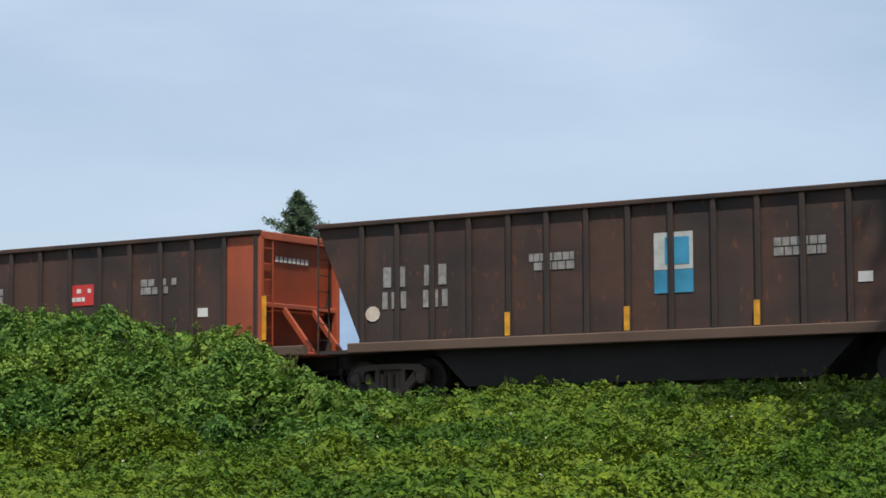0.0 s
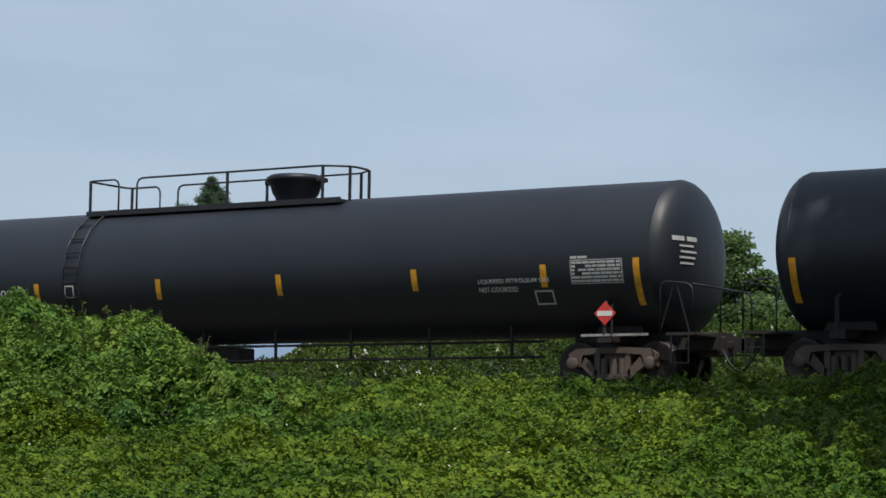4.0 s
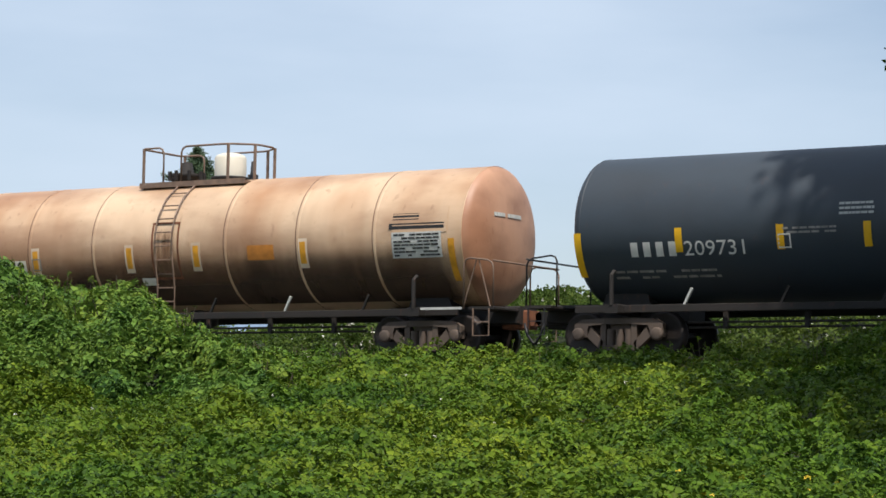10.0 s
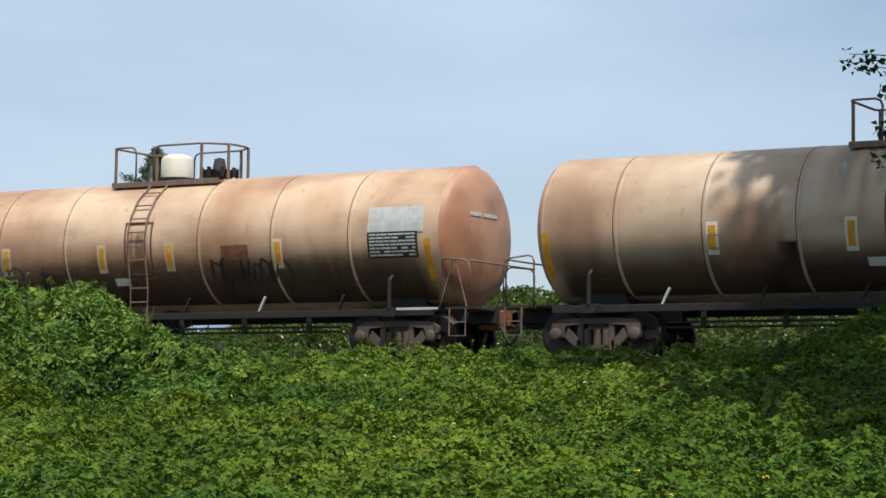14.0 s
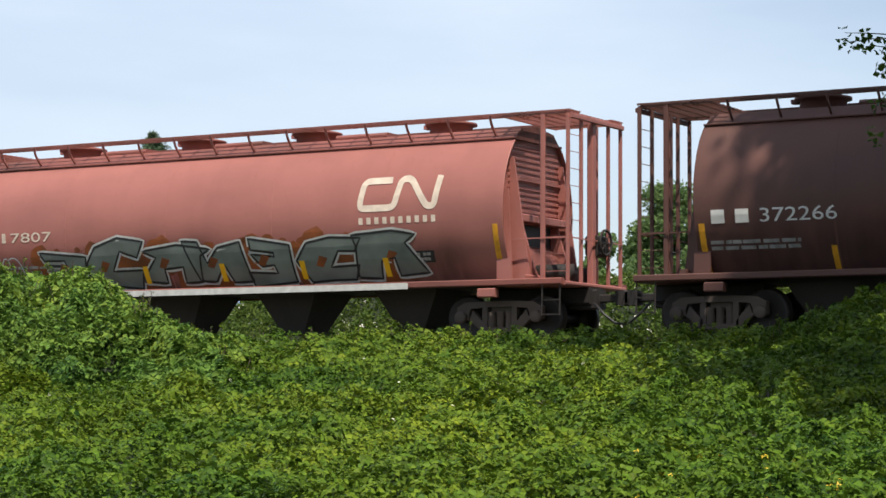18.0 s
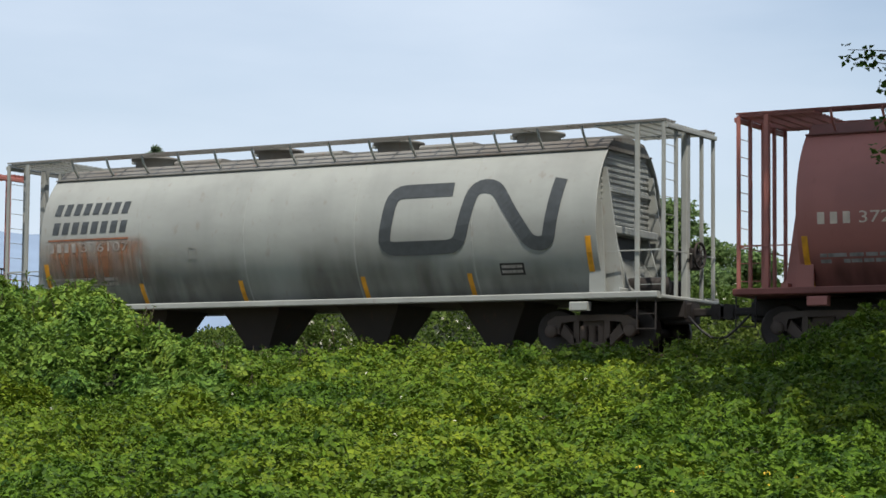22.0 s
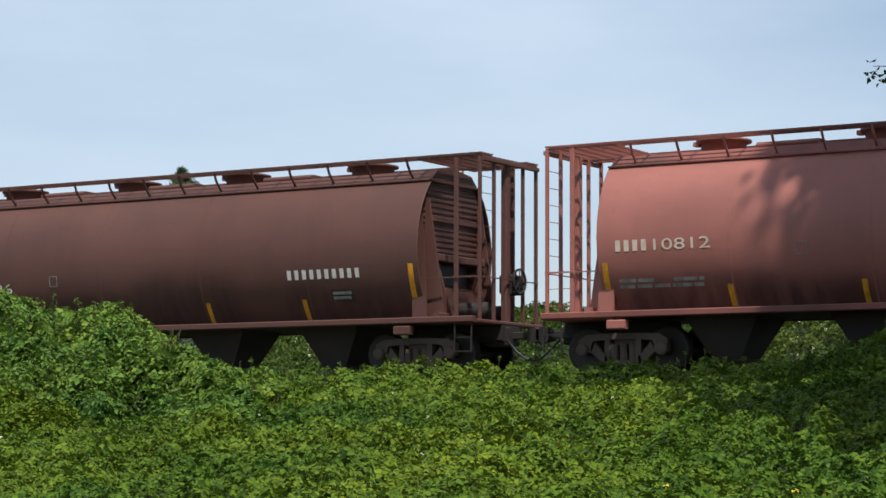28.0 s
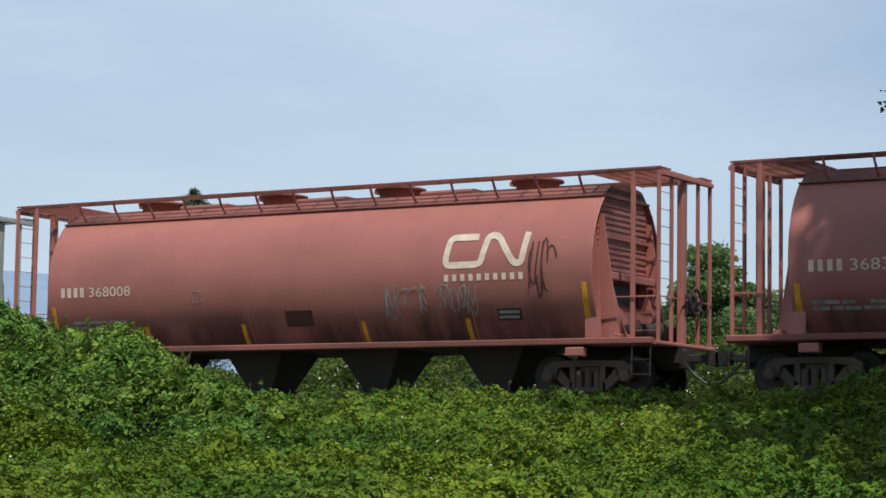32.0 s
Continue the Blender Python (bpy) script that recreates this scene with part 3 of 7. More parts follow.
# ---- running gear ----
def truck_forms():
    out = {}
    f = Form()     # a cast side frame: top and bottom chords, pedestals and columns
    for s in (-1, 1):
        f.prism([(s * 0.98, 0.40), (s * 0.98, 0.66), (s * 0.80, 0.76), (s * 0.30, 0.78), (s * 0.30, 0.66), (s * 0.66, 0.63), (s * 0.70, 0.52), (s * 0.70, 0.40)], 0.93, 1.09)
        f.prism([(s * 0.70, 0.40), (s * 0.62, 0.60), (s * 0.34, 0.30), (s * 0.34, 0.16), (s * 0.42, 0.16)], 0.95, 1.07)
        f.box(s * 0.34 - 0.06, s * 0.34 + 0.06, 0.95, 1.07, 0.16, 0.72)
        f.turned([(0.0, 0.0), (0.0, 0.13), (0.09, 0.13), (0.11, 0.09), (0.11, 0.0)], "y", (s * 0.875, 1.07, 0.457), 14)
    f.box(-0.36, 0.36, 0.94, 1.08, 0.14, 0.24)
    f.box(-0.32, 0.32, 0.94, 1.08, 0.66, 0.78)
    out["side_frame"] = f
    f = Form()
    for k in (-0.2, 0.0, 0.2):
        f.turned([(0.24, 0.085), (0.56, 0.085)], "z", (k, 1.0, 0), 10)
    out["spring_nest"] = f
    out["bolster"] = Form().box(-0.22, 0.22, -0.98, 0.98, 0.52, 0.70, 0.04)
    f = Form()
    f.turned([(-0.07, 0.10), (-0.07, 0.34), (-0.09, 0.40), (-0.09, 0.455), (0.02, 0.457), (0.05, 0.485), (0.07, 0.485), (0.07, 0.42), (0.03, 0.36), (0.02, 0.14), (0.07, 0.11), (0.07, 0.0)], "y", (0, 0, 0), 18)
    out["wheel"] = f
    out["axle"] = Form().turned([(-1.05, 0.0), (-1.05, 0.075), (-0.7, 0.085), (0, 0.08), (0.7, 0.085), (1.05, 0.075), (1.05, 0.0)], "y", (0, 0, 0.457), 12)
    out["brake_beam"] = Form().beam((0, -0.72, 0.40), (0, 0.72, 0.40), 0.09)
    return out


TRUCK_MESH = {}
for piece, form in truck_forms().items():
    TRUCK_MESH[piece] = form.mesh(piece, WHEEL if piece in ("wheel", "axle") else TRUCK)


def truck(parent, x):
    """A two-axle truck under a car, x from the car's middle."""
    t = new("truck", TRUCK_MESH["bolster"])
    t.parent, t.location = parent, (x, 0, 0)

    def piece(name, px=0.0, py=0.0, pz=0.0, turn=0.0):
        o = new(name, TRUCK_MESH[name])
        o.parent, o.location, o.rotation_euler = t, (px, py, pz), (0, 0, turn)
    for turn in (0.0, math.pi):
        piece("side_frame", turn=turn)
        piece("spring_nest", turn=turn)
    for ax in (-0.875, 0.875):
        piece("axle", ax)
        for s in (-1, 1):
            piece("wheel", ax, s * 0.755, 0.457, 0.0 if s < 0 else math.pi)
    for ax in (-0.42, 0.42):
        piece("brake_beam", ax)


def coupler(parent, x, way, reach, mat):
    """Draft gear, shank, knuckle and air hose at one end; way: +1 or -1 along x."""
    f = Form()
    f.box(min(x - way * 0.5, x + way * 0.1), max(x - way * 0.5, x + way * 0.1), -0.22, 0.22, 0.62, 1.02, 0.03)
    f.box(min(x, x + way * (reach - 0.22)), max(x, x + way * (reach - 0.22)), -0.08, 0.08, 0.76, 0.92, 0.02)
    e = x + way * (reach - 0.26)
    f.prism([(e, 0.70), (e + way * 0.16, 0.68), (e + way * 0.27, 0.74), (e + way * 0.27, 0.94), (e + way * 0.16, 1.0), (e, 0.98)], -0.17, 0.13)
    c = part("coupler", f, mat, parent)
    h = Form().tube([(x + way * 0.1, -0.34, 0.74), (x + way * reach * 0.45, -0.36, 0.50), (x + way * reach * 0.75, -0.34, 0.33), (x + way * reach * 0.98, -0.30, 0.30)], 0.028, 6)
    part("air_hose", h, DARKBAR, c)
    return c


def ladder(x0, x1, zs, y_of, r=0.016, rung=0.34):
    """Two stiles and rungs along a side; y_of(z): how far out it stands."""
    f = Form()
    for x in (x0, x1):
        f.tube([(x, y_of(z), z) for z in zs], r * 1.3, 5)
    z = zs[0] + 0.1
    while z < zs[-1]:
        f.tube([(x0, y_of(z), z), (x1, y_of(z), z)], r, 5)
        z += rung
    return f


def car(length, label, category, group):
    global SHIFT
    SHIFT = length / 2
    return tagged(new(category.replace(" ", "_")), label=label, category=category, group=group)


# ---- cylindrical grain hopper ----
HOP_L, HOP_P = 16.9, 18.38
HOP_SIDE = [(1.18, 1.04), (1.32, 1.14), (1.5, 1.25), (1.72, 1.36), (2.0, 1.46), (2.3, 1.53), (2.65, 1.56), (3.0, 1.53), (3.3, 1.46), (3.55, 1.37), (3.8, 1.24), (4.0, 1.09), (4.12, 0.98)]


def hop_side(z):
    for (a, p), (b, q) in zip(HOP_SIDE, HOP_SIDE[1:]):
        if z <= b:
            return p + (q - p) * (z - a) / (b - a)
    return HOP_SIDE[-1][1]


SILL = {RED: OXIDE, BROWN: BROWN}
ROOF = {RED: OXIDE, BROWN: BROWN, GREY: ROOFGREY, CHALK: CHALKROOF}


def hopper_body(mat, label, trim=None, bay=None):
    trim, bay = trim or mat, bay or BAYSTEEL
    c = car(HOP_L, label, "hopper car", "grain hopper cars of the train")
    x0, x1 = 1.35, 15.55
    # shell: both sides as thin sheets with a rolled edge at each end
    f = Form()
    for s in (-1, 1):
        n = len(HOP_SIDE)
        xs = [x0, x0 + 0.02] + [x0 + (x1 - x0) * i / 8 for i in range(1, 8)] + [x1 - 0.02, x1]
        vs = [(x, s * w, z) for x in xs for z, w in HOP_SIDE] + [(x, s * (w - 0.03), z) for x in xs for z, w in HOP_SIDE]
        k = len(xs) * n
        fs = []
        for i in range(len(xs) - 1):
            for j in range(n - 1):
                a = i * n + j
                fs += [(a, a + n, a + n + 1, a + 1), (k + a, k + a + 1, k + a + n + 1, k + a + n)]
        for i in (0, len(xs) - 1):
            fs += [(i * n + j, i * n + j + 1, k + i * n + j + 1, k + i * n + j) for j in range(n - 1)]
        f.add(vs, fs, True)
    part("side_sheet", f, mat, c)
    f = Form()
    roof = [(-1.0, 4.10), (-0.965, 4.13), (-0.70, 4.36), (0, 4.44), (0.70, 4.36), (0.965, 4.13), (1.0, 4.10)]
    vs = [(x, y, z) for x in (x0 + 0.02, x1 - 0.02) for y, z in roof]
    f.add(vs, [(i, i + 1, i + 8, i + 7) for i in range(6)] + [tuple(range(6, -1, -1)), tuple(range(7, 14))])
    part("roof", f, ROOF.get(mat, mat), c)
    for s in (-1, 1):
        part("eave_angle", Form().box(x0, x1, min(s * 0.96, s * 1.05), max(s * 0.96, s * 1.05), 4.105, 4.14, 0.008), ROOF.get(mat, mat), c)
    # vertical seams where the side sheets meet
    for i in range(1, 5):
        sx = x0 + (x1 - x0) * i / 5
        f = Form()
        patch(f, sx - 0.02, sx + 0.02, 1.2, 4.11, hop_side, lift=0.004, n=20)
        part("seam", f, mat, c)
    # ends: a corrugated bulkhead, a cross beam over a bay opening painted black, plates down to the deck on both sides
    for way, ex in ((-1, x0 + 0.10), (1, x1 - 0.10)):
        f = Form()
        ring = [(w - 0.04, z) for z, w in HOP_SIDE] + [(0.0, 4.36)]
        pts = [(ex, y, z) for y, z in ring] + [(ex, -y, z) for y, z in ring[-2::-1]]
        back = [(x - way * 0.03, y, z) for x, y, z in pts]
        n = len(pts)
        f.add(pts + back, [tuple(range(n)), tuple(range(2 * n - 1, n - 1, -1))] + [(i, (i + 1) % n, n + (i + 1) % n, n + i) for i in range(n)])
        e = part("end_sheet", f, mat, c)

        def slab(u0, u1, y0, y1, z0, z1, b=0.01):
            return Form().box(min(ex + way * u0, ex + way * u1), max(ex + way * u0, ex + way * u1), y0, y1, z0, z1, b)
        for k in range(13):
            z = 2.62 + 0.118 * k
            w = min(1.16, hop_side(z) - 0.20)
            part("rib", slab(0.0, 0.020, -w, w, z, z + 0.066, 0.009), mat, e)
        part("cross_beam", slab(0.0, 0.07, -1.05, 1.05, 3.26, 3.34), mat, e)
        part("cross_beam", slab(0.0, 0.26, -0.98, 0.98, 2.40, 2.56, 0.02), trim, e)
        # black slab on the closed sheet, painting the dark inside of an opening
        part("black_opening_slab", slab(0.0, 0.012, -0.70, 0.70, 1.34, 2.38, 0.004), INK, e)
        for y in (-1.30, 1.30):
            part("corner_plate", Form().prism([(ex - way * 0.16, 3.02), (ex + way * 0.10, 3.06), (ex + way * 0.20, 1.15), (ex - way * 0.16, 1.15)], y - 0.02, y + 0.02), trim, e)
        for y in (-1.08, -0.78, 0.78, 1.08):
            top = 3.72 if abs(y) > 1 else 2.52
            f = Form().prism([(ex, top), (ex + way * 0.11, top), (ex + way * 0.50, 1.15), (ex, 1.15)], y - 0.022, y + 0.022)
            part("gusset", f, trim, e)
        part("slope_foot", Form().add([(ex + way * 0.02, -0.78, 1.95), (ex + way * 0.02, 0.78, 1.95), (ex + way * 0.46, 0.78, 1.30), (ex + way * 0.46, -0.78, 1.30)], [(0, 1, 2, 3), (3, 2, 1, 0)]), trim, e)
        part("cross_beam", slab(0.36, 0.50, -1.30, 1.30, 1.15, 1.30, 0.02), trim, e)
    for s in (-1, 1):
        part("side_sill", Form().box(0.05, HOP_L - 0.05, min(s * 1.34, s * 1.50), max(s * 1.34, s * 1.50), 1.07, 1.20, 0.02), SILL.get(mat, trim), c)
    for a, b in ((0.0, 2.3), (HOP_L - 2.3, HOP_L)):
        part("stub_sill", Form().box(a, b, -0.35, 0.35, 0.72, 1.06, 0.03), UNDER, c)
    part("floor_plate", Form().box(1.7, 15.2, -1.36, 1.36, 1.10, 1.15), UNDER, c)
    # four discharge bays
    for i in range(4):
        m = 3.65 + 3.04 * i
        f = Form()
        vs = [(m - 0.78, -0.80, 1.13), (m + 0.78, -0.80, 1.13), (m + 0.78, 0.80, 1.13), (m - 0.78, 0.80, 1.13), (m - 0.74, -0.72, 1.02), (m + 0.74, -0.72, 1.02), (m + 0.74, 0.72, 1.02), (m - 0.74, 0.72, 1.02),
              (m - 0.30, -0.45, 0.25), (m + 0.30, -0.45, 0.25), (m + 0.30, 0.45, 0.25), (m - 0.30, 0.45, 0.25)]
        f.add(vs, [(0, 1, 5, 4), (1, 2, 6, 5), (2, 3, 7, 6), (3, 0, 4, 7), (4, 5, 9, 8), (5, 6, 10, 9), (6, 7, 11, 10), (7, 4, 8, 11), (8, 9, 10, 11), (0, 3, 2, 1)])
        b = part("hopper_bay", f, bay, c)
        part("outlet_gate", Form().box(m - 0.36, m + 0.36, -0.52, 0.52, 0.19, 0.27, 0.02), UNDER, b)
    # roof walkways on brackets, loading hatches
    for s in (-1, 1):
        f = Form()
        for k in range(4):
            y = s * (0.76 + 0.145 * k)
            f.box(0.0, HOP_L, y - 0.016, y + 0.016, 4.575, 4.61)
        for k in range(17):
            f.box(0.1 + k * 1.043 - 0.015, 0.1 + k * 1.043 + 0.015, min(s * 0.76, s * 1.195), max(s * 0.76, s * 1.195), 4.572, 4.60)
        w = part("running_board", f, ROOF.get(mat, trim), c)
        for i in range(14):
            bx = 1.9 + i * 1.01
            part("bracket", Form().tube([(bx, s * 1.17, 4.57), (bx + 0.02, s * 1.12, 4.40), (bx, s * 0.90, 4.20)], 0.028, 4), trim, w)
    for hx in (3.42, 6.88, 10.02, 13.44):
        f = Form().turned([(4.34, 0.46), (4.59, 0.46), (4.59, 0.56), (4.64, 0.56), (4.67, 0.42), (4.685, 0.0)], "z", (hx, 0, 0), 24)
        h = part("roof_hatch", f, ROOF.get(mat, trim), c)
        part("hatch_hinge", Form().box(hx - 0.64, hx - 0.5, -0.08, 0.08, 4.55, 4.64, 0.01), trim, h)
    for i in range(3):
        part("roof_trough", Form().box(4.3 + 3.25 * i, 5.6 + 3.25 * i, -0.45, 0.45, 4.36, 4.50, 0.05), ROOF.get(mat, trim), c)
    # open end cages: deck, roof, posts, ladder, brake gear
    for way, ex in ((-1, 0.0), (1, HOP_L)):
        a, b = (ex, ex + 1.6) if way < 0 else (ex - 1.6, ex)
        part("end_deck", Form().box(a, b, -1.38, 1.38, 1.06, 1.14, 0.02), trim, c)
        # the end platform is an open grating in a frame
        f = Form()
        for k in range(14):
            y = -1.16 + 2.32 * k / 13
            f.box(a, b, y - 0.011, y + 0.011, 4.53, 4.565)
        for k in range(6):
            x = a + 0.04 + (b - a - 0.08) * k / 5
            f.box(x - 0.018, x + 0.018, -1.19, 1.19, 4.525, 4.56)
        r = part("end_grating", f, trim, c)
        part("end_header", Form().box(ex - 0.04, ex + 0.04, -1.2, 1.2, 4.43, 4.52, 0.01), trim, r)
        for y in (-1.2, -0.62, 0.62, 1.2):
            part("end_post", Form().box(ex - way * 0.05 - 0.035, ex - way * 0.05 + 0.035, y - 0.035, y + 0.035, 1.1, 4.53, 0.01), trim, c)
        part("end_column", Form().box(ex - way * 0.12 - 0.07, ex - way * 0.12 + 0.07, -0.09, 0.09, 1.1, 4.53, 0.02), trim, c)
        for y in (-1.19, 1.19):
            part("side_post", Form().box(ex - way * 0.62 - 0.05, ex - way * 0.62 + 0.05, y - 0.03, y + 0.03, 1.1, 4.53, 0.01), trim, c)
        f = Form()
        for k in range(9):
            z = 1.35 + 0.345 * k
            f.tube([(ex - way * 0.05, -1.2, z), (ex - way * 0.05, -0.62, z)] if k > 2 else [(ex - way * 0.05, -1.2, z), (ex - way * 0.62, -1.19, z)], 0.009, 4)
        f.tube([(ex, -1.2, 2.02), (ex, 1.2, 2.02)], 0.016, 4).tube([(ex - way * 0.05, -1.21, 2.02), (ex - way * 1.5, -1.3, 2.02)], 0.016, 4)
        part("end_ladder", f, trim, c)
        f = Form()
        for x in (ex - way * 0.1, ex - way * 0.5):
            f.tube([(x, -1.44, 1.05), (x, -1.46, 0.45)], 0.018, 4)
        for z in (0.47, 0.76):
            f.tube([(ex - way * 0.1, -1.46, z), (ex - way * 0.5, -1.46, z)], 0.016, 4)
        part("sill_step", f, UNDER, c)
        coupler(c, ex, way, 0.76, UNDER)
        truck(c, (ex - way * 1.68) - HOP_L / 2)
        part("jacking_pad", Form().box(ex - way * 1.75 - 0.2, ex - way * 1.75 + 0.2, -1.52, -1.34, 0.84, 1.02, 0.02), trim, c)
    f = Form().turned([(-0.02, 0.24), (0.02, 0.24), (0.02, 0.28), (-0.02, 0.28), (-0.02, 0.24)], "x", (HOP_L + 0.08, 0.25, 2.0), 20)
    for k in range(4):
        a = k * math.pi / 4
        f.tube([(HOP_L + 0.08, 0.25 + 0.26 * math.cos(a), 2.0 + 0.26 * math.sin(a)), (HOP_L + 0.08, 0.25 - 0.26 * math.cos(a), 2.0 - 0.26 * math.sin(a))], 0.012, 4)
    part("brake_wheel", f, UNDER, c)
    part("brake_housing", Form().box(HOP_L - 0.28, HOP_L + 0.02, 0.02, 0.48, 1.72, 2.14, 0.04), UNDER, c)
    part("brake_cylinder", Form().turned([(15.9, 0.0), (15.9, 0.17), (16.5, 0.17), (16.55, 0.0)], "x", (0, 0.5, 1.35), 14), UNDER, c)
    part("air_tank", Form().turned([(15.75, 0.0), (15.78, 0.18), (16.6, 0.18), (16.63, 0.0)], "x", (0, -0.45, 1.36), 14), UNDER, c)
    return c


# ---- tank cars ----
def tank_side(rad, mid):
    side = lambda z: math.sqrt(max(0.0, rad * rad - (z - mid) ** 2))
    ROUND[side] = (rad, mid)
    return side


def tank_shell(c, length, rad, mid, depth, mat, a0=0.45, b0=0.35, head=None):
    n = 8
    prof = [(depth * (1 - math.cos(math.pi / 2 * i / n)), rad * math.sin(math.pi / 2 * i / n)) for i in range(n + 1)]
    a, b = a0, length - b0
    left = Form().turned([(a + s, r) for s, r in prof], "x", (0, 0, mid), 56)
    right = Form().turned([(b - s, r) for s, r in prof], "x", (0, 0, mid), 56)
    body = Form().turned([(a + depth + (b - a - 2 * depth) * i / 8, rad) for i in range(9)], "x", (0, 0, mid), 56)
    part("tank_shell", body, mat, c)
    part("tank_head", left, head or mat, c)
    part("tank_head", right, head or mat, c)
    for x in (a + depth, b - depth):
        part("weld_seam", Form().turned([(x - 0.02, rad), (x - 0.012, rad + 0.006), (x + 0.012, rad + 0.006), (x + 0.02, rad)], "x", (0, 0, mid), 56), mat, c)


def tank_ends(c, length, rad, mid, axle, reach, mat, bar, coup):
    side = tank_side(rad, mid)
    for way, ex in ((-1, -0.05), (1, length + 0.05)):
        a, b = sorted((ex, ex - way * 3.2))
        s = part("stub_sill", Form().box(a, b, -0.38, 0.38, 0.72, 1.10, 0.03), mat, c)
        a, b = sorted((ex - way * 0.02, ex - way * 0.62))
        part("end_platform", Form().box(a, b, -1.42, 1.42, 0.98, 1.04, 0.01), mat, c)
        bx = ex - way * axle
        f = Form().prism([(bx - 0.55, 1.05), (bx + 0.55, 1.05), (bx + 0.35, 1.55), (bx - 0.35, 1.55)], -0.72, 0.72)
        part("saddle", f, mat, s)
        part("body_bolster", Form().box(bx - 0.16, bx + 0.16, -1.42, 1.42, 0.86, 1.04, 0.02), mat, s)
        for y in (-1.40, 1.40):
            part("saddle_gusset", Form().tube([(bx, y, 1.02), (bx, y, 1.62), (bx, y + (0.12 if y < 0 else -0.12), 1.70)], 0.05, 5), mat, s)
            part("end_handrail", Form().tube(rail_path((ex - way * 0.75, y, 1.0), (ex - way * 0.75, y, 2.06), (ex - way * 0.05, y, 1.98), (ex - way * 0.05, y, 1.02)), 0.020, 6), bar, c)
        part("end_handrail", Form().tube([(ex - way * 0.05, -1.4, 1.98), (ex - way * 0.05, 1.4, 1.98)], 0.020, 6), bar, c)
        for y in (-1.44, 1.44):
            u0, u1 = ex - way * 0.12, ex - way * 0.5
            f = Form().tube([(u0, y, 1.0), (u0, y, 0.44), (u1, y, 0.44), (u1, y, 1.0)], 0.018, 4)
            part("sill_step", f.tube([(u0, y, 0.72), (u1, y, 0.72)], 0.016, 4), bar, c)
        coupler(c, ex, way, reach, coup)
        truck(c, bx - length / 2)
    for a, b in ((0.42, 0.72), (0.36, 0.08)):
        part("handrail_brace", Form().tube([(length - a, -1.38, 2.0), (length - b, -1.38, 1.04)], 0.016, 5), bar, c)


def head_bar(form, end, rad, mid, depth, y0, y1, z0, z1):
    """A painted bar that follows the dished head."""
    n = max(1, int((y1 - y0) / 0.12))
    vs = []
    for i in range(n + 1):
        y = y0 + (y1 - y0) * i / n
        for z in (z0, z1):
            x = end - depth * (1 - math.sqrt(max(0.0, 1 - (y * y + (z - mid) ** 2) / rad ** 2)))
            vs += [(x + 0.016, y, z), (x - 0.01, y, z)]
    fs = []
    for i in range(n):
        k = 4 * i
        fs += [(k, k + 4, k + 6, k + 2), (k, k + 1, k + 5, k + 4), (k + 2, k + 6, k + 7, k + 3)]
    return form.add(vs, fs + [(0, 2, 3, 1), (4 * n, 4 * n + 1, 4 * n + 3, 4 * n + 2)])


def rail_path(*pts):
    """A bent bar with rounded corners, in space."""
    out = [Vector(pts[0])]
    for a, b, d in zip(pts, pts[1:], pts[2:]):
        a, b, d = Vector(a), Vector(b), Vector(d)
        k = min(0.14, (a - b).length * 0.45, (d - b).length * 0.45)
        p, q = b + (a - b).normalized() * k, b + (d - b).normalized() * k
        out += [p, p * 0.3 + b * 0.4 + q * 0.3, q]
    return out + [Vector(pts[-1])]


def top_platform(c, x0, x1, top, rad, mid, bar, h=0.78, flip=False, gap=(0.22, 0.39), open_end=False):
    """A grating round the fittings, railed by two bent pipes that leave a gap at the ladder on both sides."""
    p = part("top_platform", Form().box(x0, x1, -0.78, -0.30, top - 0.16, top - 0.10).box(x0, x1, 0.30, 0.78, top - 0.16, top - 0.10).box(x0, x1, -0.80, -0.77, top - 0.18, top - 0.06).box(x0, x1, 0.77, 0.80, top - 0.18, top - 0.06), bar, c)
    z, zr = top - 0.1, top - 0.1 + h
    u = (lambda x: x0 + x1 - x) if flip else (lambda x: x)
    y = 0.76
    g0, g1 = (x0 + (x1 - x0) * g for g in gap)
    k = min(0.5, (x1 - g1) * 0.3)

    def pipe(*pts):
        part("railing", Form().tube(rail_path(*[(u(a), b, d) for a, b, d in pts]), 0.024, 6), bar, p)
    if open_end:
        # the near side runs through and the far side has the gap; one end stays open
        pipe((x1, -y, z), (x1, -y, zr), (x0, -y, zr), (x0, y, zr), (g0, y, zr), (g0, y, z))
        pipe((g1, y, z), (g1, y, zr), (x1, y, zr), (x1, y, z))
        posts = [(x0, -y), (x0 + 0.55, -y), (x1 - 0.35, -y), (x0, y), (x1 - 0.6, y)]
    else:
        pipe((g0, -y, z), (g0, -y, zr), (x0, -y, zr), (x0, y, zr), (g0, y, zr), (g0, y, z))
        pipe((g1, -y, z), (g1, -y, zr), (x1 - k, -y, zr), (x1, -y * 0.45, zr), (x1, y * 0.45, zr), (x1 - k, y, zr), (g1, y, zr), (g1, y, z))
        posts = [(x0 + 0.08, -y), (x0 + 0.08, y), (x1 - 0.03, -y * 0.5), (x1 - 0.03, y * 0.5)]
        n = max(1, int((x1 - k - g1) / 2.0))
        for i in range(n):
            x = x1 - k - (x1 - k - g1) * (i / n if n > 1 else 0.0)
            posts += [(x, -y), (x, y)]
    for x, b in posts:
        part("railing_post", Form().box(u(x) - 0.03, u(x) + 0.03, b - 0.025, b + 0.025, z - 0.1, zr, 0.006), bar, p)
    return p


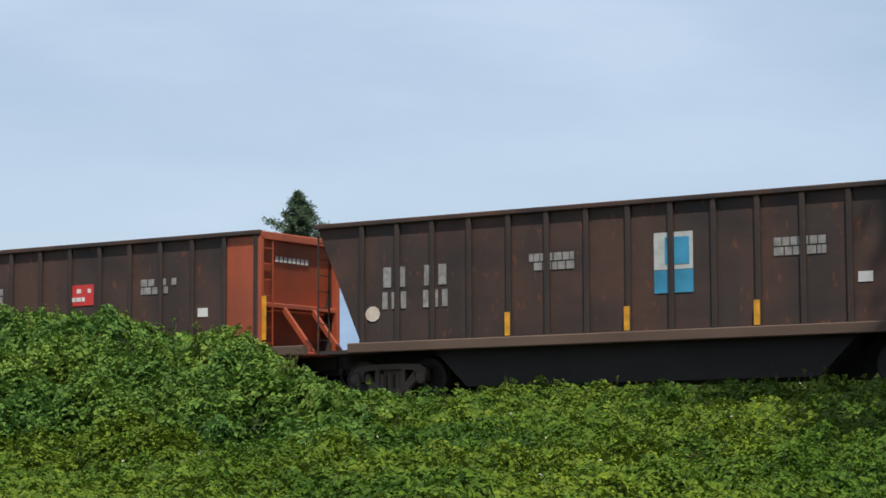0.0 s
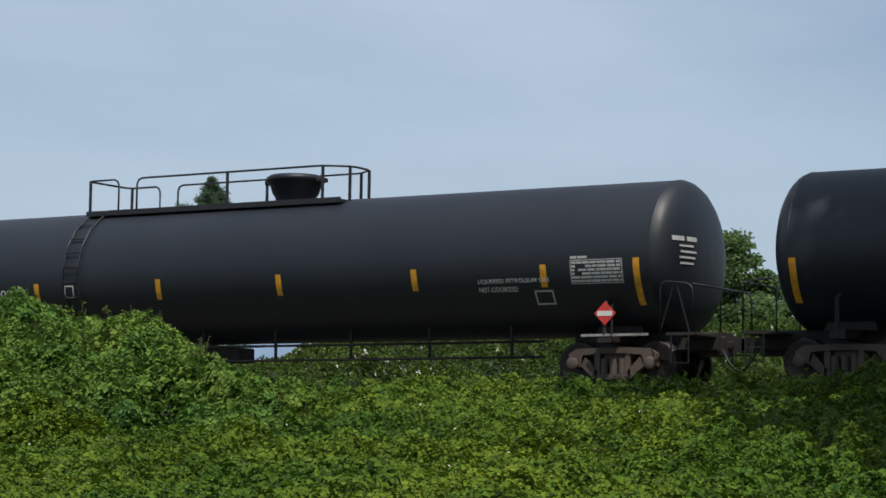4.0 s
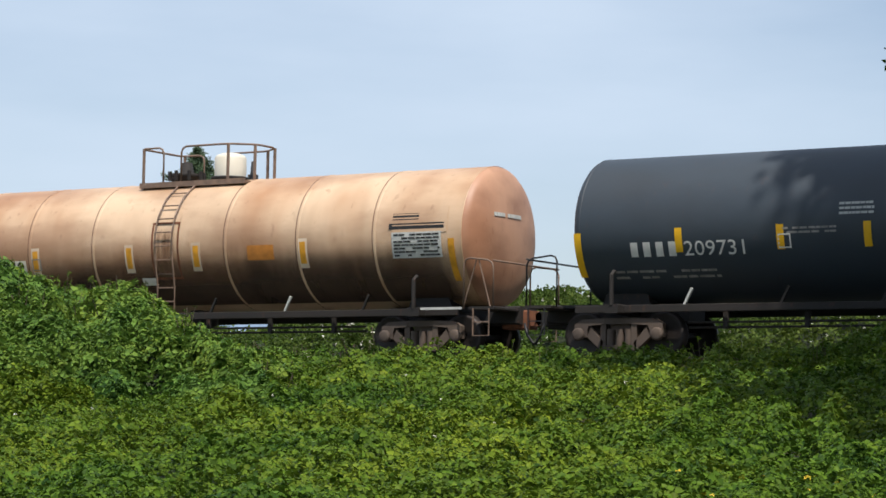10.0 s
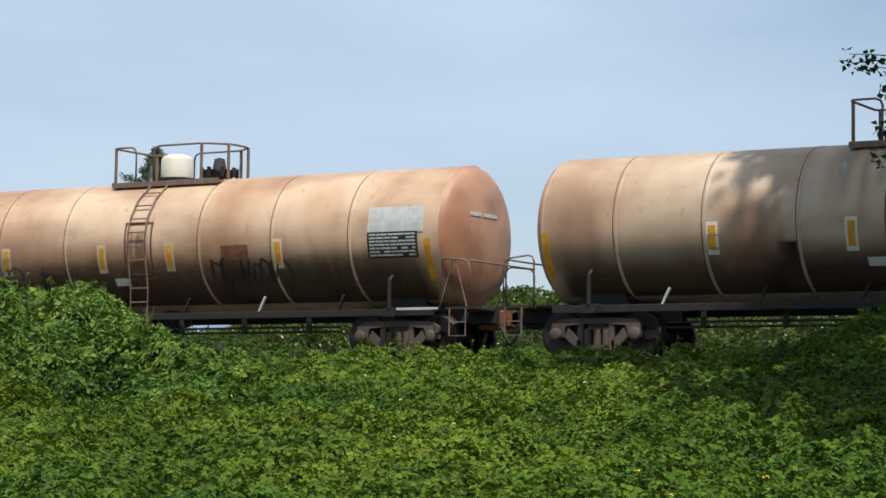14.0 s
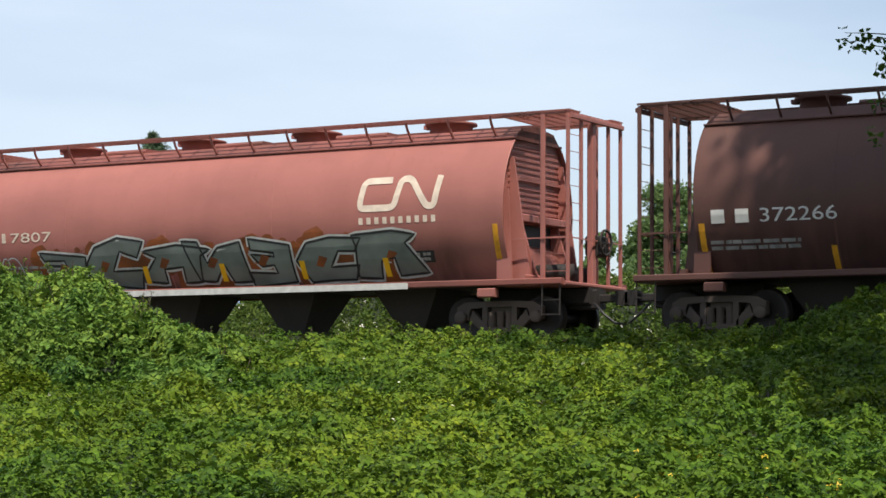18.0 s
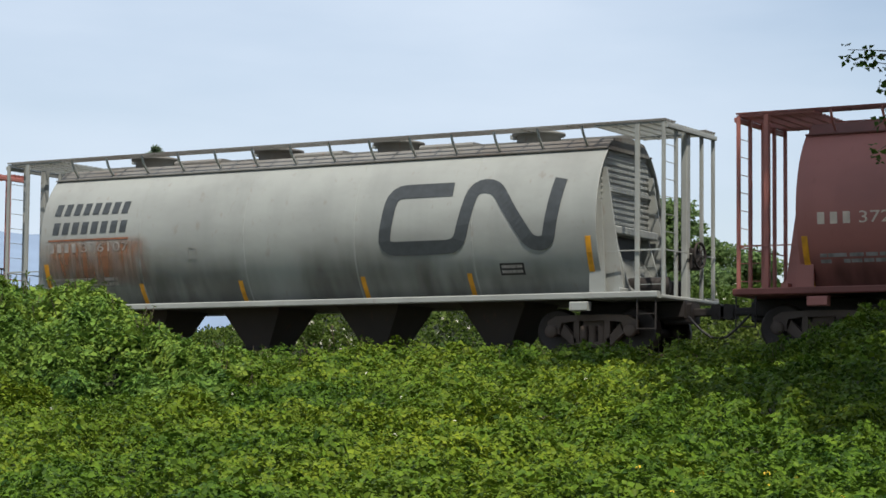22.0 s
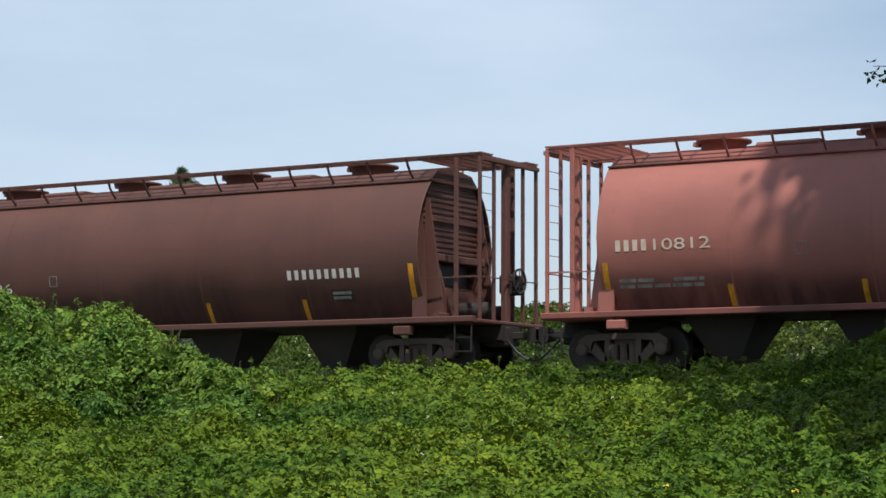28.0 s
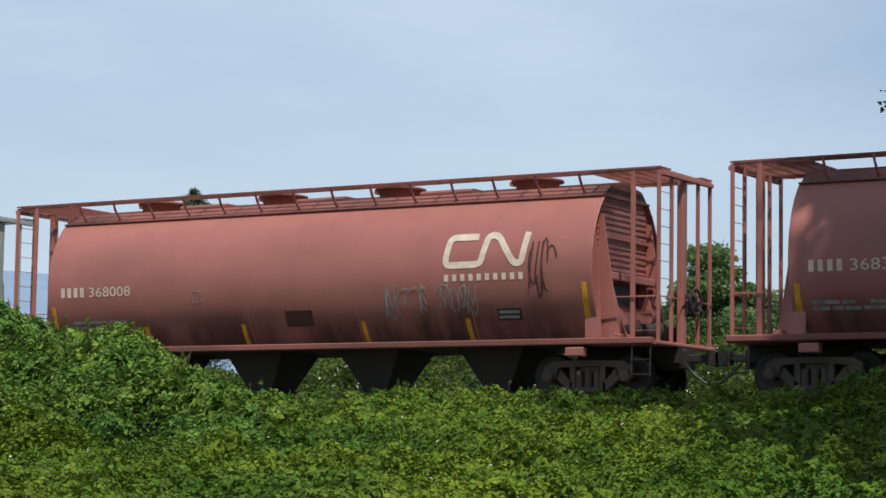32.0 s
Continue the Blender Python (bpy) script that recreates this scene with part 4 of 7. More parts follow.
def long_tank(flip, hoops, label, mat=None):
    """A long pressure tank car. flip: fittings toward the trailing end; hoops: end ladders in place of one at the side."""
    mat = mat or BLACK
    L, R, M = 20.85, 1.585, 2.63
    c = car(L, label, "tank car", "black pressure tank cars of the train")
    side, top = tank_side(R, M), M + R
    tank_shell(c, L, R, M, 0.60, mat, 0.38, 0.28)
    tank_ends(c, L, R, M, 1.98, 0.52, UNDER, DARKBAR, UNDER)
    fx = (lambda x: L - x) if flip else (lambda x: x)
    if hoops:
        x0, x1, dome = 8.62, 11.95, 10.6
        top_platform(c, x0, x1, top + 0.04, R, M, DARKBAR, 0.76, gap=(0.16, 0.30), open_end=True)
        part("roof_walk", Form().box(1.2, L - 1.2, -0.24, 0.24, top + 0.0, top + 0.09), DARKBAR, c)
        for way, ex in ((-1, 0.98), (1, L - 0.88)):
            f = Form()
            for y in (-0.20, 0.20):
                pts = [(ex, y, top)] + [(ex + way * 0.71 * math.sin(a), y, M + (R + 0.14) * math.cos(a)) for a in [0.15 * k for k in range(1, 11)]]
                f.tube(pts, 0.022, 5)
            for k in range(1, 10):
                a = 0.15 * k
                f.tube([(ex + way * 0.71 * math.sin(a), -0.2, M + (R + 0.14) * math.cos(a)), (ex + way * 0.71 * math.sin(a), 0.2, M + (R + 0.14) * math.cos(a))], 0.015, 4)
            part("end_ladder", f, GALV, c)
            for y in (-0.42, 0.42):
                part("ladder_hoop", Form().tube(rail_path((ex - way * 0.30, y, top), (ex - way * 0.30, y, top + 0.52), (ex + way * 0.28, y, top + 0.46), (ex + way * 0.28, y, top - 0.12)), 0.022, 6), DARKBAR, c)
        for x in (14.0, 16.6, 18.4, 4.0, 2.4):
            part("walk_bracket", Form().box(x - 0.03, x + 0.03, -0.24, -0.16, top, top + 0.12), DARKBAR, c)
    else:
        a, b = sorted((fx(4.80), fx(12.05)))
        dome = fx(10.28)
        top_platform(c, a, b, top + 0.04, R, M, DARKBAR, 0.76, flip, (0.13, 0.205))
        lx = fx(5.1)
        f = ladder(lx - 0.22, lx + 0.22, [1.0, 1.6, 2.2, 2.8, 3.3, 3.7, 4.0, 4.15], lambda z: -(side(min(z, 4.1)) + 0.07))
        part("side_ladder", f, DARKBAR, c)
    f = Form().turned([(top - 0.08, 0.42), (top + 0.12, 0.46), (top + 0.20, 0.52), (top + 0.46, 0.60), (top + 0.48, 0.66), (top + 0.56, 0.67), (top + 0.62, 0.58), (top + 0.64, 0.0)], "z", (dome, 0, 0), 30)
    d = part("valve_housing", f, UNDER if hoops else BLACK, c)
    part("housing_lid", Form().box(dome - 0.78, dome - 0.5, -0.12, 0.12, top + 0.44, top + 0.56, 0.02).box(dome + 0.5, dome + 0.80, -0.12, 0.12, top + 0.44, top + 0.54, 0.02), UNDER, d)
    # pipes and hangers below
    for z, y in ((0.94, -0.86), (0.62, -0.84)):
        part("underside_pipe", Form().tube([(3.6, y, z), (L - 3.6, y, z)], 0.028, 6), UNDER, c)
    for i in range(7):
        x = 4.4 + i * (L - 8.8) / 6
        part("pipe_hanger", Form().box(x - 0.03, x + 0.03, -0.86, -0.80, 0.60, 1.28, 0.01), UNDER, c)
    part("brake_rigging", Form().tube([(4.0, 0.3, 0.85), (8.0, 0.2, 0.8)], 0.03, 5).box(8.0, 9.0, -0.3, 0.3, 0.62, 0.95, 0.03), UNDER, c)
    return c, side


def short_tank(mat, label, dome_first, group, bar=None, seams=False, head=None, lead=0.50):
    """A shorter general-service tank car with a side ladder."""
    L, R, M = 16.93, 1.50, 2.60
    c = car(L, label, "tank car", group)
    side, top = tank_side(R, M), M + R
    bar = bar or DARKBAR
    tank_shell(c, L, R, M, 0.42, mat, lead, 0.32, head)
    tank_ends(c, L, R, M, 1.98, 0.40, UNDER, bar, RUSTY if mat is COPPER else UNDER)
    if seams:
        for x in (2.54, 4.43, 6.36, 10.12, 12.07, 14.05):
            part("jacket_band", Form().turned([(x - 0.04, R), (x - 0.025, R + 0.008), (x + 0.025, R + 0.008), (x + 0.04, R)], "x", (0, 0, M), 56), mat, c)
            part("band_edge", Form().turned([(x - 0.058, R), (x - 0.055, R + 0.005), (x - 0.040, R + 0.005), (x - 0.037, R)], "x", (0, 0, M), 56), SEAM, c)
    x0, x1 = (7.1, 10.1) if seams else (7.45, 10.4)
    top_platform(c, x0, x1, top + 0.02, R, M, bar, 0.84)
    xs = (8.35, 9.55, 7.6) if dome_first else (9.1, 7.85, 9.75)
    f = Form().turned([(top - 0.06, 0.35), (top + 0.10, 0.37), (top + 0.52, 0.37), (top + 0.59, 0.33), (top + 0.64, 0.2), (top + 0.66, 0.0)], "z", (xs[0], 0, 0), 24)
    d = part("valve_bonnet", f, CREAM if seams else mat, c)
    part("bonnet_flange", Form().turned([(top + 0.02, 0.36), (top + 0.02, 0.44), (top + 0.09, 0.44), (top + 0.09, 0.36)], "z", (xs[0], 0, 0), 24), UNDER, d)
    f = Form().turned([(top - 0.05, 0.30), (top + 0.12, 0.30), (top + 0.14, 0.36), (top + 0.22, 0.36), (top + 0.24, 0.16), (top + 0.48, 0.12), (top + 0.52, 0.0)], "z", (xs[1], 0, 0), 20)
    m = part("manway", f, UNDER if mat is not TAN else TAN, c)
    for k in range(8):
        a = k * math.pi / 4
        part("bolt", Form().box(xs[1] + 0.40 * math.cos(a) - 0.035, xs[1] + 0.40 * math.cos(a) + 0.035, 0.40 * math.sin(a) - 0.035, 0.40 * math.sin(a) + 0.035, top + 0.05, top + 0.27, 0.008), UNDER, m)
    part("relief_valve", Form().turned([(top - 0.05, 0.12), (top + 0.12, 0.12), (top + 0.13, 0.07), (top + 0.42, 0.05), (top + 0.44, 0.0)], "z", (xs[2], 0, 0), 12), DARKBAR, c)
    lx = 8.45
    f = ladder(lx - 0.24, lx + 0.24, [0.55, 1.0, 1.6, 2.2, 2.8, 3.2, 3.6, 3.9, 4.05], lambda z: -(side(max(1.9, min(z, 4.0))) + 0.09) if z > 1.7 else -(side(1.9) + 0.09), rung=0.31)
    part("side_ladder", f, bar, c)
    # a framed wear plate behind the ladder
    edge = RUSTY if seams else DIM
    frame_of = part("ladder_frame", outline(Form(), lx - 0.40, lx + 0.38, 1.78, 3.06, 0.05, side), edge, c)
    part("wear_plate", patch(Form(), lx - 0.30, lx + 0.28, 1.84, 2.96, side, lift=0.006, n=12), RUSTWASH if seams else mat, frame_of)
    # running sill along the tank's foot
    for s in (-1, 1):
        y = s * 1.12
        part("side_sill", Form().box(1.0, L - 1.0, y - 0.05, y + 0.05, 0.88, 1.03, 0.01), UNDER, c)
    for i in range(6):
        x = 3.4 + i * 2.03
        part("sill_brace", Form().tube([(x, -1.14, 1.0), (x + 0.18, -1.16, 1.34)], 0.035, 4), PANEL if i in (0, 4) else UNDER, c)
    for z, y in ((0.68, -0.95), (0.58, -0.9)):
        part("underside_pipe", Form().tube([(3.4, y, z), (L - 3.4, y, z)], 0.024, 6), UNDER, c)
    for i in range(6):
        x = 4.2 + i * 1.7
        part("pipe_hanger", Form().box(x - 0.05, x + 0.05, -0.98, -0.88, 0.55, 0.93, 0.01), UNDER, c)
    part("outlet_chamber", Form().turned([(0.55, 0.14), (0.75, 0.16), (0.8, 0.3), (1.15, 0.34)], "z", (8.47, 0, 0), 16), UNDER, c)
    return c, side


# ---- ribbed gondolas ----
def gondola(label, end_mat):
    L = 16.35
    c = car(L, label, "gondola car", "gondola cars of the train")
    zt, zb = 3.86, 1.10
    primed = end_mat is not GONDOLA
    xe = L - 1.32 if primed else L          # where the side walls end; a platform runs on past the primed end
    for s in (-1, 1):
        f = Form()
        f.prism([(0.28, zt), (xe, zt), (xe, zb), (1.55, zb)], s * 1.44, s * 1.41)
        part("side_wall", f, GONDOLA, c)
        part("top_chord", Form().box(0.25, xe + 0.02, min(s * 1.38, s * 1.54), max(s * 1.38, s * 1.54), zt - 0.06, zt + 0.05, 0.02), GONDOLA, c)
        part("side_sill", Form().box(1.2, L, min(s * 1.40, s * 1.55), max(s * 1.40, s * 1.55), 1.02, 1.24, 0.02), DUSTY, c)
        for x in (1.55, 2.49, 3.41, 4.36, 5.35, 6.29, 7.24, 8.22, 9.2, 10.16, 11.12, 12.08, 13.05, 14.01, 14.95, 16.27):
            if x < xe:
                part("rib", Form().box(x - 0.06, x + 0.06, min(s * 1.44, s * 1.52), max(s * 1.44, s * 1.52), 1.22, zt - 0.05, 0.015), RIBSTEEL, c)
    f = Form().add([(0.30, -1.42, zt), (0.30, 1.42, zt), (2.3, 1.42, 1.15), (2.3, -1.42, 1.15), (0.36, -1.42, zt), (0.36, 1.42, zt), (2.36, 1.42, 1.15), (2.36, -1.42, 1.15)], [(0, 1, 2, 3), (7, 6, 5, 4), (0, 3, 7, 4), (1, 5, 6, 2), (0, 4, 5, 1), (3, 2, 6, 7)])
    part("end_slope", f, GONDOLA, c)
    run = 0.55 if primed else 1.84
    f = Form().add([(xe - 0.06, -1.42, zt), (xe - 0.06, 1.42, zt), (xe - run - 0.06, 1.42, 1.15), (xe - run - 0.06, -1.42, 1.15), (xe, -1.42, zt), (xe, 1.42, zt), (xe - run, 1.42, 1.15), (xe - run, -1.42, 1.15)], [(0, 1, 2, 3), (7, 6, 5, 4), (0, 3, 7, 4), (1, 5, 6, 2), (0, 4, 5, 1), (3, 2, 6, 7)])
    part("end_slope", f, end_mat, c)
    part("end_chord", Form().box(xe - 0.08, xe + 0.06, -1.44, 1.44, zt - 0.16, zt + 0.03, 0.02), end_mat, c)
    if primed:
        f = Form()
        patch(f, xe - 1.10, xe - 0.03, 1.26, zt - 0.08, lambda z: 1.441, lift=0.006, n=2)
        part("end_panel", f, end_mat, c)
        for y in (-1.44, 1.44):
            part("end_post", Form().box(xe - 0.10, xe + 0.06, y - 0.06, y + 0.06, 1.1, zt - 0.1, 0.01), end_mat, c)
        for y in (-0.55, 0.55):
            part("end_brace", Form().tube([(xe - 0.05, y, 2.2), (xe + 0.85, y, 1.12)], 0.07, 4), end_mat, c)
        part("end_beam", Form().box(xe - 0.30, xe + 0.02, -1.40, 1.40, 2.16, 2.28, 0.02), end_mat, c)
        f = Form()
        for k in range(8):
            f.box(xe - 0.16, xe - 0.10, -0.75 + 0.16 * k, -0.75 + 0.16 * k + 0.10, 3.24, 3.40)
        part("end_stencil", f, PANEL, c)
    else:
        for y in (-1.40, 1.40):
            part("end_post", Form().box(L - 0.12, L, y - 0.06, y + 0.06, 1.1, zt - 0.1, 0.01), end_mat, c)
    part("belly_tub", Form().prism([(3.2, 1.1), (L - 3.2, 1.1), (L - 4.1, 0.24), (4.1, 0.24)], -1.20, 1.20), UNDER, c)
    part("centre_sill", Form().box(0.2, L, -0.35, 0.35, 0.72, 1.12, 0.03), UNDER, c)
    part("floor_plate", Form().box(1.6, L - 1.3, -1.41, 1.41, 1.12, 1.17), UNDER, c)
    for way, ex in ((-1, 0.25), (1, L)):
        a, b = sorted((ex, ex - way * 1.4))
        part("end_deck", Form().box(a, b, -1.4, 1.4, 1.02, 1.10, 0.02), end_mat if way > 0 else GONDOLA, c)
        f = Form()
        lx = xe + 0.03 if way > 0 else ex + 0.05
        for y in (-1.42, -1.02):
            f.tube([(lx, y, 1.05), (lx, y, 3.7)], 0.02, 4)
        for k in range(7):
            f.tube([(lx, -1.42, 1.35 + 0.36 * k), (lx, -1.02, 1.35 + 0.36 * k)], 0.015, 4)
        part("end_ladder", f, end_mat if way > 0 else GONDOLA, c)
        coupler(c, ex, way, 0.18 if way < 0 else 0.42, UNDER)
        truck(c, ex - way * 1.75 - L / 2)
    return c


# ---- flat-sided covered hoppers ----
def box_hopper(mat, label, length):
    L = length
    c = car(L, label, "covered hopper", "covered hopper cars of the train")
    ze, zt = 4.20, 4.64
    for s in (-1, 1):
        f = Form()
        f.prism([(0.45, ze), (L - 0.05, ze), (L - 0.05, 2.97), (L - 0.30, 2.95), (L - 0.45, 2.72), (L - 1.48, 1.87), (L - 1.30, 1.25), (1.75, 1.25), (1.93, 1.87), (0.90, 2.72), (0.75, 2.95), (0.5, 2.97)], s * 1.52, s * 1.48)
        part("side_wall", f, mat, c)
        part("side_sill", Form().box(0.5, L - 0.65, min(s * 1.36, s * 1.56), max(s * 1.36, s * 1.56), 1.01, 1.27, 0.03), mat, c)
        f = Form().prism([(0.40, ze), (L - 0.02, ze), (L - 0.02, ze + 0.05), (0.40, ze + 0.05)], s * 1.58, s * 1.40)
        part("eave", f, mat, c)
        w = part("running_board", Form().box(-0.1, L + 0.1, min(s * 0.5, s * 1.02), max(s * 0.5, s * 1.02), 4.76, 4.80), GALV, c)
        for i in range(16):
            bx = 0.5 + i * (L - 1.0) / 15
            part("bracket", Form().box(bx - 0.025, bx + 0.025, min(s * 0.99, s * 1.04), max(s * 0.99, s * 1.04), 4.52, 4.76), mat, w)
    f = Form()
    roof = [(-1.56, ze + 0.05), (-1.42, ze + 0.22), (-0.8, zt - 0.05), (0, zt), (0.8, zt - 0.05), (1.42, ze + 0.22), (1.56, ze + 0.05)]
    f.add([(x, y, z) for x in (0.42, L - 0.03) for y, z in roof], [(i, i + 1, i + 8, i + 7) for i in range(6)] + [tuple(range(6, -1, -1)), tuple(range(7, 14))])
    part("roof", f, mat, c)
    part("roof_trough", Form().box(1.2, L - 1.2, -0.4, 0.4, zt - 0.06, zt + 0.10, 0.05), mat, c)
    for way, ex in ((-1, 0.45), (1, L - 0.05)):
        part("end_wall", Form().box(min(ex, ex - way * 0.04), max(ex, ex - way * 0.04), -1.48, 1.48, 2.98, ze + 0.05), mat, c)
        f = Form().add([(ex, -1.47, 3.00), (ex, 1.47, 3.00), (ex - way * 2.2, 1.47, 1.20), (ex - way * 2.2, -1.47, 1.20), (ex - way * 0.05, -1.47, 3.03), (ex - way * 0.05, 1.47, 3.03), (ex - way * 2.25, 1.47, 1.23), (ex - way * 2.25, -1.47, 1.23)], [(0, 1, 2, 3), (7, 6, 5, 4), (0, 3, 7, 4), (1, 5, 6, 2), (0, 4, 5, 1), (3, 2, 6, 7)])
        part("slope_sheet", f, SLOPE_GRIME_SHADE, c)
        for y in (-1.30, 1.30):
            x = ex - way * 1.30
            part("shear_plate", Form().prism([(x - 0.62, 1.10), (x + 0.62, 1.10), (x + 0.50, 1.62), (x - 0.50, 1.76)], y - 0.015, y + 0.015), SLOPE_GRIME_SHADE, c)
        part("end_cap", Form().box(min(ex, ex + way * 0.1), max(ex, ex + way * 0.1), -0.5, 0.5, 4.40, 4.62, 0.02), mat, c)
        a, b = sorted((ex + way * 0.1, ex - way * 1.5))
        part("end_deck", Form().box(a, b, -1.45, 1.45, 1.02, 1.10, 0.02), mat, c)
        for y in (-0.42, 0.42):
            part("end_column", Form().box(ex - 0.08, ex + 0.08, y - 0.1, y + 0.1, 1.1, 2.8, 0.02), SLOPE_GRIME_SHADE, c)
        x = ex + way * 0.08
        for y in (-1.46, 1.46):
            lad = Form()
            for q in (x, x - way * 0.46):
                lad.tube([(q, y * 1.01, 0.5), (q, y * 1.01, 4.55 if q == x else 2.6)], 0.022, 4)
            for k in range(5):
                lad.tube([(x, y * 1.01, 0.62 + 0.42 * k), (x - way * 0.46, y * 1.01, 0.62 + 0.42 * k)], 0.017, 4)
            part("side_ladder", lad, mat, c)
            lad = Form()
            y2 = y * 0.74
            lad.tube([(x, y, 1.1), (x, y, 4.7)], 0.03, 4).tube([(x, y2, 1.1), (x, y2, 4.7)], 0.022, 4)
            for k in range(10):
                lad.tube([(x, y, 1.3 + 0.345 * k), (x, y2, 1.3 + 0.345 * k)], 0.016, 4)
            part("end_ladder", lad, mat, c)
        part("crossover_rail", Form().tube([(x, -1.46, 2.48), (x, 1.46, 2.48)], 0.02, 5), mat, c)
        coupler(c, ex + way * 0.1, way, 0.45, UNDER)
        truck(c, ex - way * 1.75 - L / 2)
        part("jacking_pad", Form().box(ex - way * 2.1 - 0.17, ex - way * 2.1 + 0.17, -1.55, -1.38, 0.86, 1.03, 0.02), mat, c)
    part("centre_sill", Form().box(0.4, L, -0.35, 0.35, 0.72, 1.06, 0.03), UNDER, c)
    part("floor_plate", Form().box(2.3, L - 2.0, -1.40, 1.40, 1.14, 1.19), UNDER, c)
    for i in range(4):
        m = L / 2 + (i - 1.5) * 4.1
        f = Form()
        vs = [(m - 1.5, -1.36, 1.12), (m + 1.5, -1.36, 1.12), (m + 1.5, 1.36, 1.12), (m - 1.5, 1.36, 1.12), (m - 1.05, -1.0, 0.93), (m + 1.05, -1.0, 0.93), (m + 1.05, 1.0, 0.93), (m - 1.05, 1.0, 0.93),
              (m - 0.45, -0.5, 0.30), (m + 0.45, -0.5, 0.30), (m + 0.45, 0.5, 0.30), (m - 0.45, 0.5, 0.30)]
        f.add(vs, [(0, 1, 5, 4), (1, 2, 6, 5), (2, 3, 7, 6), (3, 0, 4, 7), (4, 5, 9, 8), (5, 6, 10, 9), (6, 7, 11, 10), (7, 4, 8, 11), (8, 9, 10, 11), (0, 3, 2, 1)])
        b = part("hopper_bay", f, BAYGRIME, c)
        part("outlet_gate", Form().box(m - 0.5, m + 0.5, -0.55, 0.55, 0.22, 0.32, 0.02), UNDER, b)
    return c

# ---- the ground ----
def smooth(a, b, t):
    t = min(1.0, max(0.0, (t - a) / (b - a)))
    return t * t * (3 - 2 * t)


def ground_z(x, y):
    """A gentle rise to the railway bank, a lower field behind it."""
    z = -3.15 + 2.55 * smooth(4, 37, y) - 1.1 * smooth(45.5, 52, y)
    if y < 4 or y > 52:
        z += 0.15 * noise.noise((x * 0.03, y * 0.03, 0))
    return z


def thicket_z(x, y):
    """The top of the bramble thicket, with a mound toward the left and a low one at the right."""
    az = math.degrees(math.atan2(-x, y))
    z = -2.10 + (y - 10) * 0.0665
    z += (0.86 + 0.075 * max(0.0, az - 38)) * 1.3 * smooth(34.9, 39.3, az + 0.6 * noise.noise((x * 0.5, y * 0.5, 3))) * smooth(19.0, 25.0, y) * (1 - smooth(27.5, 31.5, y))
    z += 0.55 * (1 - smooth(18.9, 22.4, az)) * smooth(26.5, 32.0, y) * (1 - smooth(35.5, 37.5, y))
    z -= 1.2 * smooth(36.2, 38.4, y)
    k = 0.45 + 0.55 * smooth(9, 26, y)
    z += k * (0.24 * noise.noise((x * 0.62, y * 0.40, 1.0)) + 0.28 * noise.noise((x * 1.7, y * 1.0, 5.0))) + 0.08 * noise.noise((x * 5.1, y * 3.6, 8.0))
    z += 0.17 * smooth(31, 35.5, y) * (1 - smooth(36.4, 37.5, y))
    return z


EARTH = plain("dry earth and grass", (0.10, 0.085, 0.045), 0.95, vary=0.4, scale=0.8, bump=0.4)
# near-black green: the shade in gaps between leaves, painted as a colour
THICKET_SHADE = plain("painted shade under foliage", (0.018, 0.030, 0.009), 0.9, vary=0.5, scale=5.0, bump=0.8)
BALLAST = plain("grey ballast stone", (0.13, 0.118, 0.105), 0.95, vary=0.45, scale=14.0, bump=1.0)
TIMBER = plain("creosoted timber", (0.055, 0.042, 0.033), 0.9, vary=0.35, scale=9.0, bump=0.5)
RAILSTEEL = plain("rail steel", (0.16, 0.10, 0.075), 0.5, 0.5, vary=0.3)
RAILTOP = plain("polished rail head", (0.45, 0.43, 0.41), 0.25, 1.0, vary=0.1)
BARK = plain("grey-brown bark", (0.10, 0.075, 0.055), 0.95, vary=0.4, scale=4.0, bump=0.8)
BRAMBLE = leafy("bramble leaves", (0.014, 0.046, 0.007), (0.106, 0.200, 0.020), (0.240, 0.305, 0.025), 0.35, 0.20)
MOUND = leafy("mound bramble leaves", (0.026, 0.078, 0.017), (0.143, 0.265, 0.046), (0.275, 0.37, 0.055), 0.6, 0.22)
SHRUB = leafy("shrub leaves", (0.038, 0.078, 0.016), (0.095, 0.155, 0.030), (0.176, 0.230, 0.047), 0.4)
BROAD = leafy("broad leaves", (0.022, 0.058, 0.012), (0.055, 0.115, 0.020), (0.09, 0.16, 0.03), 0.3)
# pale bluish greens: the haze of distance is mixed into the leaf colour
FIELD = leafy("haze-paled field tree leaves", (0.105, 0.185, 0.080), (0.20, 0.31, 0.115), (0.26, 0.38, 0.13), 0.3, 0.5)
NEEDLE = leafy("conifer needles", (0.075, 0.130, 0.078), (0.150, 0.222, 0.126), (0.195, 0.275, 0.145), 0.4, 0.15)
BLOSSOM = plain("white blossom", (0.75, 0.74, 0.66), 0.7, vary=0.1)
PETAL = plain("yellow petals", (0.75, 0.50, 0.03), 0.6, vary=0.15)
# the blue of distance haze is painted into the ridge's base colour
HILLBLUE = plain("hazy forested hillside", (0.19, 0.27, 0.38), 1.0, vary=0.12, scale=0.01, bump=0.0)


def sheet(name, xs, ys, height, mat, kind="structure", label="", category=""):
    f = Form()
    vs = [(x, y, height(x, y)) for y in ys for x in xs]
    n = len(xs)
    f.add(vs, [(j * n + i, j * n + i + 1, (j + 1) * n + i + 1, (j + 1) * n + i) for j in range(len(ys) - 1) for i in range(n - 1)], True)
    return tagged(new(name, f.mesh(name, mat)), label=label, category=category, kind=kind)


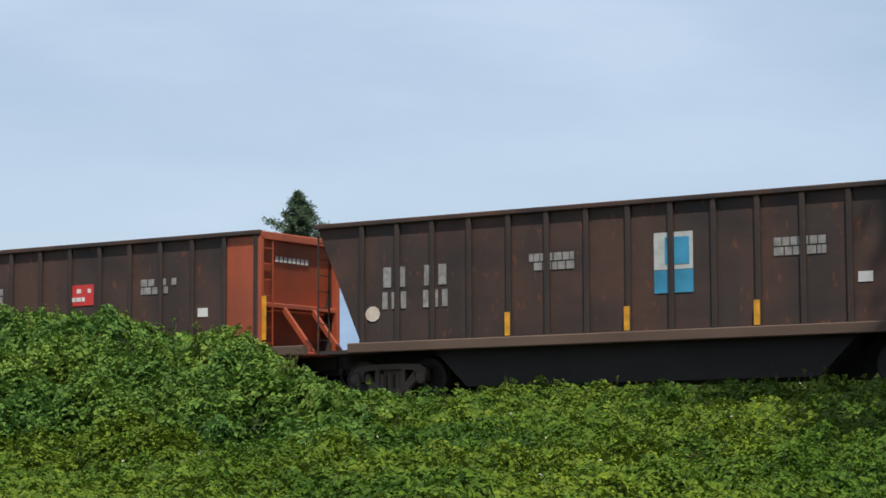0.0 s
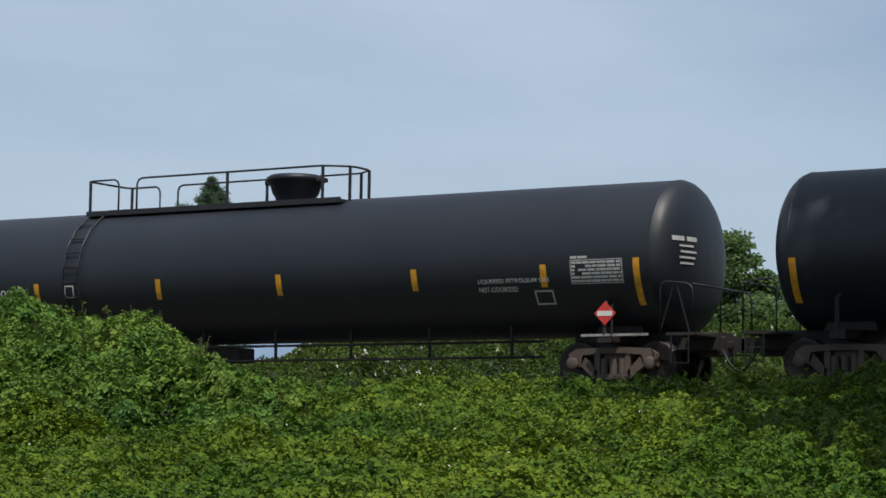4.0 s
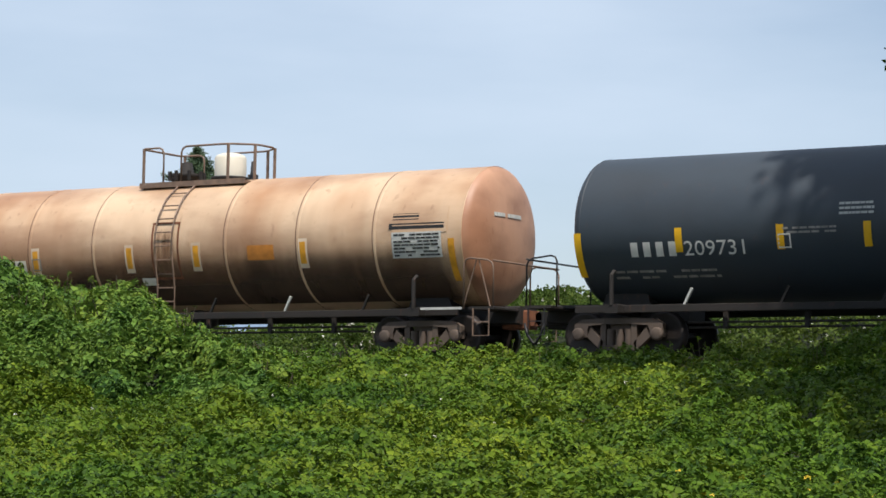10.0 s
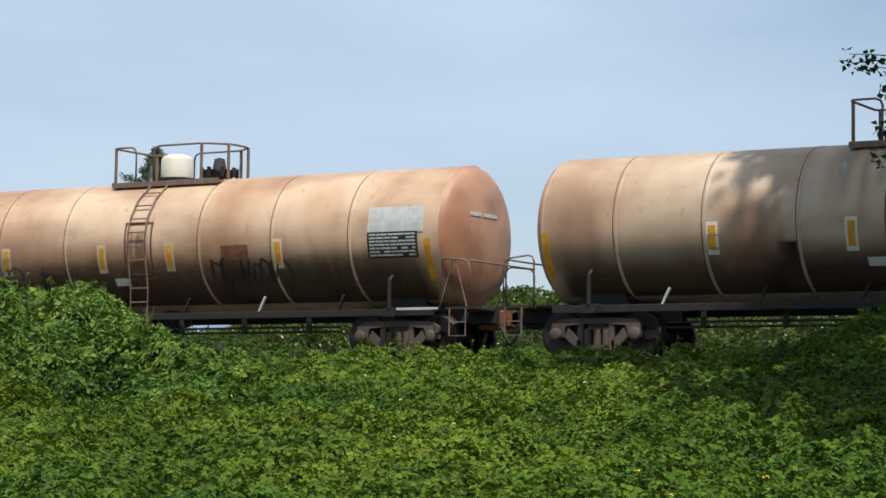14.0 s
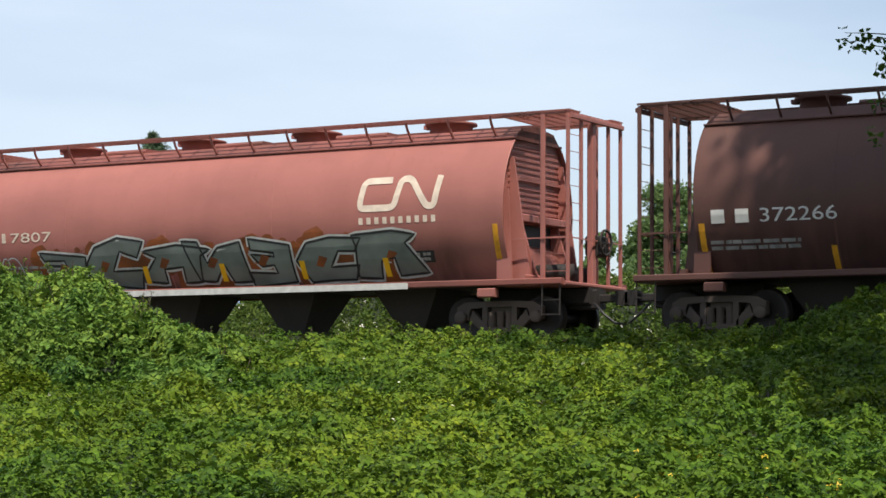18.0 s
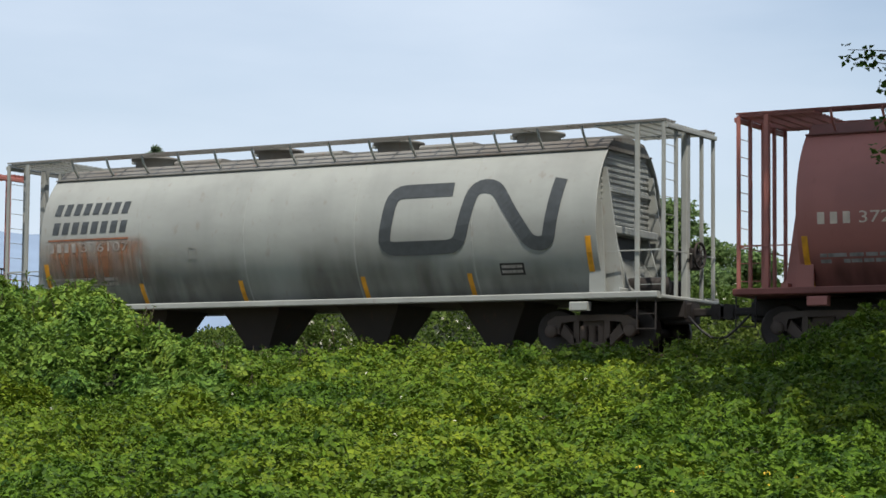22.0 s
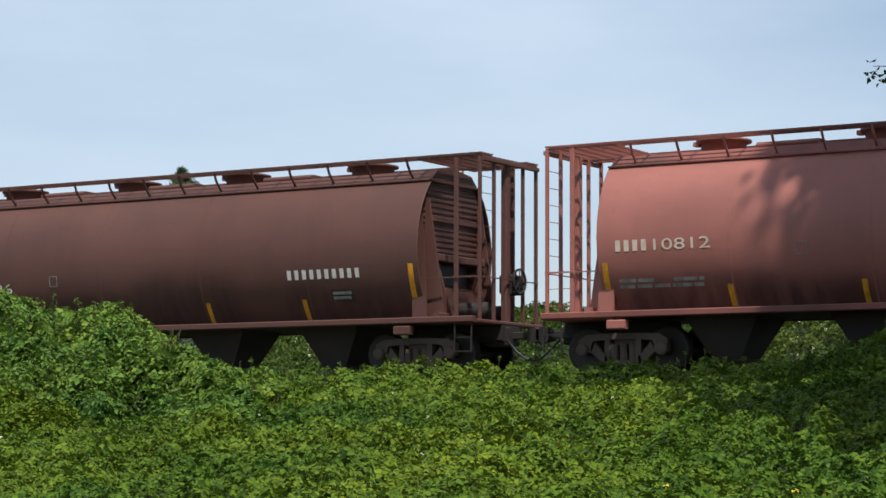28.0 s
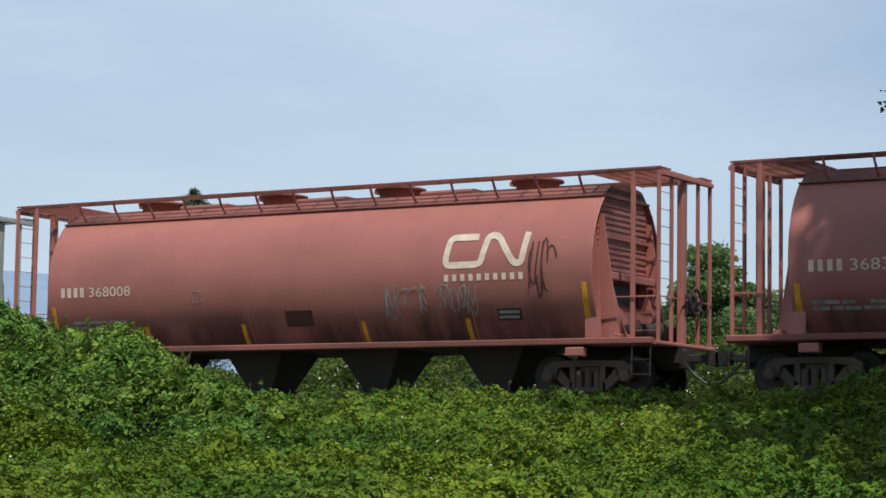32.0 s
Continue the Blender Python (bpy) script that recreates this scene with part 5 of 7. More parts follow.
gx = [-3000, -1500, -700, -350, -200, -140] + list(range(-110, 81, 5)) + [110, 200, 350, 700, 1500, 3000]
gy = [-3000, -1200, -500, -200, -80, -30, -10, 0] + list(range(4, 56, 2)) + [60, 70, 85, 110, 150, 220, 350, 600, 1200, 3000]
sheet("ground", gx, gy, ground_z, EARTH, label="earth and rough grass rising to the railway bank", category="ground")

# ---- the track ----
def ballast_z(x, y):
    d = abs(y - TRACK)
    return -0.36 - 0.62 * smooth(1.75, 3.6, d) + 0.03 * noise.noise((x * 3, y * 3, 0))


sheet("ballast_bed", [-900] + [-120 + 1.0 * i for i in range(200)] + [900], [TRACK + d for d in (-3.6, -3.0, -2.4, -1.9, -1.4, -0.7, 0, 0.7, 1.4, 1.9, 2.4, 3.0, 3.6)], ballast_z, BALLAST, label="grey crushed-stone ballast bed under the rails", category="ballast")


def rails():
    base = tagged(new("track"), label="single railway track of steel rails on dark timber sleepers", category="railway track", kind="structure")
    base.location = (0, TRACK, 0)
    ring = [(-0.075, -0.18), (0.075, -0.18), (0.075, -0.165), (0.012, -0.145), (0.012, -0.05), (0.036, -0.035), (0.036, -0.004), (-0.036, -0.004), (-0.036, -0.035), (-0.012, -0.05), (-0.012, -0.145), (-0.075, -0.165)]
    for s in (-1, 1):
        f = Form()
        n = len(ring)
        f.add([(x, s * 0.755 + u, w) for x in (-900, 900) for u, w in ring], [(i, (i + 1) % n, n + (i + 1) % n, n + i) for i in range(n)])
        r = part("rail", f, RAILSTEEL, base)
        part("rail_head", Form().box(-900, 900, s * 0.755 - 0.030, s * 0.755 + 0.030, -0.004, 0.0), RAILTOP, r)
    tie = Form().box(-0.115, 0.115, -1.3, 1.3, -0.37, -0.185, 0.015).mesh("sleeper", TIMBER)
    for i in range(200):
        o = new("sleeper", tie)
        o.parent, o.location = base, (-78 + 0.54 * i, 0.03 * math.sin(i * 2.3), 0.004 * math.sin(i * 5.1))
    return base


SHIFT = 0.0
track = rails()


# ---- foliage ----
def leaf_mesh(name, mat, at, size, rng, droop=0.3, triple=True, up=0.75, aspect=0.72, tilt=None, round_blade=False):
    """Folded leaf blades round given points, in one mesh; each blade is an island of its own. tilt: a direction that each spray leans to."""
    at = np.asarray(at, float)
    n = len(at)
    k = 3 if triple else 1
    nrm = rng.normal(size=(n, 3)) * (1 - up) + np.array([0, 0, up])
    if tilt is not None:
        nrm = nrm + np.asarray(tilt)
    nrm /= np.linalg.norm(nrm, axis=1)[:, None]
    spin = rng.uniform(0, 6.283, n)
    ref = np.stack([np.cos(spin), np.sin(spin), np.zeros(n)], 1)
    u = ref - (ref * nrm).sum(1)[:, None] * nrm
    u /= np.linalg.norm(u, axis=1)[:, None] + 1e-9
    w = np.cross(nrm, u)
    size = np.broadcast_to(size, (n,)) * rng.uniform(0.7, 1.25, n)
    vs, fs = [], []
    base = 0
    for j in range(k):
        a = (j - 1) * 1.75 if triple else 0.0
        d = math.cos(a) * u + math.sin(a) * w
        e = -math.sin(a) * u + math.cos(a) * w
        sz = size[:, None] * (1.0 if j == 1 or not triple else 0.85)
        p0 = at + 0.12 * sz * d
        tip = at + 1.12 * sz * d - droop * sz * nrm * 0.5
        fold = 0.16 * sz * nrm
        if round_blade:
            # a wide shoulder, a narrower neck and a drawn-out tip
            near, far = at + 0.40 * sz * d, at + 0.80 * sz * d - droop * sz * nrm * 0.16
            wide, slim = aspect * 0.52 * sz * e, aspect * 0.36 * sz * e
            vs.append(np.stack([p0, near - wide + fold, far - slim + 0.7 * fold, tip, far + slim + 0.7 * fold, near + wide + fold], 1).reshape(-1, 3))
            idx = base + 6 * np.arange(n)[:, None]
            fs.append(np.concatenate([idx + np.array([q]) for q in ([0, 1, 2], [0, 2, 3], [0, 3, 4], [0, 4, 5])], 0))
            base += 6 * n
            continue
        mid = at + 0.55 * sz * d
        lft, rgt = mid + aspect * 0.5 * sz * e + fold, mid - aspect * 0.5 * sz * e + fold
        vs.append(np.stack([p0, rgt, tip, lft], 1).reshape(-1, 3))
        idx = base + 4 * np.arange(n)[:, None]
        fs.append(np.concatenate([idx + np.array([[0, 1, 2]]), idx + np.array([[0, 2, 3]])], 0))
        base += 4 * n
    vs, fs = np.concatenate(vs), np.concatenate(fs)
    me = bpy.data.meshes.new(name)
    me.vertices.add(len(vs))
    me.vertices.foreach_set("co", vs.astype(np.float32).ravel())
    me.loops.add(3 * len(fs))
    me.loops.foreach_set("vertex_index", fs.astype(np.int32).ravel())
    me.polygons.add(len(fs))
    me.polygons.foreach_set("loop_start", np.arange(0, 3 * len(fs), 3, dtype=np.int32))
    me.update(calc_edges=True)
    me.materials.append(mat)
    return me


def tuft_z(x, y):
    """Rounded tufts with creases between them: small on the near slope, larger farther up."""
    f = 1.5 - 0.7 * smooth(12, 27, y)
    a, b = noise.noise((x * 1.25 * f, y * 0.85 * f, 12.0)), noise.noise((x * 3.0 * f, y * 2.2 * f, 31.0))
    return (0.42 * (0.32 - abs(a)) + 0.22 * (0.30 - abs(b))) / f


def thicket():
    rng = np.random.default_rng(5)
    xs = [-62 + 0.8 * i for i in range(98)]
    ys = [5 + 0.6 * i for i in range(57)]
    # dark backing sheet, so gaps in the brambles look shaded
    sheet("thicket_shade_sheet", xs, ys, lambda x, y: max(thicket_z(x, y) - 0.42, ground_z(x, y) - 0.05), THICKET_SHADE, "stuff", "dark sheet under the brambles, painted as shade between leaves", "undergrowth")
    beds = {name: ([], [], []) for name in ("bramble_thicket", "bramble_slope", "mound_growth")}

    def put(x, y, most, full=False):
        # sprays of leaves crowd on the tufts and thin out in the creases
        h = tuft_z(x, y)
        f = 1.5 - 0.5 * smooth(12, 26, y)
        if not full and h < rng.uniform(-0.15, 0.09) / f + 0.055 * (1 - smooth(13, 20, y)):
            return
        mound = y > 20.8 + 1.2 * noise.noise((x * 0.5, y * 0.5, 44.0)) and math.degrees(math.atan2(-x, y)) > 35.6 + 1.2 * noise.noise((x * 0.4, y * 0.4, 41.0))
        pts, size, lean = beds["mound_growth" if mound else ("bramble_thicket" if y < 17.0 else "bramble_slope")]
        pts.append((x, y, thicket_z(x, y) + h - (rng.uniform(0, most) if full else min(most, rng.exponential(0.16 / f)))))
        size.append((0.039 + 0.040 * smooth(10, 30, y)) * rng.choice((0.7, 0.9, 1.1, 1.35)) * (1.22 if mound else 1.0))
        e = 0.06
        lean.append((-0.5 * (tuft_z(x + e, y) - h) / e, -0.5 * (tuft_z(x, y + e) - h) / e - 0.10, 0.0))
    n = 72000
    for a, q in zip(np.radians(rng.uniform(17.5, 47, n)), np.sqrt(rng.uniform(18.0 ** 2, 38.0 ** 2, n))):
        put(-q * math.tan(a), q, 0.4)
    # small-leaved growth on the near slope
    n = 86000
    for a, q in zip(np.radians(rng.uniform(17.5, 47, n)), 11.0 + 11.0 * rng.uniform(0, 1, n) ** 1.05):
        put(-q * math.tan(a), q, 0.3)
    # the mound's face and crest
    for a, q in zip(np.radians(rng.uniform(34.5, 47, 26000)), rng.uniform(19.5, 29, 26000)):
        put(-q * math.tan(a), q, 0.3)
    for a, q in zip(np.radians(rng.uniform(36, 46, 9000)), rng.uniform(19.5, 25.5, 9000)):
        put(-q * math.tan(a), q, 0.36, True)
    # sparser growth past the edges of the patch
    for _ in range(12000):
        put(rng.uniform(-60, 14), rng.uniform(6, 38), 0.3)
    words = {"bramble_thicket": "dense sunlit bramble thicket covering the bank below the track", "bramble_slope": "yellow-green bramble thicket rising to the railway bank", "mound_growth": "taller mound of darker blue-green leafy brambles"}
    for name, (pts, size, lean) in beds.items():
        near = name == "bramble_thicket"
        me = leaf_mesh(name, MOUND if name == "mound_growth" else BRAMBLE, pts, np.array(size), rng, up=0.72, aspect=0.86, tilt=lean, round_blade=near)
        bed = tagged(new(name, me), label=words[name], category="brambles", kind="stuff")
        if near:
            patch_of = bed
    # a few small flowers on the thicket
    for name, mat, n, az0, az1, near, far in (("white_flower", BLOSSOM, 46, 20, 45, 17.0, 34), ("yellow_flower", PETAL, 46, 20, 25.5, 9.0, 13)):
        at = []
        for a, q in zip(np.radians(rng.uniform(az0, az1, n)), rng.uniform(near, far, n)):
            x = -q * math.tan(a)
            at.append((x, q, thicket_z(x, q) + tuft_z(x, q) + 0.05))
        o = new(name, leaf_mesh(name, mat, at, 0.02 if near == 9.0 else 0.026, rng, up=0.6))
        o.parent = patch_of
    # upright shoots along the crests
    pts, f = [], Form()
    for _ in range(420):
        if rng.random() < 0.55:
            a, q = math.radians(rng.uniform(35.2, 46)), rng.uniform(24.0, 28.0)
        else:
            a, q = math.radians(rng.uniform(18, 37)), rng.uniform(33.5, 36.5)
        x = -q * math.tan(a)
        z, h = thicket_z(x, q), rng.uniform(0.08, 0.34)
        top = (x + rng.normal() * 0.08, q + rng.normal() * 0.08, z + h)
        f.tube([(x, q, z - 0.2), top], 0.006, 3)
        for k in range(4):
            s = rng.uniform(0.2, 1.05)
            pts.append((x + (top[0] - x) * s, q + (top[1] - q) * s, z + h * s))
    me = leaf_mesh("bramble_shoots", BRAMBLE, pts, 0.055, rng, up=0.4)
    sh = tagged(new("bramble_shoots", me), label="loose bramble shoots standing above the thicket", category="brambles", kind="stuff")
    part("stem_growth", f, BARK, sh)
    # weeds on the ballast's shoulders, and a green bank behind the track
    pts = [(rng.uniform(-62, 6), q, ballast_z(0, q) + abs(rng.normal()) * 0.17) for q in rng.uniform(37.4, 39.5, 11000)]
    pts += [(rng.uniform(-75, 6), q, ballast_z(0, min(q, 44.5)) + abs(rng.normal()) * 0.16 + 0.05 * smooth(44, 46, q)) for q in rng.uniform(42.9, 47, 12000)]
    me = leaf_mesh("verge_weeds", SHRUB, pts, 0.085, rng, up=0.35)
    tagged(new("verge_weeds", me), label="low green weeds along the ballast shoulders", category="weeds", kind="stuff")

    def bank(x, y):
        return ground_z(x, y) + (3.95 - 0.5 * smooth(34.8, 36.2, math.degrees(math.atan2(-x, y)))) * smooth(46.5, 55, y) * (1 - smooth(60, 66, y)) + 0.55 * noise.noise((x * 0.28, y * 0.3, 7.0)) + 0.2 * noise.noise((x * 0.9, y * 0.8, 2.0)) - 0.35 * smooth(33, 36, math.degrees(math.atan2(-x, y)))
    # the same painted shade as a backing sheet for the hedge
    sheet("hedge_shade_sheet", [-92 + 2.0 * i for i in range(50)], [46 + 1.2 * i for i in range(18)], lambda x, y: bank(x, y) - 0.25, THICKET_SHADE, "stuff", "dark sheet under the hedge, painted as shade between leaves", "undergrowth")
    pts = []
    for a, q in zip(np.radians(rng.uniform(16, 50, 52000)), rng.uniform(46, 58, 52000)):
        x = -q * math.tan(a)
        pts.append((x, q, bank(x, q) - rng.exponential(0.10) + 0.14 * rng.random()))
    me = leaf_mesh("hedge_growth", SHRUB, pts, 0.13, rng, up=0.3)
    h = tagged(new("hedge_growth", me), label="rough green hedge with white flower specks behind the track", category="hedge", kind="stuff")
    c = np.array(pts)[rng.integers(0, len(pts), 1900)] + np.array([0, -0.08, 0.09])
    o = new("blossom", leaf_mesh("blossom", BLOSSOM, c, 0.045, rng, up=0.5))
    o.parent = h


thicket()


def limb(f, a, b, r0, r1, rng, bend=0.12, n=5):
    """A tapering limb from a to b with a slight bend."""
    a, b = Vector(a), Vector(b)
    side = Vector(rng.normal(size=3)) * (b - a).length * bend
    pts = []
    for i in range(n + 1):
        s = i / n
        pts.append(a.lerp(b, s) + side * math.sin(math.pi * s))
    for i in range(n):
        ra, rb = r0 + (r1 - r0) * i / n, r0 + (r1 - r0) * (i + 1) / n
        p, q = pts[i], pts[i + 1]
        t = (q - p).normalized()
        u = t.cross(Vector((0.3, 0.2, 1))).normalized()
        w = t.cross(u)
        m = 7
        vs = [p + ra * (math.cos(6.2832 * k / m) * u + math.sin(6.2832 * k / m) * w) for k in range(m)] + [q + rb * (math.cos(6.2832 * k / m) * u + math.sin(6.2832 * k / m) * w) for k in range(m)]
        f.add(vs, [(k, (k + 1) % m, m + (k + 1) % m, m + k) for k in range(m)], True)
    return pts


def broad_tree(name, x, y, z0, height, radius, crown_low, label, category="tree", seed=1, leaves=7000, leaf=0.14, mat=None, foot=0.18, sprays=5):
    """Trunk, limbs and a crown of leaf clumps with gaps and an uneven outline."""
    rng = np.random.default_rng(seed)
    t = tagged(new(name), label=label, category=category)
    t.location = (x, y, z0)
    f = Form()
    limb(f, (0, 0, -0.3), (rng.normal() * 0.2, rng.normal() * 0.2, height * 0.8), height * 0.022, height * 0.006, rng, 0.03, 8)
    part("trunk", f, BARK, t)
    pts = []
    n = max(14, int(height * 2.2))
    ends = []
    for i in range(n):
        s = (i + 0.5) / n
        h = crown_low + (height - crown_low) * s
        a = rng.uniform(0, 6.283)
        reach = radius * (math.sin(math.pi * min(0.97, foot + (1 - foot) * s)) ** 0.7) * rng.uniform(0.65, 1.12)
        e = Vector((reach * math.cos(a), reach * math.sin(a), h + rng.normal() * 0.3))
        f = Form()
        limb(f, (0, 0, max(crown_low * 0.55, h - reach * 0.55)), e, height * 0.006, height * 0.0015, rng, 0.08, 4)
        part("limb", f, BARK, t)
        ends.append((e, reach))
    clumps = []
    for e, reach in ends:
        for k in range(sprays):
            s = rng.uniform(0.45 if k < 5 else 0.1, 1.05)
            c = Vector((e.x * s, e.y * s, e.z - (1 - s) * reach * 0.3)) + Vector(rng.normal(size=3)) * radius * 0.10
            clumps.append((c, radius * rng.uniform(0.10, 0.24)))
    per = max(6, leaves // len(clumps))
    for c, r in clumps:
        d = rng.normal(size=(per, 3))
        d /= np.linalg.norm(d, axis=1)[:, None]
        d *= (rng.uniform(0.2, 1.0, per) ** 0.5)[:, None] * r * np.array([1.15, 1.15, 0.7])
        pts += [tuple(np.array(c) + q) for q in d]
    me = leaf_mesh("crown", mat or BROAD, pts, leaf, rng, up=0.45, triple=False, aspect=0.8)
    o = new("crown", me)
    o.parent = t
    return t


def shrub(x, y, z0, w, h, label, seed, flowers=0, leaves=1600, leaf=0.10):
    rng = np.random.default_rng(seed)
    t = tagged(new("shrub"), label=label, category="shrub", group="shrubs behind the track")
    t.location = (x, y, z0)
    for k in range(7):
        f = Form()
        a = rng.uniform(0, 6.283)
        limb(f, (0.1 * math.cos(a), 0.1 * math.sin(a), -0.1), (w * 0.6 * math.cos(a), w * 0.6 * math.sin(a), h * rng.uniform(0.5, 0.85)), 0.035, 0.01, rng, 0.1, 3)
        part("stem", f, BARK, t)
    pts = []
    lumps = [(np.array([rng.uniform(-w, w) * 0.8, rng.uniform(-w, w) * 0.5, h * rng.uniform(0.15, 0.82)]), w * rng.uniform(0.25, 0.5)) for _ in range(16)]
    for c, r in lumps:
        m = leaves // 16
        d = rng.normal(size=(m, 3))
        d /= np.linalg.norm(d, axis=1)[:, None]
        pts += [tuple(c + q) for q in d * (rng.uniform(0.3, 1, m) ** 0.5)[:, None] * r * np.array([1, 1, 0.8])]
    pts = [p for p in pts if p[2] > -0.1]
    o = new("crown", leaf_mesh("crown", SHRUB, pts, leaf, rng, up=0.4, triple=False, aspect=0.8))
    o.parent = t
    if flowers:
        c = np.array(pts)[rng.integers(0, len(pts), flowers)] + np.array([0, -0.06, 0.05])
        o = new("blossom", leaf_mesh("blossom", BLOSSOM, c, 0.09, rng, up=0.5, triple=True))
        o.parent = t
    return t


def conifer(x, y, z0, height, spread, label, seed):
    """A ragged conifer: whorls of drooping boughs hung with short needle sprays."""
    rng = np.random.default_rng(seed)
    t = tagged(new("conifer"), label=label, category="tree")
    t.location = (x, y, z0)
    f = Form()
    limb(f, (0, 0, -0.3), (0.05, 0, height), height * 0.018, 0.02, rng, 0.004, 10)
    part("trunk", f, BARK, t)
    pts = []
    z = height * 0.25
    while z < height - 0.15:
        s = 1 - z / height
        for k in range(9):
            a = rng.uniform(0, 6.283)
            w = min(0.13, s)
            r = (0.06 + spread * w * (0.40 + 2.0 * w) + 0.6 * (s - w)) * rng.uniform(0.4, 1.22)
            e = Vector((r * math.cos(a), r * math.sin(a), z + 0.34 * r))
            f = Form()
            limb(f, (0, 0, z), e, 0.03 * s + 0.008, 0.006, rng, 0.05, 3)
            part("bough", f, BARK, t)
            m = int(28 + 40 * r)
            for q in range(m):
                u = rng.uniform(0.12, 1.05)
                p = Vector((0, 0, z)).lerp(e, u) + Vector(rng.normal(size=3)) * (0.025 + 0.035 * r)
                pts.append((p.x, p.y, p.z - 0.03))
        z += 0.20 + 0.30 * s
    o = new("crown", leaf_mesh("crown", NEEDLE, pts, 0.135, rng, up=0.35, triple=True, aspect=0.24))
    o.parent = t


def ray_at(az, el, dist):
    a = radians(az)
    return -dist * math.sin(a), dist * math.cos(a), EYE + dist * math.tan(radians(el))


# the conifer behind the track, the round-topped tree to its right, the big tree that shades the right
cx, cy, cz = ray_at(37.83, 7.33, 82)
conifer(cx, cy, ground_z(cx, cy), cz - ground_z(cx, cy) - 0.30, 11.6, "dark green ragged conifer standing beyond the track", 3)
cx, cy, cz = ray_at(24.35, 5.45, 82)
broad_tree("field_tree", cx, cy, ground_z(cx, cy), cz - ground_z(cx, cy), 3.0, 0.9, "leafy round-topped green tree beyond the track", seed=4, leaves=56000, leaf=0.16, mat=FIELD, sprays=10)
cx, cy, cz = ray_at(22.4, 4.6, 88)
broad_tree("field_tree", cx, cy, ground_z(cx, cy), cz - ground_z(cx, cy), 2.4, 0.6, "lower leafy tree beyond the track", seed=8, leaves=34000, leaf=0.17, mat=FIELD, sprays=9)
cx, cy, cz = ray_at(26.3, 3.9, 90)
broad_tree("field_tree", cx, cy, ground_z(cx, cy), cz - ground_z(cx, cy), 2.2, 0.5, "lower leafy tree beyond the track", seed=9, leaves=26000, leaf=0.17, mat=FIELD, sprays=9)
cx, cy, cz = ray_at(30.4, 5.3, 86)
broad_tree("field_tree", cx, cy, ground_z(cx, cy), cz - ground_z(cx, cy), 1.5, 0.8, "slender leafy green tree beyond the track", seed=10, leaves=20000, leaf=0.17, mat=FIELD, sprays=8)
TREE_X, TREE_Y = -5.08, 33.0
big = broad_tree("shade_tree", TREE_X, TREE_Y, ground_z(-6, 33), 27.0, 7.6, 9.0, "tall broad-leaved tree beside the bank, shading the track", seed=6, leaves=64000, leaf=0.39, foot=0.09)
broad_tree("shade_tree", -2.1, 21.7, ground_z(-2.1, 21.7), 20.5, 4.5, 6.5, "broad-leaved tree whose shade falls on the brambles", seed=16, leaves=50000, leaf=0.48)
# out of view; added to close gaps in the shade on the brambles
broad_tree("shade_tree", -2.4, 18.0, ground_z(-2.4, 18.0), 16.5, 2.7, 5.0, "smaller unseen tree added to fill the shade on the brambles", seed=17, leaves=24000, leaf=0.39)


def twigs():
    """A low bough of the tall tree whose tips hang into the view."""
    rng = np.random.default_rng(9)
    f, pts = Form(), []
    base = Vector((TREE_X, TREE_Y, 9.5))
    tips = [(20.15, 9.62), (19.85, 9.42), (19.5, 9.3), (19.25, 8.8), (19.3, 8.55), (19.55, 7.6), (19.6, 6.95), (18.7, 9.0), (18.5, 8.2)]
    knee = Vector(ray_at(18.0, 9.3, 33.5))
    limb(f, base, knee, 0.06, 0.03, rng, 0.04, 6)
    for az, el in tips:
        e = Vector(ray_at(az, el, 33.0 + rng.uniform(-0.5, 0.5)))
        limb(f, knee, e, 0.018, 0.005, rng, 0.06, 5)
        for k in range(5):
            pts.append(tuple(knee.lerp(e, rng.uniform(0.80, 1.02)) + Vector(rng.normal(size=3)) * 0.08))
    t0 = Vector((TREE_X, TREE_Y, big.location.z))
    f.v = [tuple(Vector(v) - t0) for v in f.v]
    part("low_bough", f, BARK, big)
    o = new("bough_leaves", leaf_mesh("bough_leaves", BROAD, np.array(pts) - np.array(t0), 0.135, rng, up=0.25, triple=True))
    o.parent = big


twigs()
# the green row beyond the track
rs = np.random.default_rng(21)
for i in range(13):
    az = 19.5 + i * 2.0 + rs.uniform(-0.3, 0.3)
    d = rs.uniform(54, 64)
    top = 3.0 if az < 30 else (2.9 if az < 34.4 else (2.6 if az < 37.5 else 3.0))
    sx, sy, sz = ray_at(az, top + rs.uniform(-0.35, 0.25), d)
    g = ground_z(sx, sy)
    shrub(sx, sy, g, rs.uniform(0.9, 1.5), max(0.8, sz - g), "rounded green shrub with small white flowers" if i % 2 else "rounded green shrub beyond the ballast", 100 + i, 60 if i % 2 else 12)


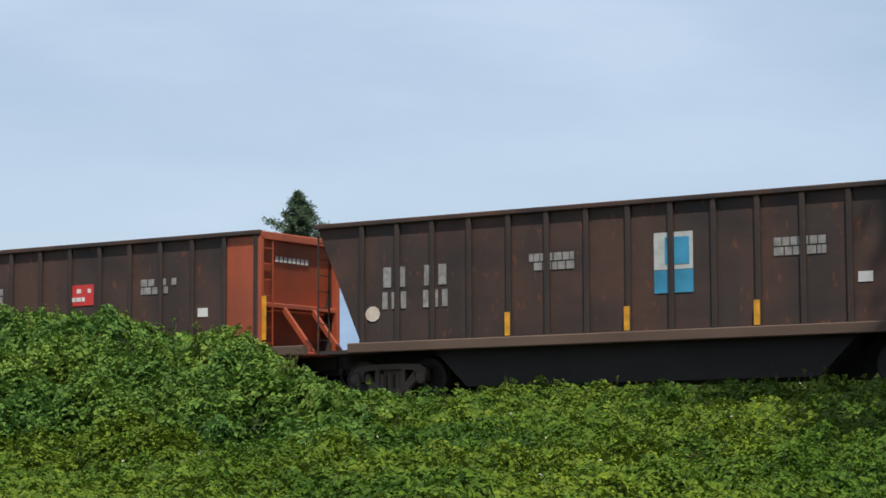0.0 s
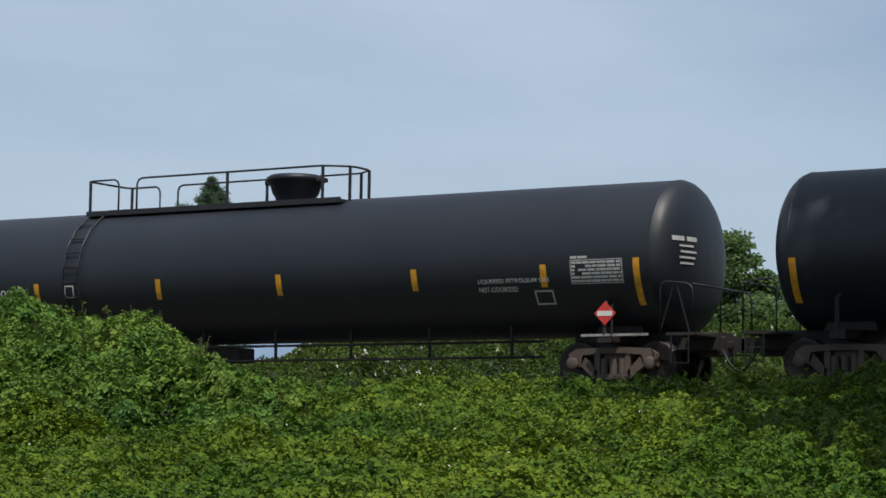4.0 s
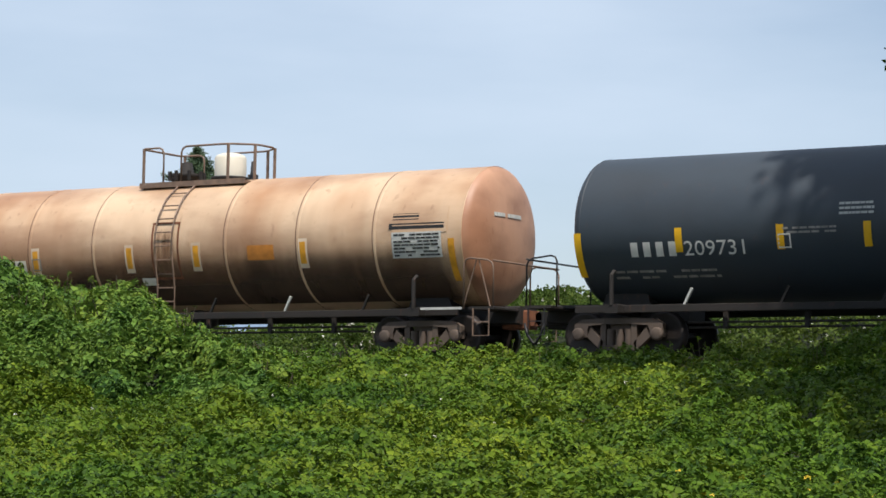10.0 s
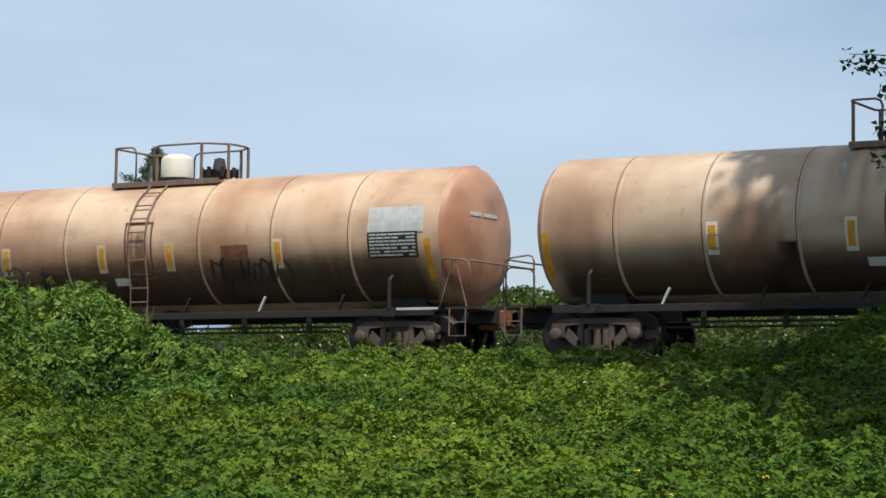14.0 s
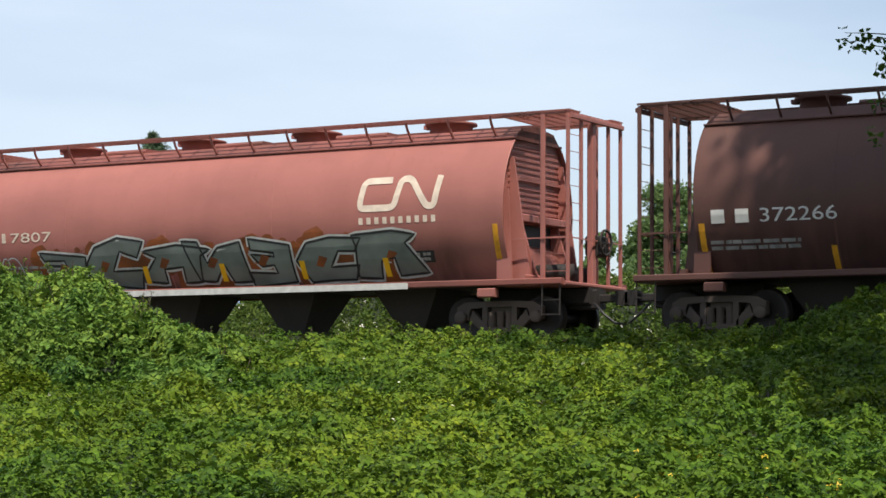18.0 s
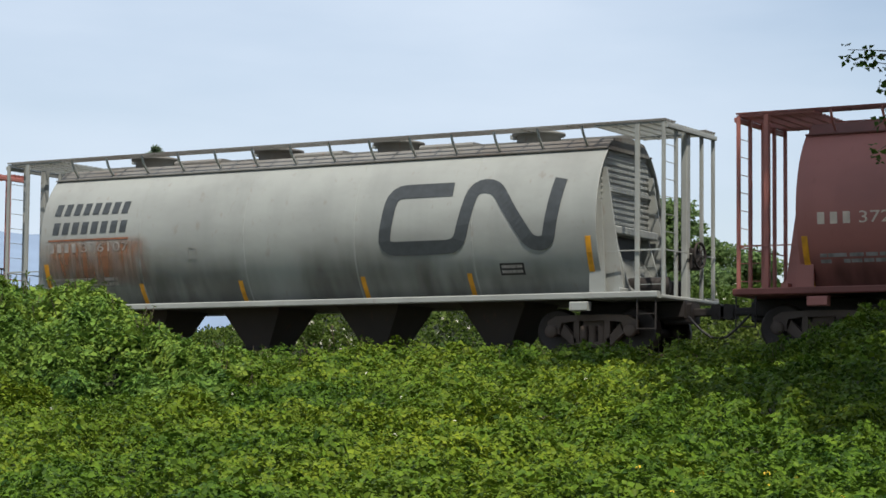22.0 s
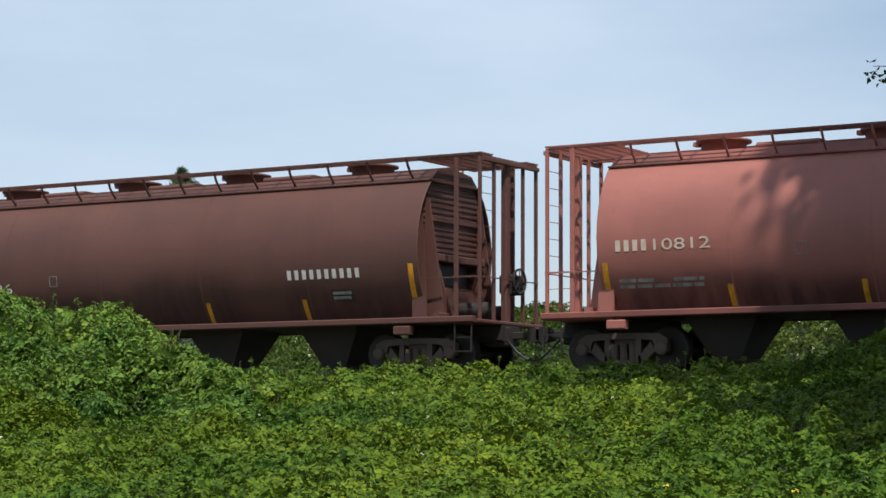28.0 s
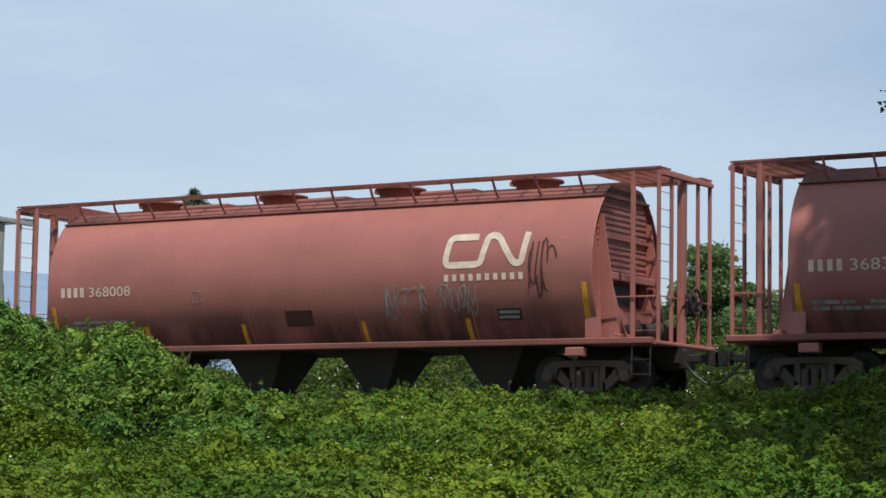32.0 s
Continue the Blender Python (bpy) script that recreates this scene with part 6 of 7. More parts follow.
def hills():
    """A far hazy ridge."""
    xs = np.linspace(20, 60, 60)
    f = Form()
    rows = []
    for j, (d, k) in enumerate(((2600, 0.0), (2900, 0.75), (3300, 1.0), (3900, 0.6))):
        for az in xs:
            el = 2.4 * smooth(24, 29, az) + 2.5 * smooth(29.3, 32.0, az) + 0.25 * noise.noise((az * 0.6, 1, 0)) + 1.5 * (1 - smooth(20, 27, az))
            x, y, _ = ray_at(az, 0, d)
            rows.append((x, y, -4 + k * d * math.tan(radians(max(0.2, el)))))
    n = len(xs)
    f.add(rows, [(j * n + i, j * n + i + 1, (j + 1) * n + i + 1, (j + 1) * n + i) for j in range(3) for i in range(n - 1)], True)
    tagged(new("backdrop_hills", f.mesh("backdrop_hills", HILLBLUE)), label="far hazy blue forested ridge on the horizon", category="hills", kind="structure")


hills()

# ---- the train, from its head ----
TRAIN = []        # (car, place of its middle along the train)


def couple(c, start, length):
    TRAIN.append((c, start + length / 2))


def strips(c, xs, side, mat, z0=1.98, z1=2.42, w=0.13):
    for x in xs:
        part("reflective_strip", patch(Form(), x - w / 2, x + w / 2, z0, z1, side), mat, c)


FLAT = lambda z: 1.52
GON = lambda z: 1.445


def number(c, digits, x0, x1, z0, z1, side, mat, marks=4, share=0.42):
    """The car's mark as plain blocks, its number beside it."""
    m = x0 + (x1 - x0) * share
    if marks:
        word_bars(c, mat, x0, m - 0.12, z0, z1, marks, side)
    part("car_number", lettering(digits, m if marks else x0, x1, z0, z1, side), mat, c)


def grain(c, digits, num=(1.72, 3.8, 2.36, 2.58), marks=3, mark_mat=None, logo=(12.05, 14.12, 2.68, 3.42), web=(12.06, 14.02, 2.42, 2.56), tape=(4.12, 6.83, 9.98, 12.56), seed=0, tape_mat=None, logo_mat=None, fat=True):
    """Paint marks of a grain hopper: number, operator's emblem, web line, tape and panels."""
    rng = random.Random(seed)
    ink = mark_mat or SALMON
    number(c, digits, *num, hop_side, ink, marks)
    if logo:
        part("emblem", emblem(Form(), *logo, hop_side), logo_mat or ink, c)
    if web:
        word_bars(c, logo_mat or ink, *web, 10, hop_side, gap=0.5)
    tm = tape_mat or AMBER
    for x in tape:
        part("reflective_strip", patch(Form(), x - 0.055, x + 0.055, 1.20 + rng.uniform(0.0, 0.04), 1.66, hop_side, n=8), tm, c)
    for x, z1 in ((1.50, 2.15), (15.36, 2.32)):
        part("reflective_strip", patch(Form(), x - 0.06, x + 0.06, 1.20, z1, hop_side, n=8), tm, c)
    tagged(part("small_print", bars(Form(), num[0] + 0.05, num[0] + 1.9, 1.62, 1.84, 2, hop_side, rng), FADED, c), kind="stuff")
    part("stencil_box", outline(Form(), 5.55, 5.78, 2.16, 2.40, 0.014, hop_side), FADED, c)
    p = part("data_panel", patch(Form(), 13.30, 13.86, 1.60, 1.84, hop_side), INK, c)
    tagged(part("panel_print", bars(Form(), 13.34, 13.82, 1.62, 1.82, 2, lambda z: hop_side(z) + 0.006, rng), FADED, p), kind="stuff")
    if fat:
        part("primer_patch", patch(Form(), 8.0, 8.72, 1.58, 1.92, hop_side), PATCH, c)


def gondola_marks(c, digits, signs, clean):
    rng = random.Random(len(digits) + clean)
    for x in (5.34, 8.2, 11.1):
        part("reflective_strip", patch(Form(), x - 0.065, x + 0.065, 1.26, 1.75, lambda z: 1.522), AMBER, c)
    part("reflective_strip", patch(Form(), 15.08, 15.22, 1.40, 2.40, GON), AMBER, c)
    if signs:
        for x in (2.62, 3.66):
            part("number_field", patch(Form(), x, x + 0.74, 1.78, 2.54, lambda z: GON(z) - 0.007), INK, c)
        word_bars(c, WHITE, 2.70, 3.21, 2.20, 2.46, 2, GON)
        word_bars(c, WHITE, 3.72, 4.21, 2.20, 2.46, 2, GON)
        part("car_number", lettering(digits[:3], 2.70, 3.32, 1.85, 2.09, GON), WHITE, c)
        part("car_number", lettering(digits[3:], 3.74, 4.22, 1.85, 2.09, GON), WHITE, c)
        for x in (6.44, 10.30):
            s = part("warning_sign", patch(Form(), x, x + 0.72, 2.40, 2.85, GON), SIGNRED, c, "red warning sign with white words")
            part("sign_lettering", lettering("DO NOT", x + 0.08, x + 0.64, 2.65, 2.81, lambda z: GON(z) + 0.006), WHITE, s)
            part("sign_lettering", lettering("TAMP", x + 0.14, x + 0.58, 2.44, 2.60, lambda z: GON(z) + 0.006), WHITE, s)
        s = part("owner_sign", patch(Form(), 8.42, 9.09, 2.37, 2.86, GON), WHITE, c)
        f = Form()
        m, z = 8.755, 2.615
        f.add([(m + a, -GON(0) - 0.018, z + b) for a, b in ((0, 0.2), (-0.22, 0), (0, -0.2), (0.22, 0))], [(0, 1, 2, 3)])
        part("sign_diamond", f, SIGNBLUE, s)
        s = part("owner_sign", patch(Form(), 8.42, 9.09, 1.95, 2.36, GON), SIGNBLUE, c)
        part("sign_rows", bars(Form(), 8.47, 9.04, 2.0, 2.33, 4, lambda z: GON(z) + 0.006, rng), WHITE, s)
        f = Form()
        ribbon(f, [(1.92, 1.86), (2.08, 2.13), (2.24, 1.86), (1.92, 1.86)], 0.04, GON)
        part("stencil_triangle", f, SALMON, c)
        for k, (a, b, z0, z1) in enumerate(((5.46, 6.19, 1.29, 1.92), (10.38, 11.0, 1.37, 1.90), (11.30, 11.94, 1.44, 1.92))):
            part("sprayed_tag", scrawl(Form(), a, b, z0, z1, GON, random.Random(30 + k), 0.05, 7), SPRAYPALE, c)
        part("sprayed_tag", scrawl(Form(), 0.95, 1.42, 2.46, 3.08, GON, random.Random(3), 0.03, 3), SPRAYPALE, c)
        part("end_panel", flat_shape(Form(), [(0.50, 3.76), (1.46, 3.76), (1.46, 1.28), (1.36, 1.40)], GON, 0.006), ORANGE, c)
        part("stencil_box", outline(Form(), 14.24, 14.76, 1.38, 2.21, 0.035, GON), FADED, c)
        part("stencil_box", patch(Form(), 14.26, 14.74, 1.76, 1.80, GON), FADED, c)
        tagged(part("small_print", bars(Form(), 12.3, 12.55, 1.5, 1.72, 3, GON, rng), FADED, c), kind="stuff")
        part("paper_tag", patch(Form(), 13.65, 13.82, 1.48, 1.66, GON), WHITE, c)
    else:
        for x in (2.02, 3.10):
            word_bars(c, FADED, x, x + 0.74, 2.42, 2.86, 2, GON)
            word_bars(c, FADED, x, x + 0.74, 1.95, 2.32, 3, GON)
        for x in (5.84, 11.45):
            part("data_panel", bars(Form(), x, x + 1.12, 2.58, 2.96, 2, GON, rng, 0.85), FADED, c)
        if clean:
            s = part("owner_sign", patch(Form(), 8.80, 9.68, 2.45, 3.20, GON), PANEL, c)
            part("sign_field", patch(Form(), 9.05, 9.6, 2.55, 3.1, lambda z: GON(z) + 0.006), SPRAYBLUE, s)
            part("owner_sign", patch(Form(), 8.80, 9.68, 1.98, 2.44, GON), SPRAYBLUE, c)
        else:
            s = part("owner_sign", patch(Form(), 9.15, 9.95, 2.42, 2.92, GON), SIGNRED, c)
            part("sign_rows", bars(Form(), 9.22, 9.88, 2.47, 2.87, 2, lambda z: GON(z) + 0.006, rng, 0.5, 5), WHITE, s)
        f = Form()
        f.add([(1.82 + 0.2 * math.cos(k * 0.6283), -GON(0) - 0.014, 1.86 + 0.17 * math.sin(k * 0.6283)) for k in range(10)], [tuple(range(10))])
        part("round_stencil", f, SALMON, c)
        part("paper_tag", patch(Form(), 13.2, 13.5, 2.0, 2.2, GON), WHITE, c)


for i, (a, n, em, words) in enumerate(((-46.81, "305", ORANGE, "dark brown ribbed gondola car with an orange end"), (-30.44, "305", ORANGE, "dark brown ribbed gondola car with orange end and blue sign"), (-14.07, "30522", GONDOLA, "dark brown ribbed gondola car with red warning signs"))):
    c = gondola(words, em)
    gondola_marks(c, n, i == 2, i)
    couple(c, a, 16.35)

# two covered hoppers
c = box_hopper(PALE, "light grey covered hopper car with amber strips", 19.65)
for x in (3.2, 7.65, 9.58, 12.28, 15.86):
    part("reflective_strip", patch(Form(), x - 0.065, x + 0.065, 1.38, 1.84, FLAT), AMBER, c)
for x in (1.86, 17.76):
    part("reflective_strip", patch(Form(), x - 0.07, x + 0.07, 1.38, 2.2, FLAT), AMBER, c)
part("car_number", lettering("68813", 2.10, 3.27, 2.0, 2.26, FLAT), FADED, c)
part("stencil_box", outline(Form(), 6.6, 7.4, 1.42, 1.70, 0.03, FLAT), FADED, c)
p = part("data_panel", patch(Form(), 16.52, 17.04, 1.54, 1.84, FLAT), INK, c)
tagged(part("panel_print", bars(Form(), 16.56, 17.0, 1.57, 1.81, 2, lambda z: 1.526, random.Random(2), 0.3), WHITE, p), kind="stuff")
for k in range(2):
    part("side_crease", Form().box(0.5, 19.55, -1.530, -1.518, 4.06 - 0.10 * k, 4.085 - 0.10 * k, 0.004), PALE, c)
couple(c, 3.73, 19.65)
c = box_hopper(CREAM, "dusty cream covered hopper car with blue and black graffiti", 20.75)
word_bars(c, INK, 1.85, 2.98, 2.42, 2.68, 4, FLAT)
part("car_number", lettering("68914", 1.85, 2.81, 1.96, 2.21, FLAT), INK, c)
tagged(part("small_print", bars(Form(), 1.96, 3.7, 1.48, 1.69, 2, FLAT, random.Random(4), 0.35), FADED, c), kind="stuff")
tagged(part("small_print", bars(Form(), 9.45, 11.2, 2.0, 2.22, 3, FLAT, random.Random(5), 0.35, 12), FADED, c), kind="stuff")
tagged(part("small_print", bars(Form(), 16.52, 17.29, 1.75, 2.11, 4, FLAT, random.Random(6), 0.35, 6), FADED, c), kind="stuff")
part("sprayed_tag", scrawl(Form(), 3.2, 4.05, 1.8, 2.15, FLAT, random.Random(9), 0.03, 3), SPRAYDARK, c)
part("sprayed_tag", scrawl(Form(), 9.6, 10.2, 1.48, 1.95, FLAT, random.Random(19), 0.035, 4), SPRAYBLUE, c)
part("sprayed_tag", scrawl(Form(), 14.6, 16.65, 1.56, 2.39, FLAT, random.Random(10), 0.07, 5), INK, c)
burner(c, 4.8, 9.4, 1.30, 2.16, FLAT, random.Random(7), 5, SPRAYNAVY, SPRAYGREEN, SPRAYBLUE)
for x in (10.27, 13.05, 15.95):
    part("reflective_strip", patch(Form(), x - 0.065, x + 0.065, 1.38, 1.84, FLAT), AMBER, c)
for x in (1.45, 19.14):
    part("reflective_strip", patch(Form(), x - 0.07, x + 0.07, 1.40, 2.36, FLAT), AMBER, c)
p = part("data_panel", patch(Form(), 17.96, 18.35, 1.48, 1.73, FLAT), INK, c)
tagged(part("panel_print", bars(Form(), 18.0, 18.3, 1.50, 1.71, 2, lambda z: 1.526, random.Random(2), 0.3), WHITE, p), kind="stuff")
couple(c, 24.98, 20.75)

# six long pressure tank cars
DULL = AMBER
for i, (a, fl, hp, mat, tape, tm, digits, word, words) in enumerate((
        (47.05, 0, 0, BLACK, (0.5, 3.72, 7.35, 10.7, 14.2, 17.3), DULL, "210285", None, "long black pressure tank car with white number and amber strips"),
        (68.96, 1, 0, BLACK, (0.8, 4.1, 7.2, 10.1, 13.0, 15.8), DULL, "", None, "long black pressure tank car with a long railed top platform"),
        (90.86, 0, 1, DIM, (0.6, 4.2, 6.85, 9.9, 12.75, 15.8), DULL, "29889", (0.75, 4.15, 2.39, 2.85), "long grey-black tank car with hooped end ladders and white mark"),
        (112.77, 0, 1, DIM, (0.6, 3.7, 6.9, 10.05, 13.1, 16.4), DULL, "29888", (1.75, 4.4, 2.50, 2.76), "long grey-black tank car with hooped end ladders and grey scrawl"),
        (134.67, 1, 0, BLACK, (0.85, 3.95, 7.05, 9.9, 12.75, 15.25), YELLOW, "33547", (1.12, 5.0, 2.68, 3.17), "long glossy black tank car with a bold white mark"),
        (156.56, 0, 0, BLACK, (0.85, 4.55, 6.8, 9.25, 12.4, 15.75), YELLOW, "36932", (1.15, 5.02, 2.50, 2.97), "long glossy black tank car with yellow strips and a gas notice"))):
    c, side = long_tank(fl, hp, words, mat)
    rng = random.Random(60 + i)
    for k, x in enumerate(tape):
        x += 0.28
        lo, hi = (1.56, 2.40) if k == 0 else (2.0, 2.45)
        part("reflective_strip", patch(Form(), x - 0.07, x + 0.07, lo, hi, side, n=8), tm, c)
    part("reflective_strip", patch(Form(), 19.62, 19.76, 1.60, 2.52, side, n=8), tm, c)
    if word:
        x0, x1, z0, z1 = word
        word_bars(c, WHITE, x0 + 0.3, x1 + 0.3, z0, z1, 6, side, lean=0.18, gap=0.22, slot=0.22)
    if digits:
        x0, z0 = (1.6, 2.08) if not word else (1.8, 2.0)
        number(c, digits, x0, x0 + 2.05, z0, z0 + 0.25, side, WHITE, 4)
        tagged(part("small_print", bars(Form(), x0 + 0.1, x0 + 2.0, 1.58, 1.84, 2, side, rng, 0.4, 9), FADED, c), kind="stuff")
        part("stencil_box", outline(Form(), 4.85, 5.13, 2.1, 2.38, 0.025, side), WHITE, c)
    t = Form()
    outline(t, 18.21, 19.38, 2.04, 2.52, 0.015, side)
    bars(t, 18.24, 19.36, 2.06, 2.50, 6, side, rng, 0.62, 8)
    part("data_table", bars(t, 18.22, 18.62, 2.54, 2.60, 1, side, rng, 0.8, 3), PANEL, c)
    if i == 3:
        part("stencil_box", outline(Form(), 17.70, 18.15, 1.74, 1.98, 0.03, side), PANEL, c)
        part("gas_notice", lettering("NOT ODORIZED", 18.78, 19.78, 2.75, 2.86, side), WHITE, c)
        part("gas_notice", lettering("LIQUEFIED", 17.75, 18.54, 2.55, 2.65, side), PANEL, c)
        part("gas_notice", lettering("PETROLEUM GAS", 18.64, 19.80, 2.55, 2.65, side), FADED, c)
        part("sprayed_tag", scrawl(Form(), 15.78, 17.4, 1.56, 1.88, side, random.Random(12), 0.018, 7), FADED, c)
        part("sprayed_tag", scrawl(Form(), 17.95, 18.75, 1.56, 1.88, side, random.Random(15), 0.018, 4), FADED, c)
    else:
        part("stencil_box", outline(Form(), 17.32, 17.75, 1.66, 1.94, 0.03, side), PANEL, c)
        part("gas_notice", lettering("LIQUEFIED PETROLEUM GAS", 16.03, 17.70, 2.09, 2.19, side), WHITE, c)
        part("gas_notice", lettering("NOT-ODORIZED", 16.03, 16.95, 1.93, 2.03, side), WHITE, c)
    if i in (2, 3, 4):
        part("ochre_panel", patch(Form(), 14.58 if i == 2 else (10.2 if i == 3 else 12.1), 15.4 if i == 2 else (11.05 if i == 3 else 12.9), 1.66, 1.93, side), OCHRE if i == 2 else FADED, c)
    # diamond placard on a bracket
    m, z, y = 18.95, 1.44, -1.46
    p = part("placard", Form().add([(m + u, y, z + w) for u, w in ((0, 0.24), (-0.24, 0), (0, -0.24), (0.24, 0))] + [(m + u, y + 0.02, z + w) for u, w in ((0, 0.24), (-0.24, 0), (0, -0.24), (0.24, 0))], [(0, 1, 2, 3), (7, 6, 5, 4), (0, 4, 5, 1), (1, 5, 6, 2), (2, 6, 7, 3), (3, 7, 4, 0)]), SIGNRED, c, "red diamond hazard placard")
    part("placard_band", Form().box(m - 0.17, m + 0.17, y - 0.006, y - 0.002, z - 0.05, z + 0.05), WHITE, p)
    part("placard_post", Form().box(m + 0.12, m + 0.16, y + 0.02, y + 0.05, 1.0, 1.62, 0.008), UNDER, p)
    # small rows on the trailing head
    f = Form()
    for k in range(9):
        if k != 4:
            head_bar(f, 20.57, 1.585, 2.63, 0.60, -1.25 + 0.078 * k, -1.25 + 0.078 * k + 0.058, 2.88, 2.97)
    for r in range(4):
        head_bar(f, 20.57, 1.585, 2.63, 0.60, -1.08 + 0.03 * (r % 2), -0.68 + 0.05 * ((r * 2) % 3), 2.76 - 0.115 * r, 2.80 - 0.115 * r)
    tagged(part("head_print", f, PANEL, c), kind="stuff")
    part("sill_stencil", Form().box(18.4, 19.9, -1.432, -1.424, 0.985, 1.035), FADED, c)
    couple(c, a, 20.85)

# eight shorter tank cars
TAPE = (1.0, 3.0, 5.03, 6.9, 10.55, 12.58, 14.52, 16.05)
TAPE_B = (1.2, 3.42, 5.55, 7.3, 10.5, 12.3, 14.1, 15.95)
WARM = (1.0, 4.6, 7.4, 9.3, 12.2, 15.95)
for i, (a, mat, first, tape, tm, digits, words) in enumerate((
        (178.65, COPPER, 0, WARM, DULL, "209749", "rust-brown tank car with a black-edged data panel"),
        (196.36, SLATE, 1, TAPE_B, YELLOW, "209731", "dark slate tank car with white stencils and yellow strips"),
        (214.07, TAN, 1, WARM, DULL, "209733", "cream tank car stained with rust, grey at one end"),
        (231.77, TANWARM, 0, (1.0, 4.95, 7.75, 9.05, 11.85, 15.95), YELLOW, "209684", "cream tank car with rust stains and a grey data patch"),
        (249.47, SLATE, 1, TAPE, YELLOW, "209763", "dark slate tank car with bright yellow strips"),
        (267.58, COPPER, 1, WARM, DULL, "209764", "rust-brown tank car with dark sprayed tags"),
        (285.29, TANWARM, 0, WARM, DULL, "", "cream tank car streaked with rust"),
        (302.95, TANWARM, 0, (1.0, 4.2, 6.8, 9.2, 12.0, 15.7), YELLOW, "209714", "cream tank car with rust streaks and a dark data table"))):
    dark = mat in (BLACK, SLATE)
    c, side = short_tank(mat, words, first, "short dark tank cars of the train" if dark else "short rust-stained tank cars of the train", None if dark else HANDRAIL, not dark, None if dark else HEADRUST, 0.82 if i == 1 else 0.50)
    rng = random.Random(80 + i)
    for k, x in enumerate(tape):
        lo, hi = (1.60, 2.46) if k in (0, len(tape) - 1) else (2.03, 2.50)
        if not dark and 0 < k < len(tape) - 1:
            part("strip_backing", patch(Form(), x - 0.12, x + 0.12, lo - 0.09, hi + 0.07, side, lift=0.005, n=8), TAN if i in (0, 5) else CREAM, c)
        part("reflective_strip", patch(Form(), x - 0.075, x + 0.075, lo, hi, side, n=8), tm, c)
    if digits:
        if dark:
            nx = 2.3 if i == 1 else 1.75
            number(c, digits, nx, nx + 2.5, 1.96, 2.24, side, WHITE, 4, 0.49)
        else:
            nx = 2.12 if i == 2 else 1.62
            part("number_field", patch(Form(), nx - 0.12, nx + 1.13, 1.97, 2.29, side), PANEL if i in (3, 2) else (CREAM if i in (0, 5) else mat), c)
            part("number_field", patch(Form(), nx + 1.28, nx + 2.68, 1.97, 2.29, side), CREAM if i in (0, 5) else PANEL, c)
            up = lambda z: side(z) + 0.006
            number(c, digits, nx, nx + 2.62, 2.0, 2.26, up, INK, 4, 0.47)
        tagged(part("small_print", bars(Form(), 1.9, 4.2, 1.52, 1.74, 2, side, rng, 0.4, 9), FADED, c), kind="stuff")
    bx = 5.5 if i == 1 else (5.0 if i == 4 else 4.5)
    part("stencil_box", outline(Form(), bx, bx + 0.26, 2.05, 2.32, 0.025, side), FADED if not dark else WHITE, c)
    if dark:
        t = Form()
        outline(t, 14.55, 15.66, 2.05, 2.55, 0.015, side)
        part("data_table", bars(t, 14.58, 15.63, 2.07, 2.53, 6, side, rng, 0.62, 7), PANEL, c)
        tagged(part("stencil_print", bars(Form(), 5.6, 6.7, *((2.3, 2.46) if i == 1 else (1.86, 2.0)), 2, side, rng, 0.5, 9), FADED, c), kind="stuff")
        tagged(part("stencil_print", bars(Form(), 6.75 if i == 1 else 7.0, 7.45 if i == 1 else 7.65, 2.62, 2.9, 3, side, rng, 0.5, 6), PANEL, c), kind="stuff")
        tagged(part("stencil_print", bars(Form(), 10.98 if i == 4 else 10.35, 12.1 if i == 4 else 11.9, 2.12, 2.50, 4, side, rng, 0.42, 9), PANEL, c), kind="stuff")
        part("ochre_panel", patch(Form(), 10.95 if i == 4 else 10.8, 11.72 if i == 4 else 11.6, 1.50 if i == 1 else 1.6, 1.82 if i == 1 else 1.98, side), OCHRE, c)
        part("stencil_box", outline(Form(), 14.0, 14.55, 1.52, 1.84, 0.03, side), PANEL, c)
        tagged(part("stencil_print", bars(Form(), 12.5, 13.0, 1.7, 1.95, 3, side, rng, 0.5, 4), FADED, c), kind="stuff")
        if i == 1:
            part("content_notice", lettering("GLYCOL", 14.8, 15.5, 2.74, 2.90, side), WHITE, c)
    else:
        part("pale_patch", patch(Form(), 14.5, 15.85, 1.98 if i == 3 else 2.6, 3.15, side, n=10), PALE if i == 3 else (PANEL if i != 0 else mat), c)
        t = Form()
        back = patch(Form(), 14.5, 15.72, 2.08, 2.62, lambda z: side(z) + 0.006, n=8)
        p = part("data_table", back, PANEL if i in (0, 3) else INK, c)
        up = lambda z: side(z) + 0.012
        tagged(part("table_print", bars(t, 14.55, 15.68, 2.1, 2.6, 7, up, rng, 0.5, 9), INK if i in (0, 3) else PANEL, p), kind="stuff")
        if i == 0:
            part("black_block", patch(Form(), 14.5, 15.15, 2.88, 3.02, side), INK, c)
            part("black_block", patch(Form(), 14.42, 15.78, 2.68, 2.81, side), INK, c)
        part("rust_panel", patch(Form(), 10.72, 11.43, 2.14, 2.46, side), RUSTY if i in (3, 5) else RUSTPANEL, c)
        part("paper_tag", patch(Form(), 7.65, 8.05, 1.66, 1.82, side), WHITE, c)
        # low bands of grime that also paint in the shade under the shell
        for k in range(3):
            part("underside_grime_shade", patch(Form(), (0.95, 5.4, 10.4)[k], (6.4, 11.6, 16.1)[k], 1.22, (2.15, 2.3, 2.45)[k], side, lift=0.0024 + 0.0004 * k, n=12), LOW_GRIME_SHADE, c)
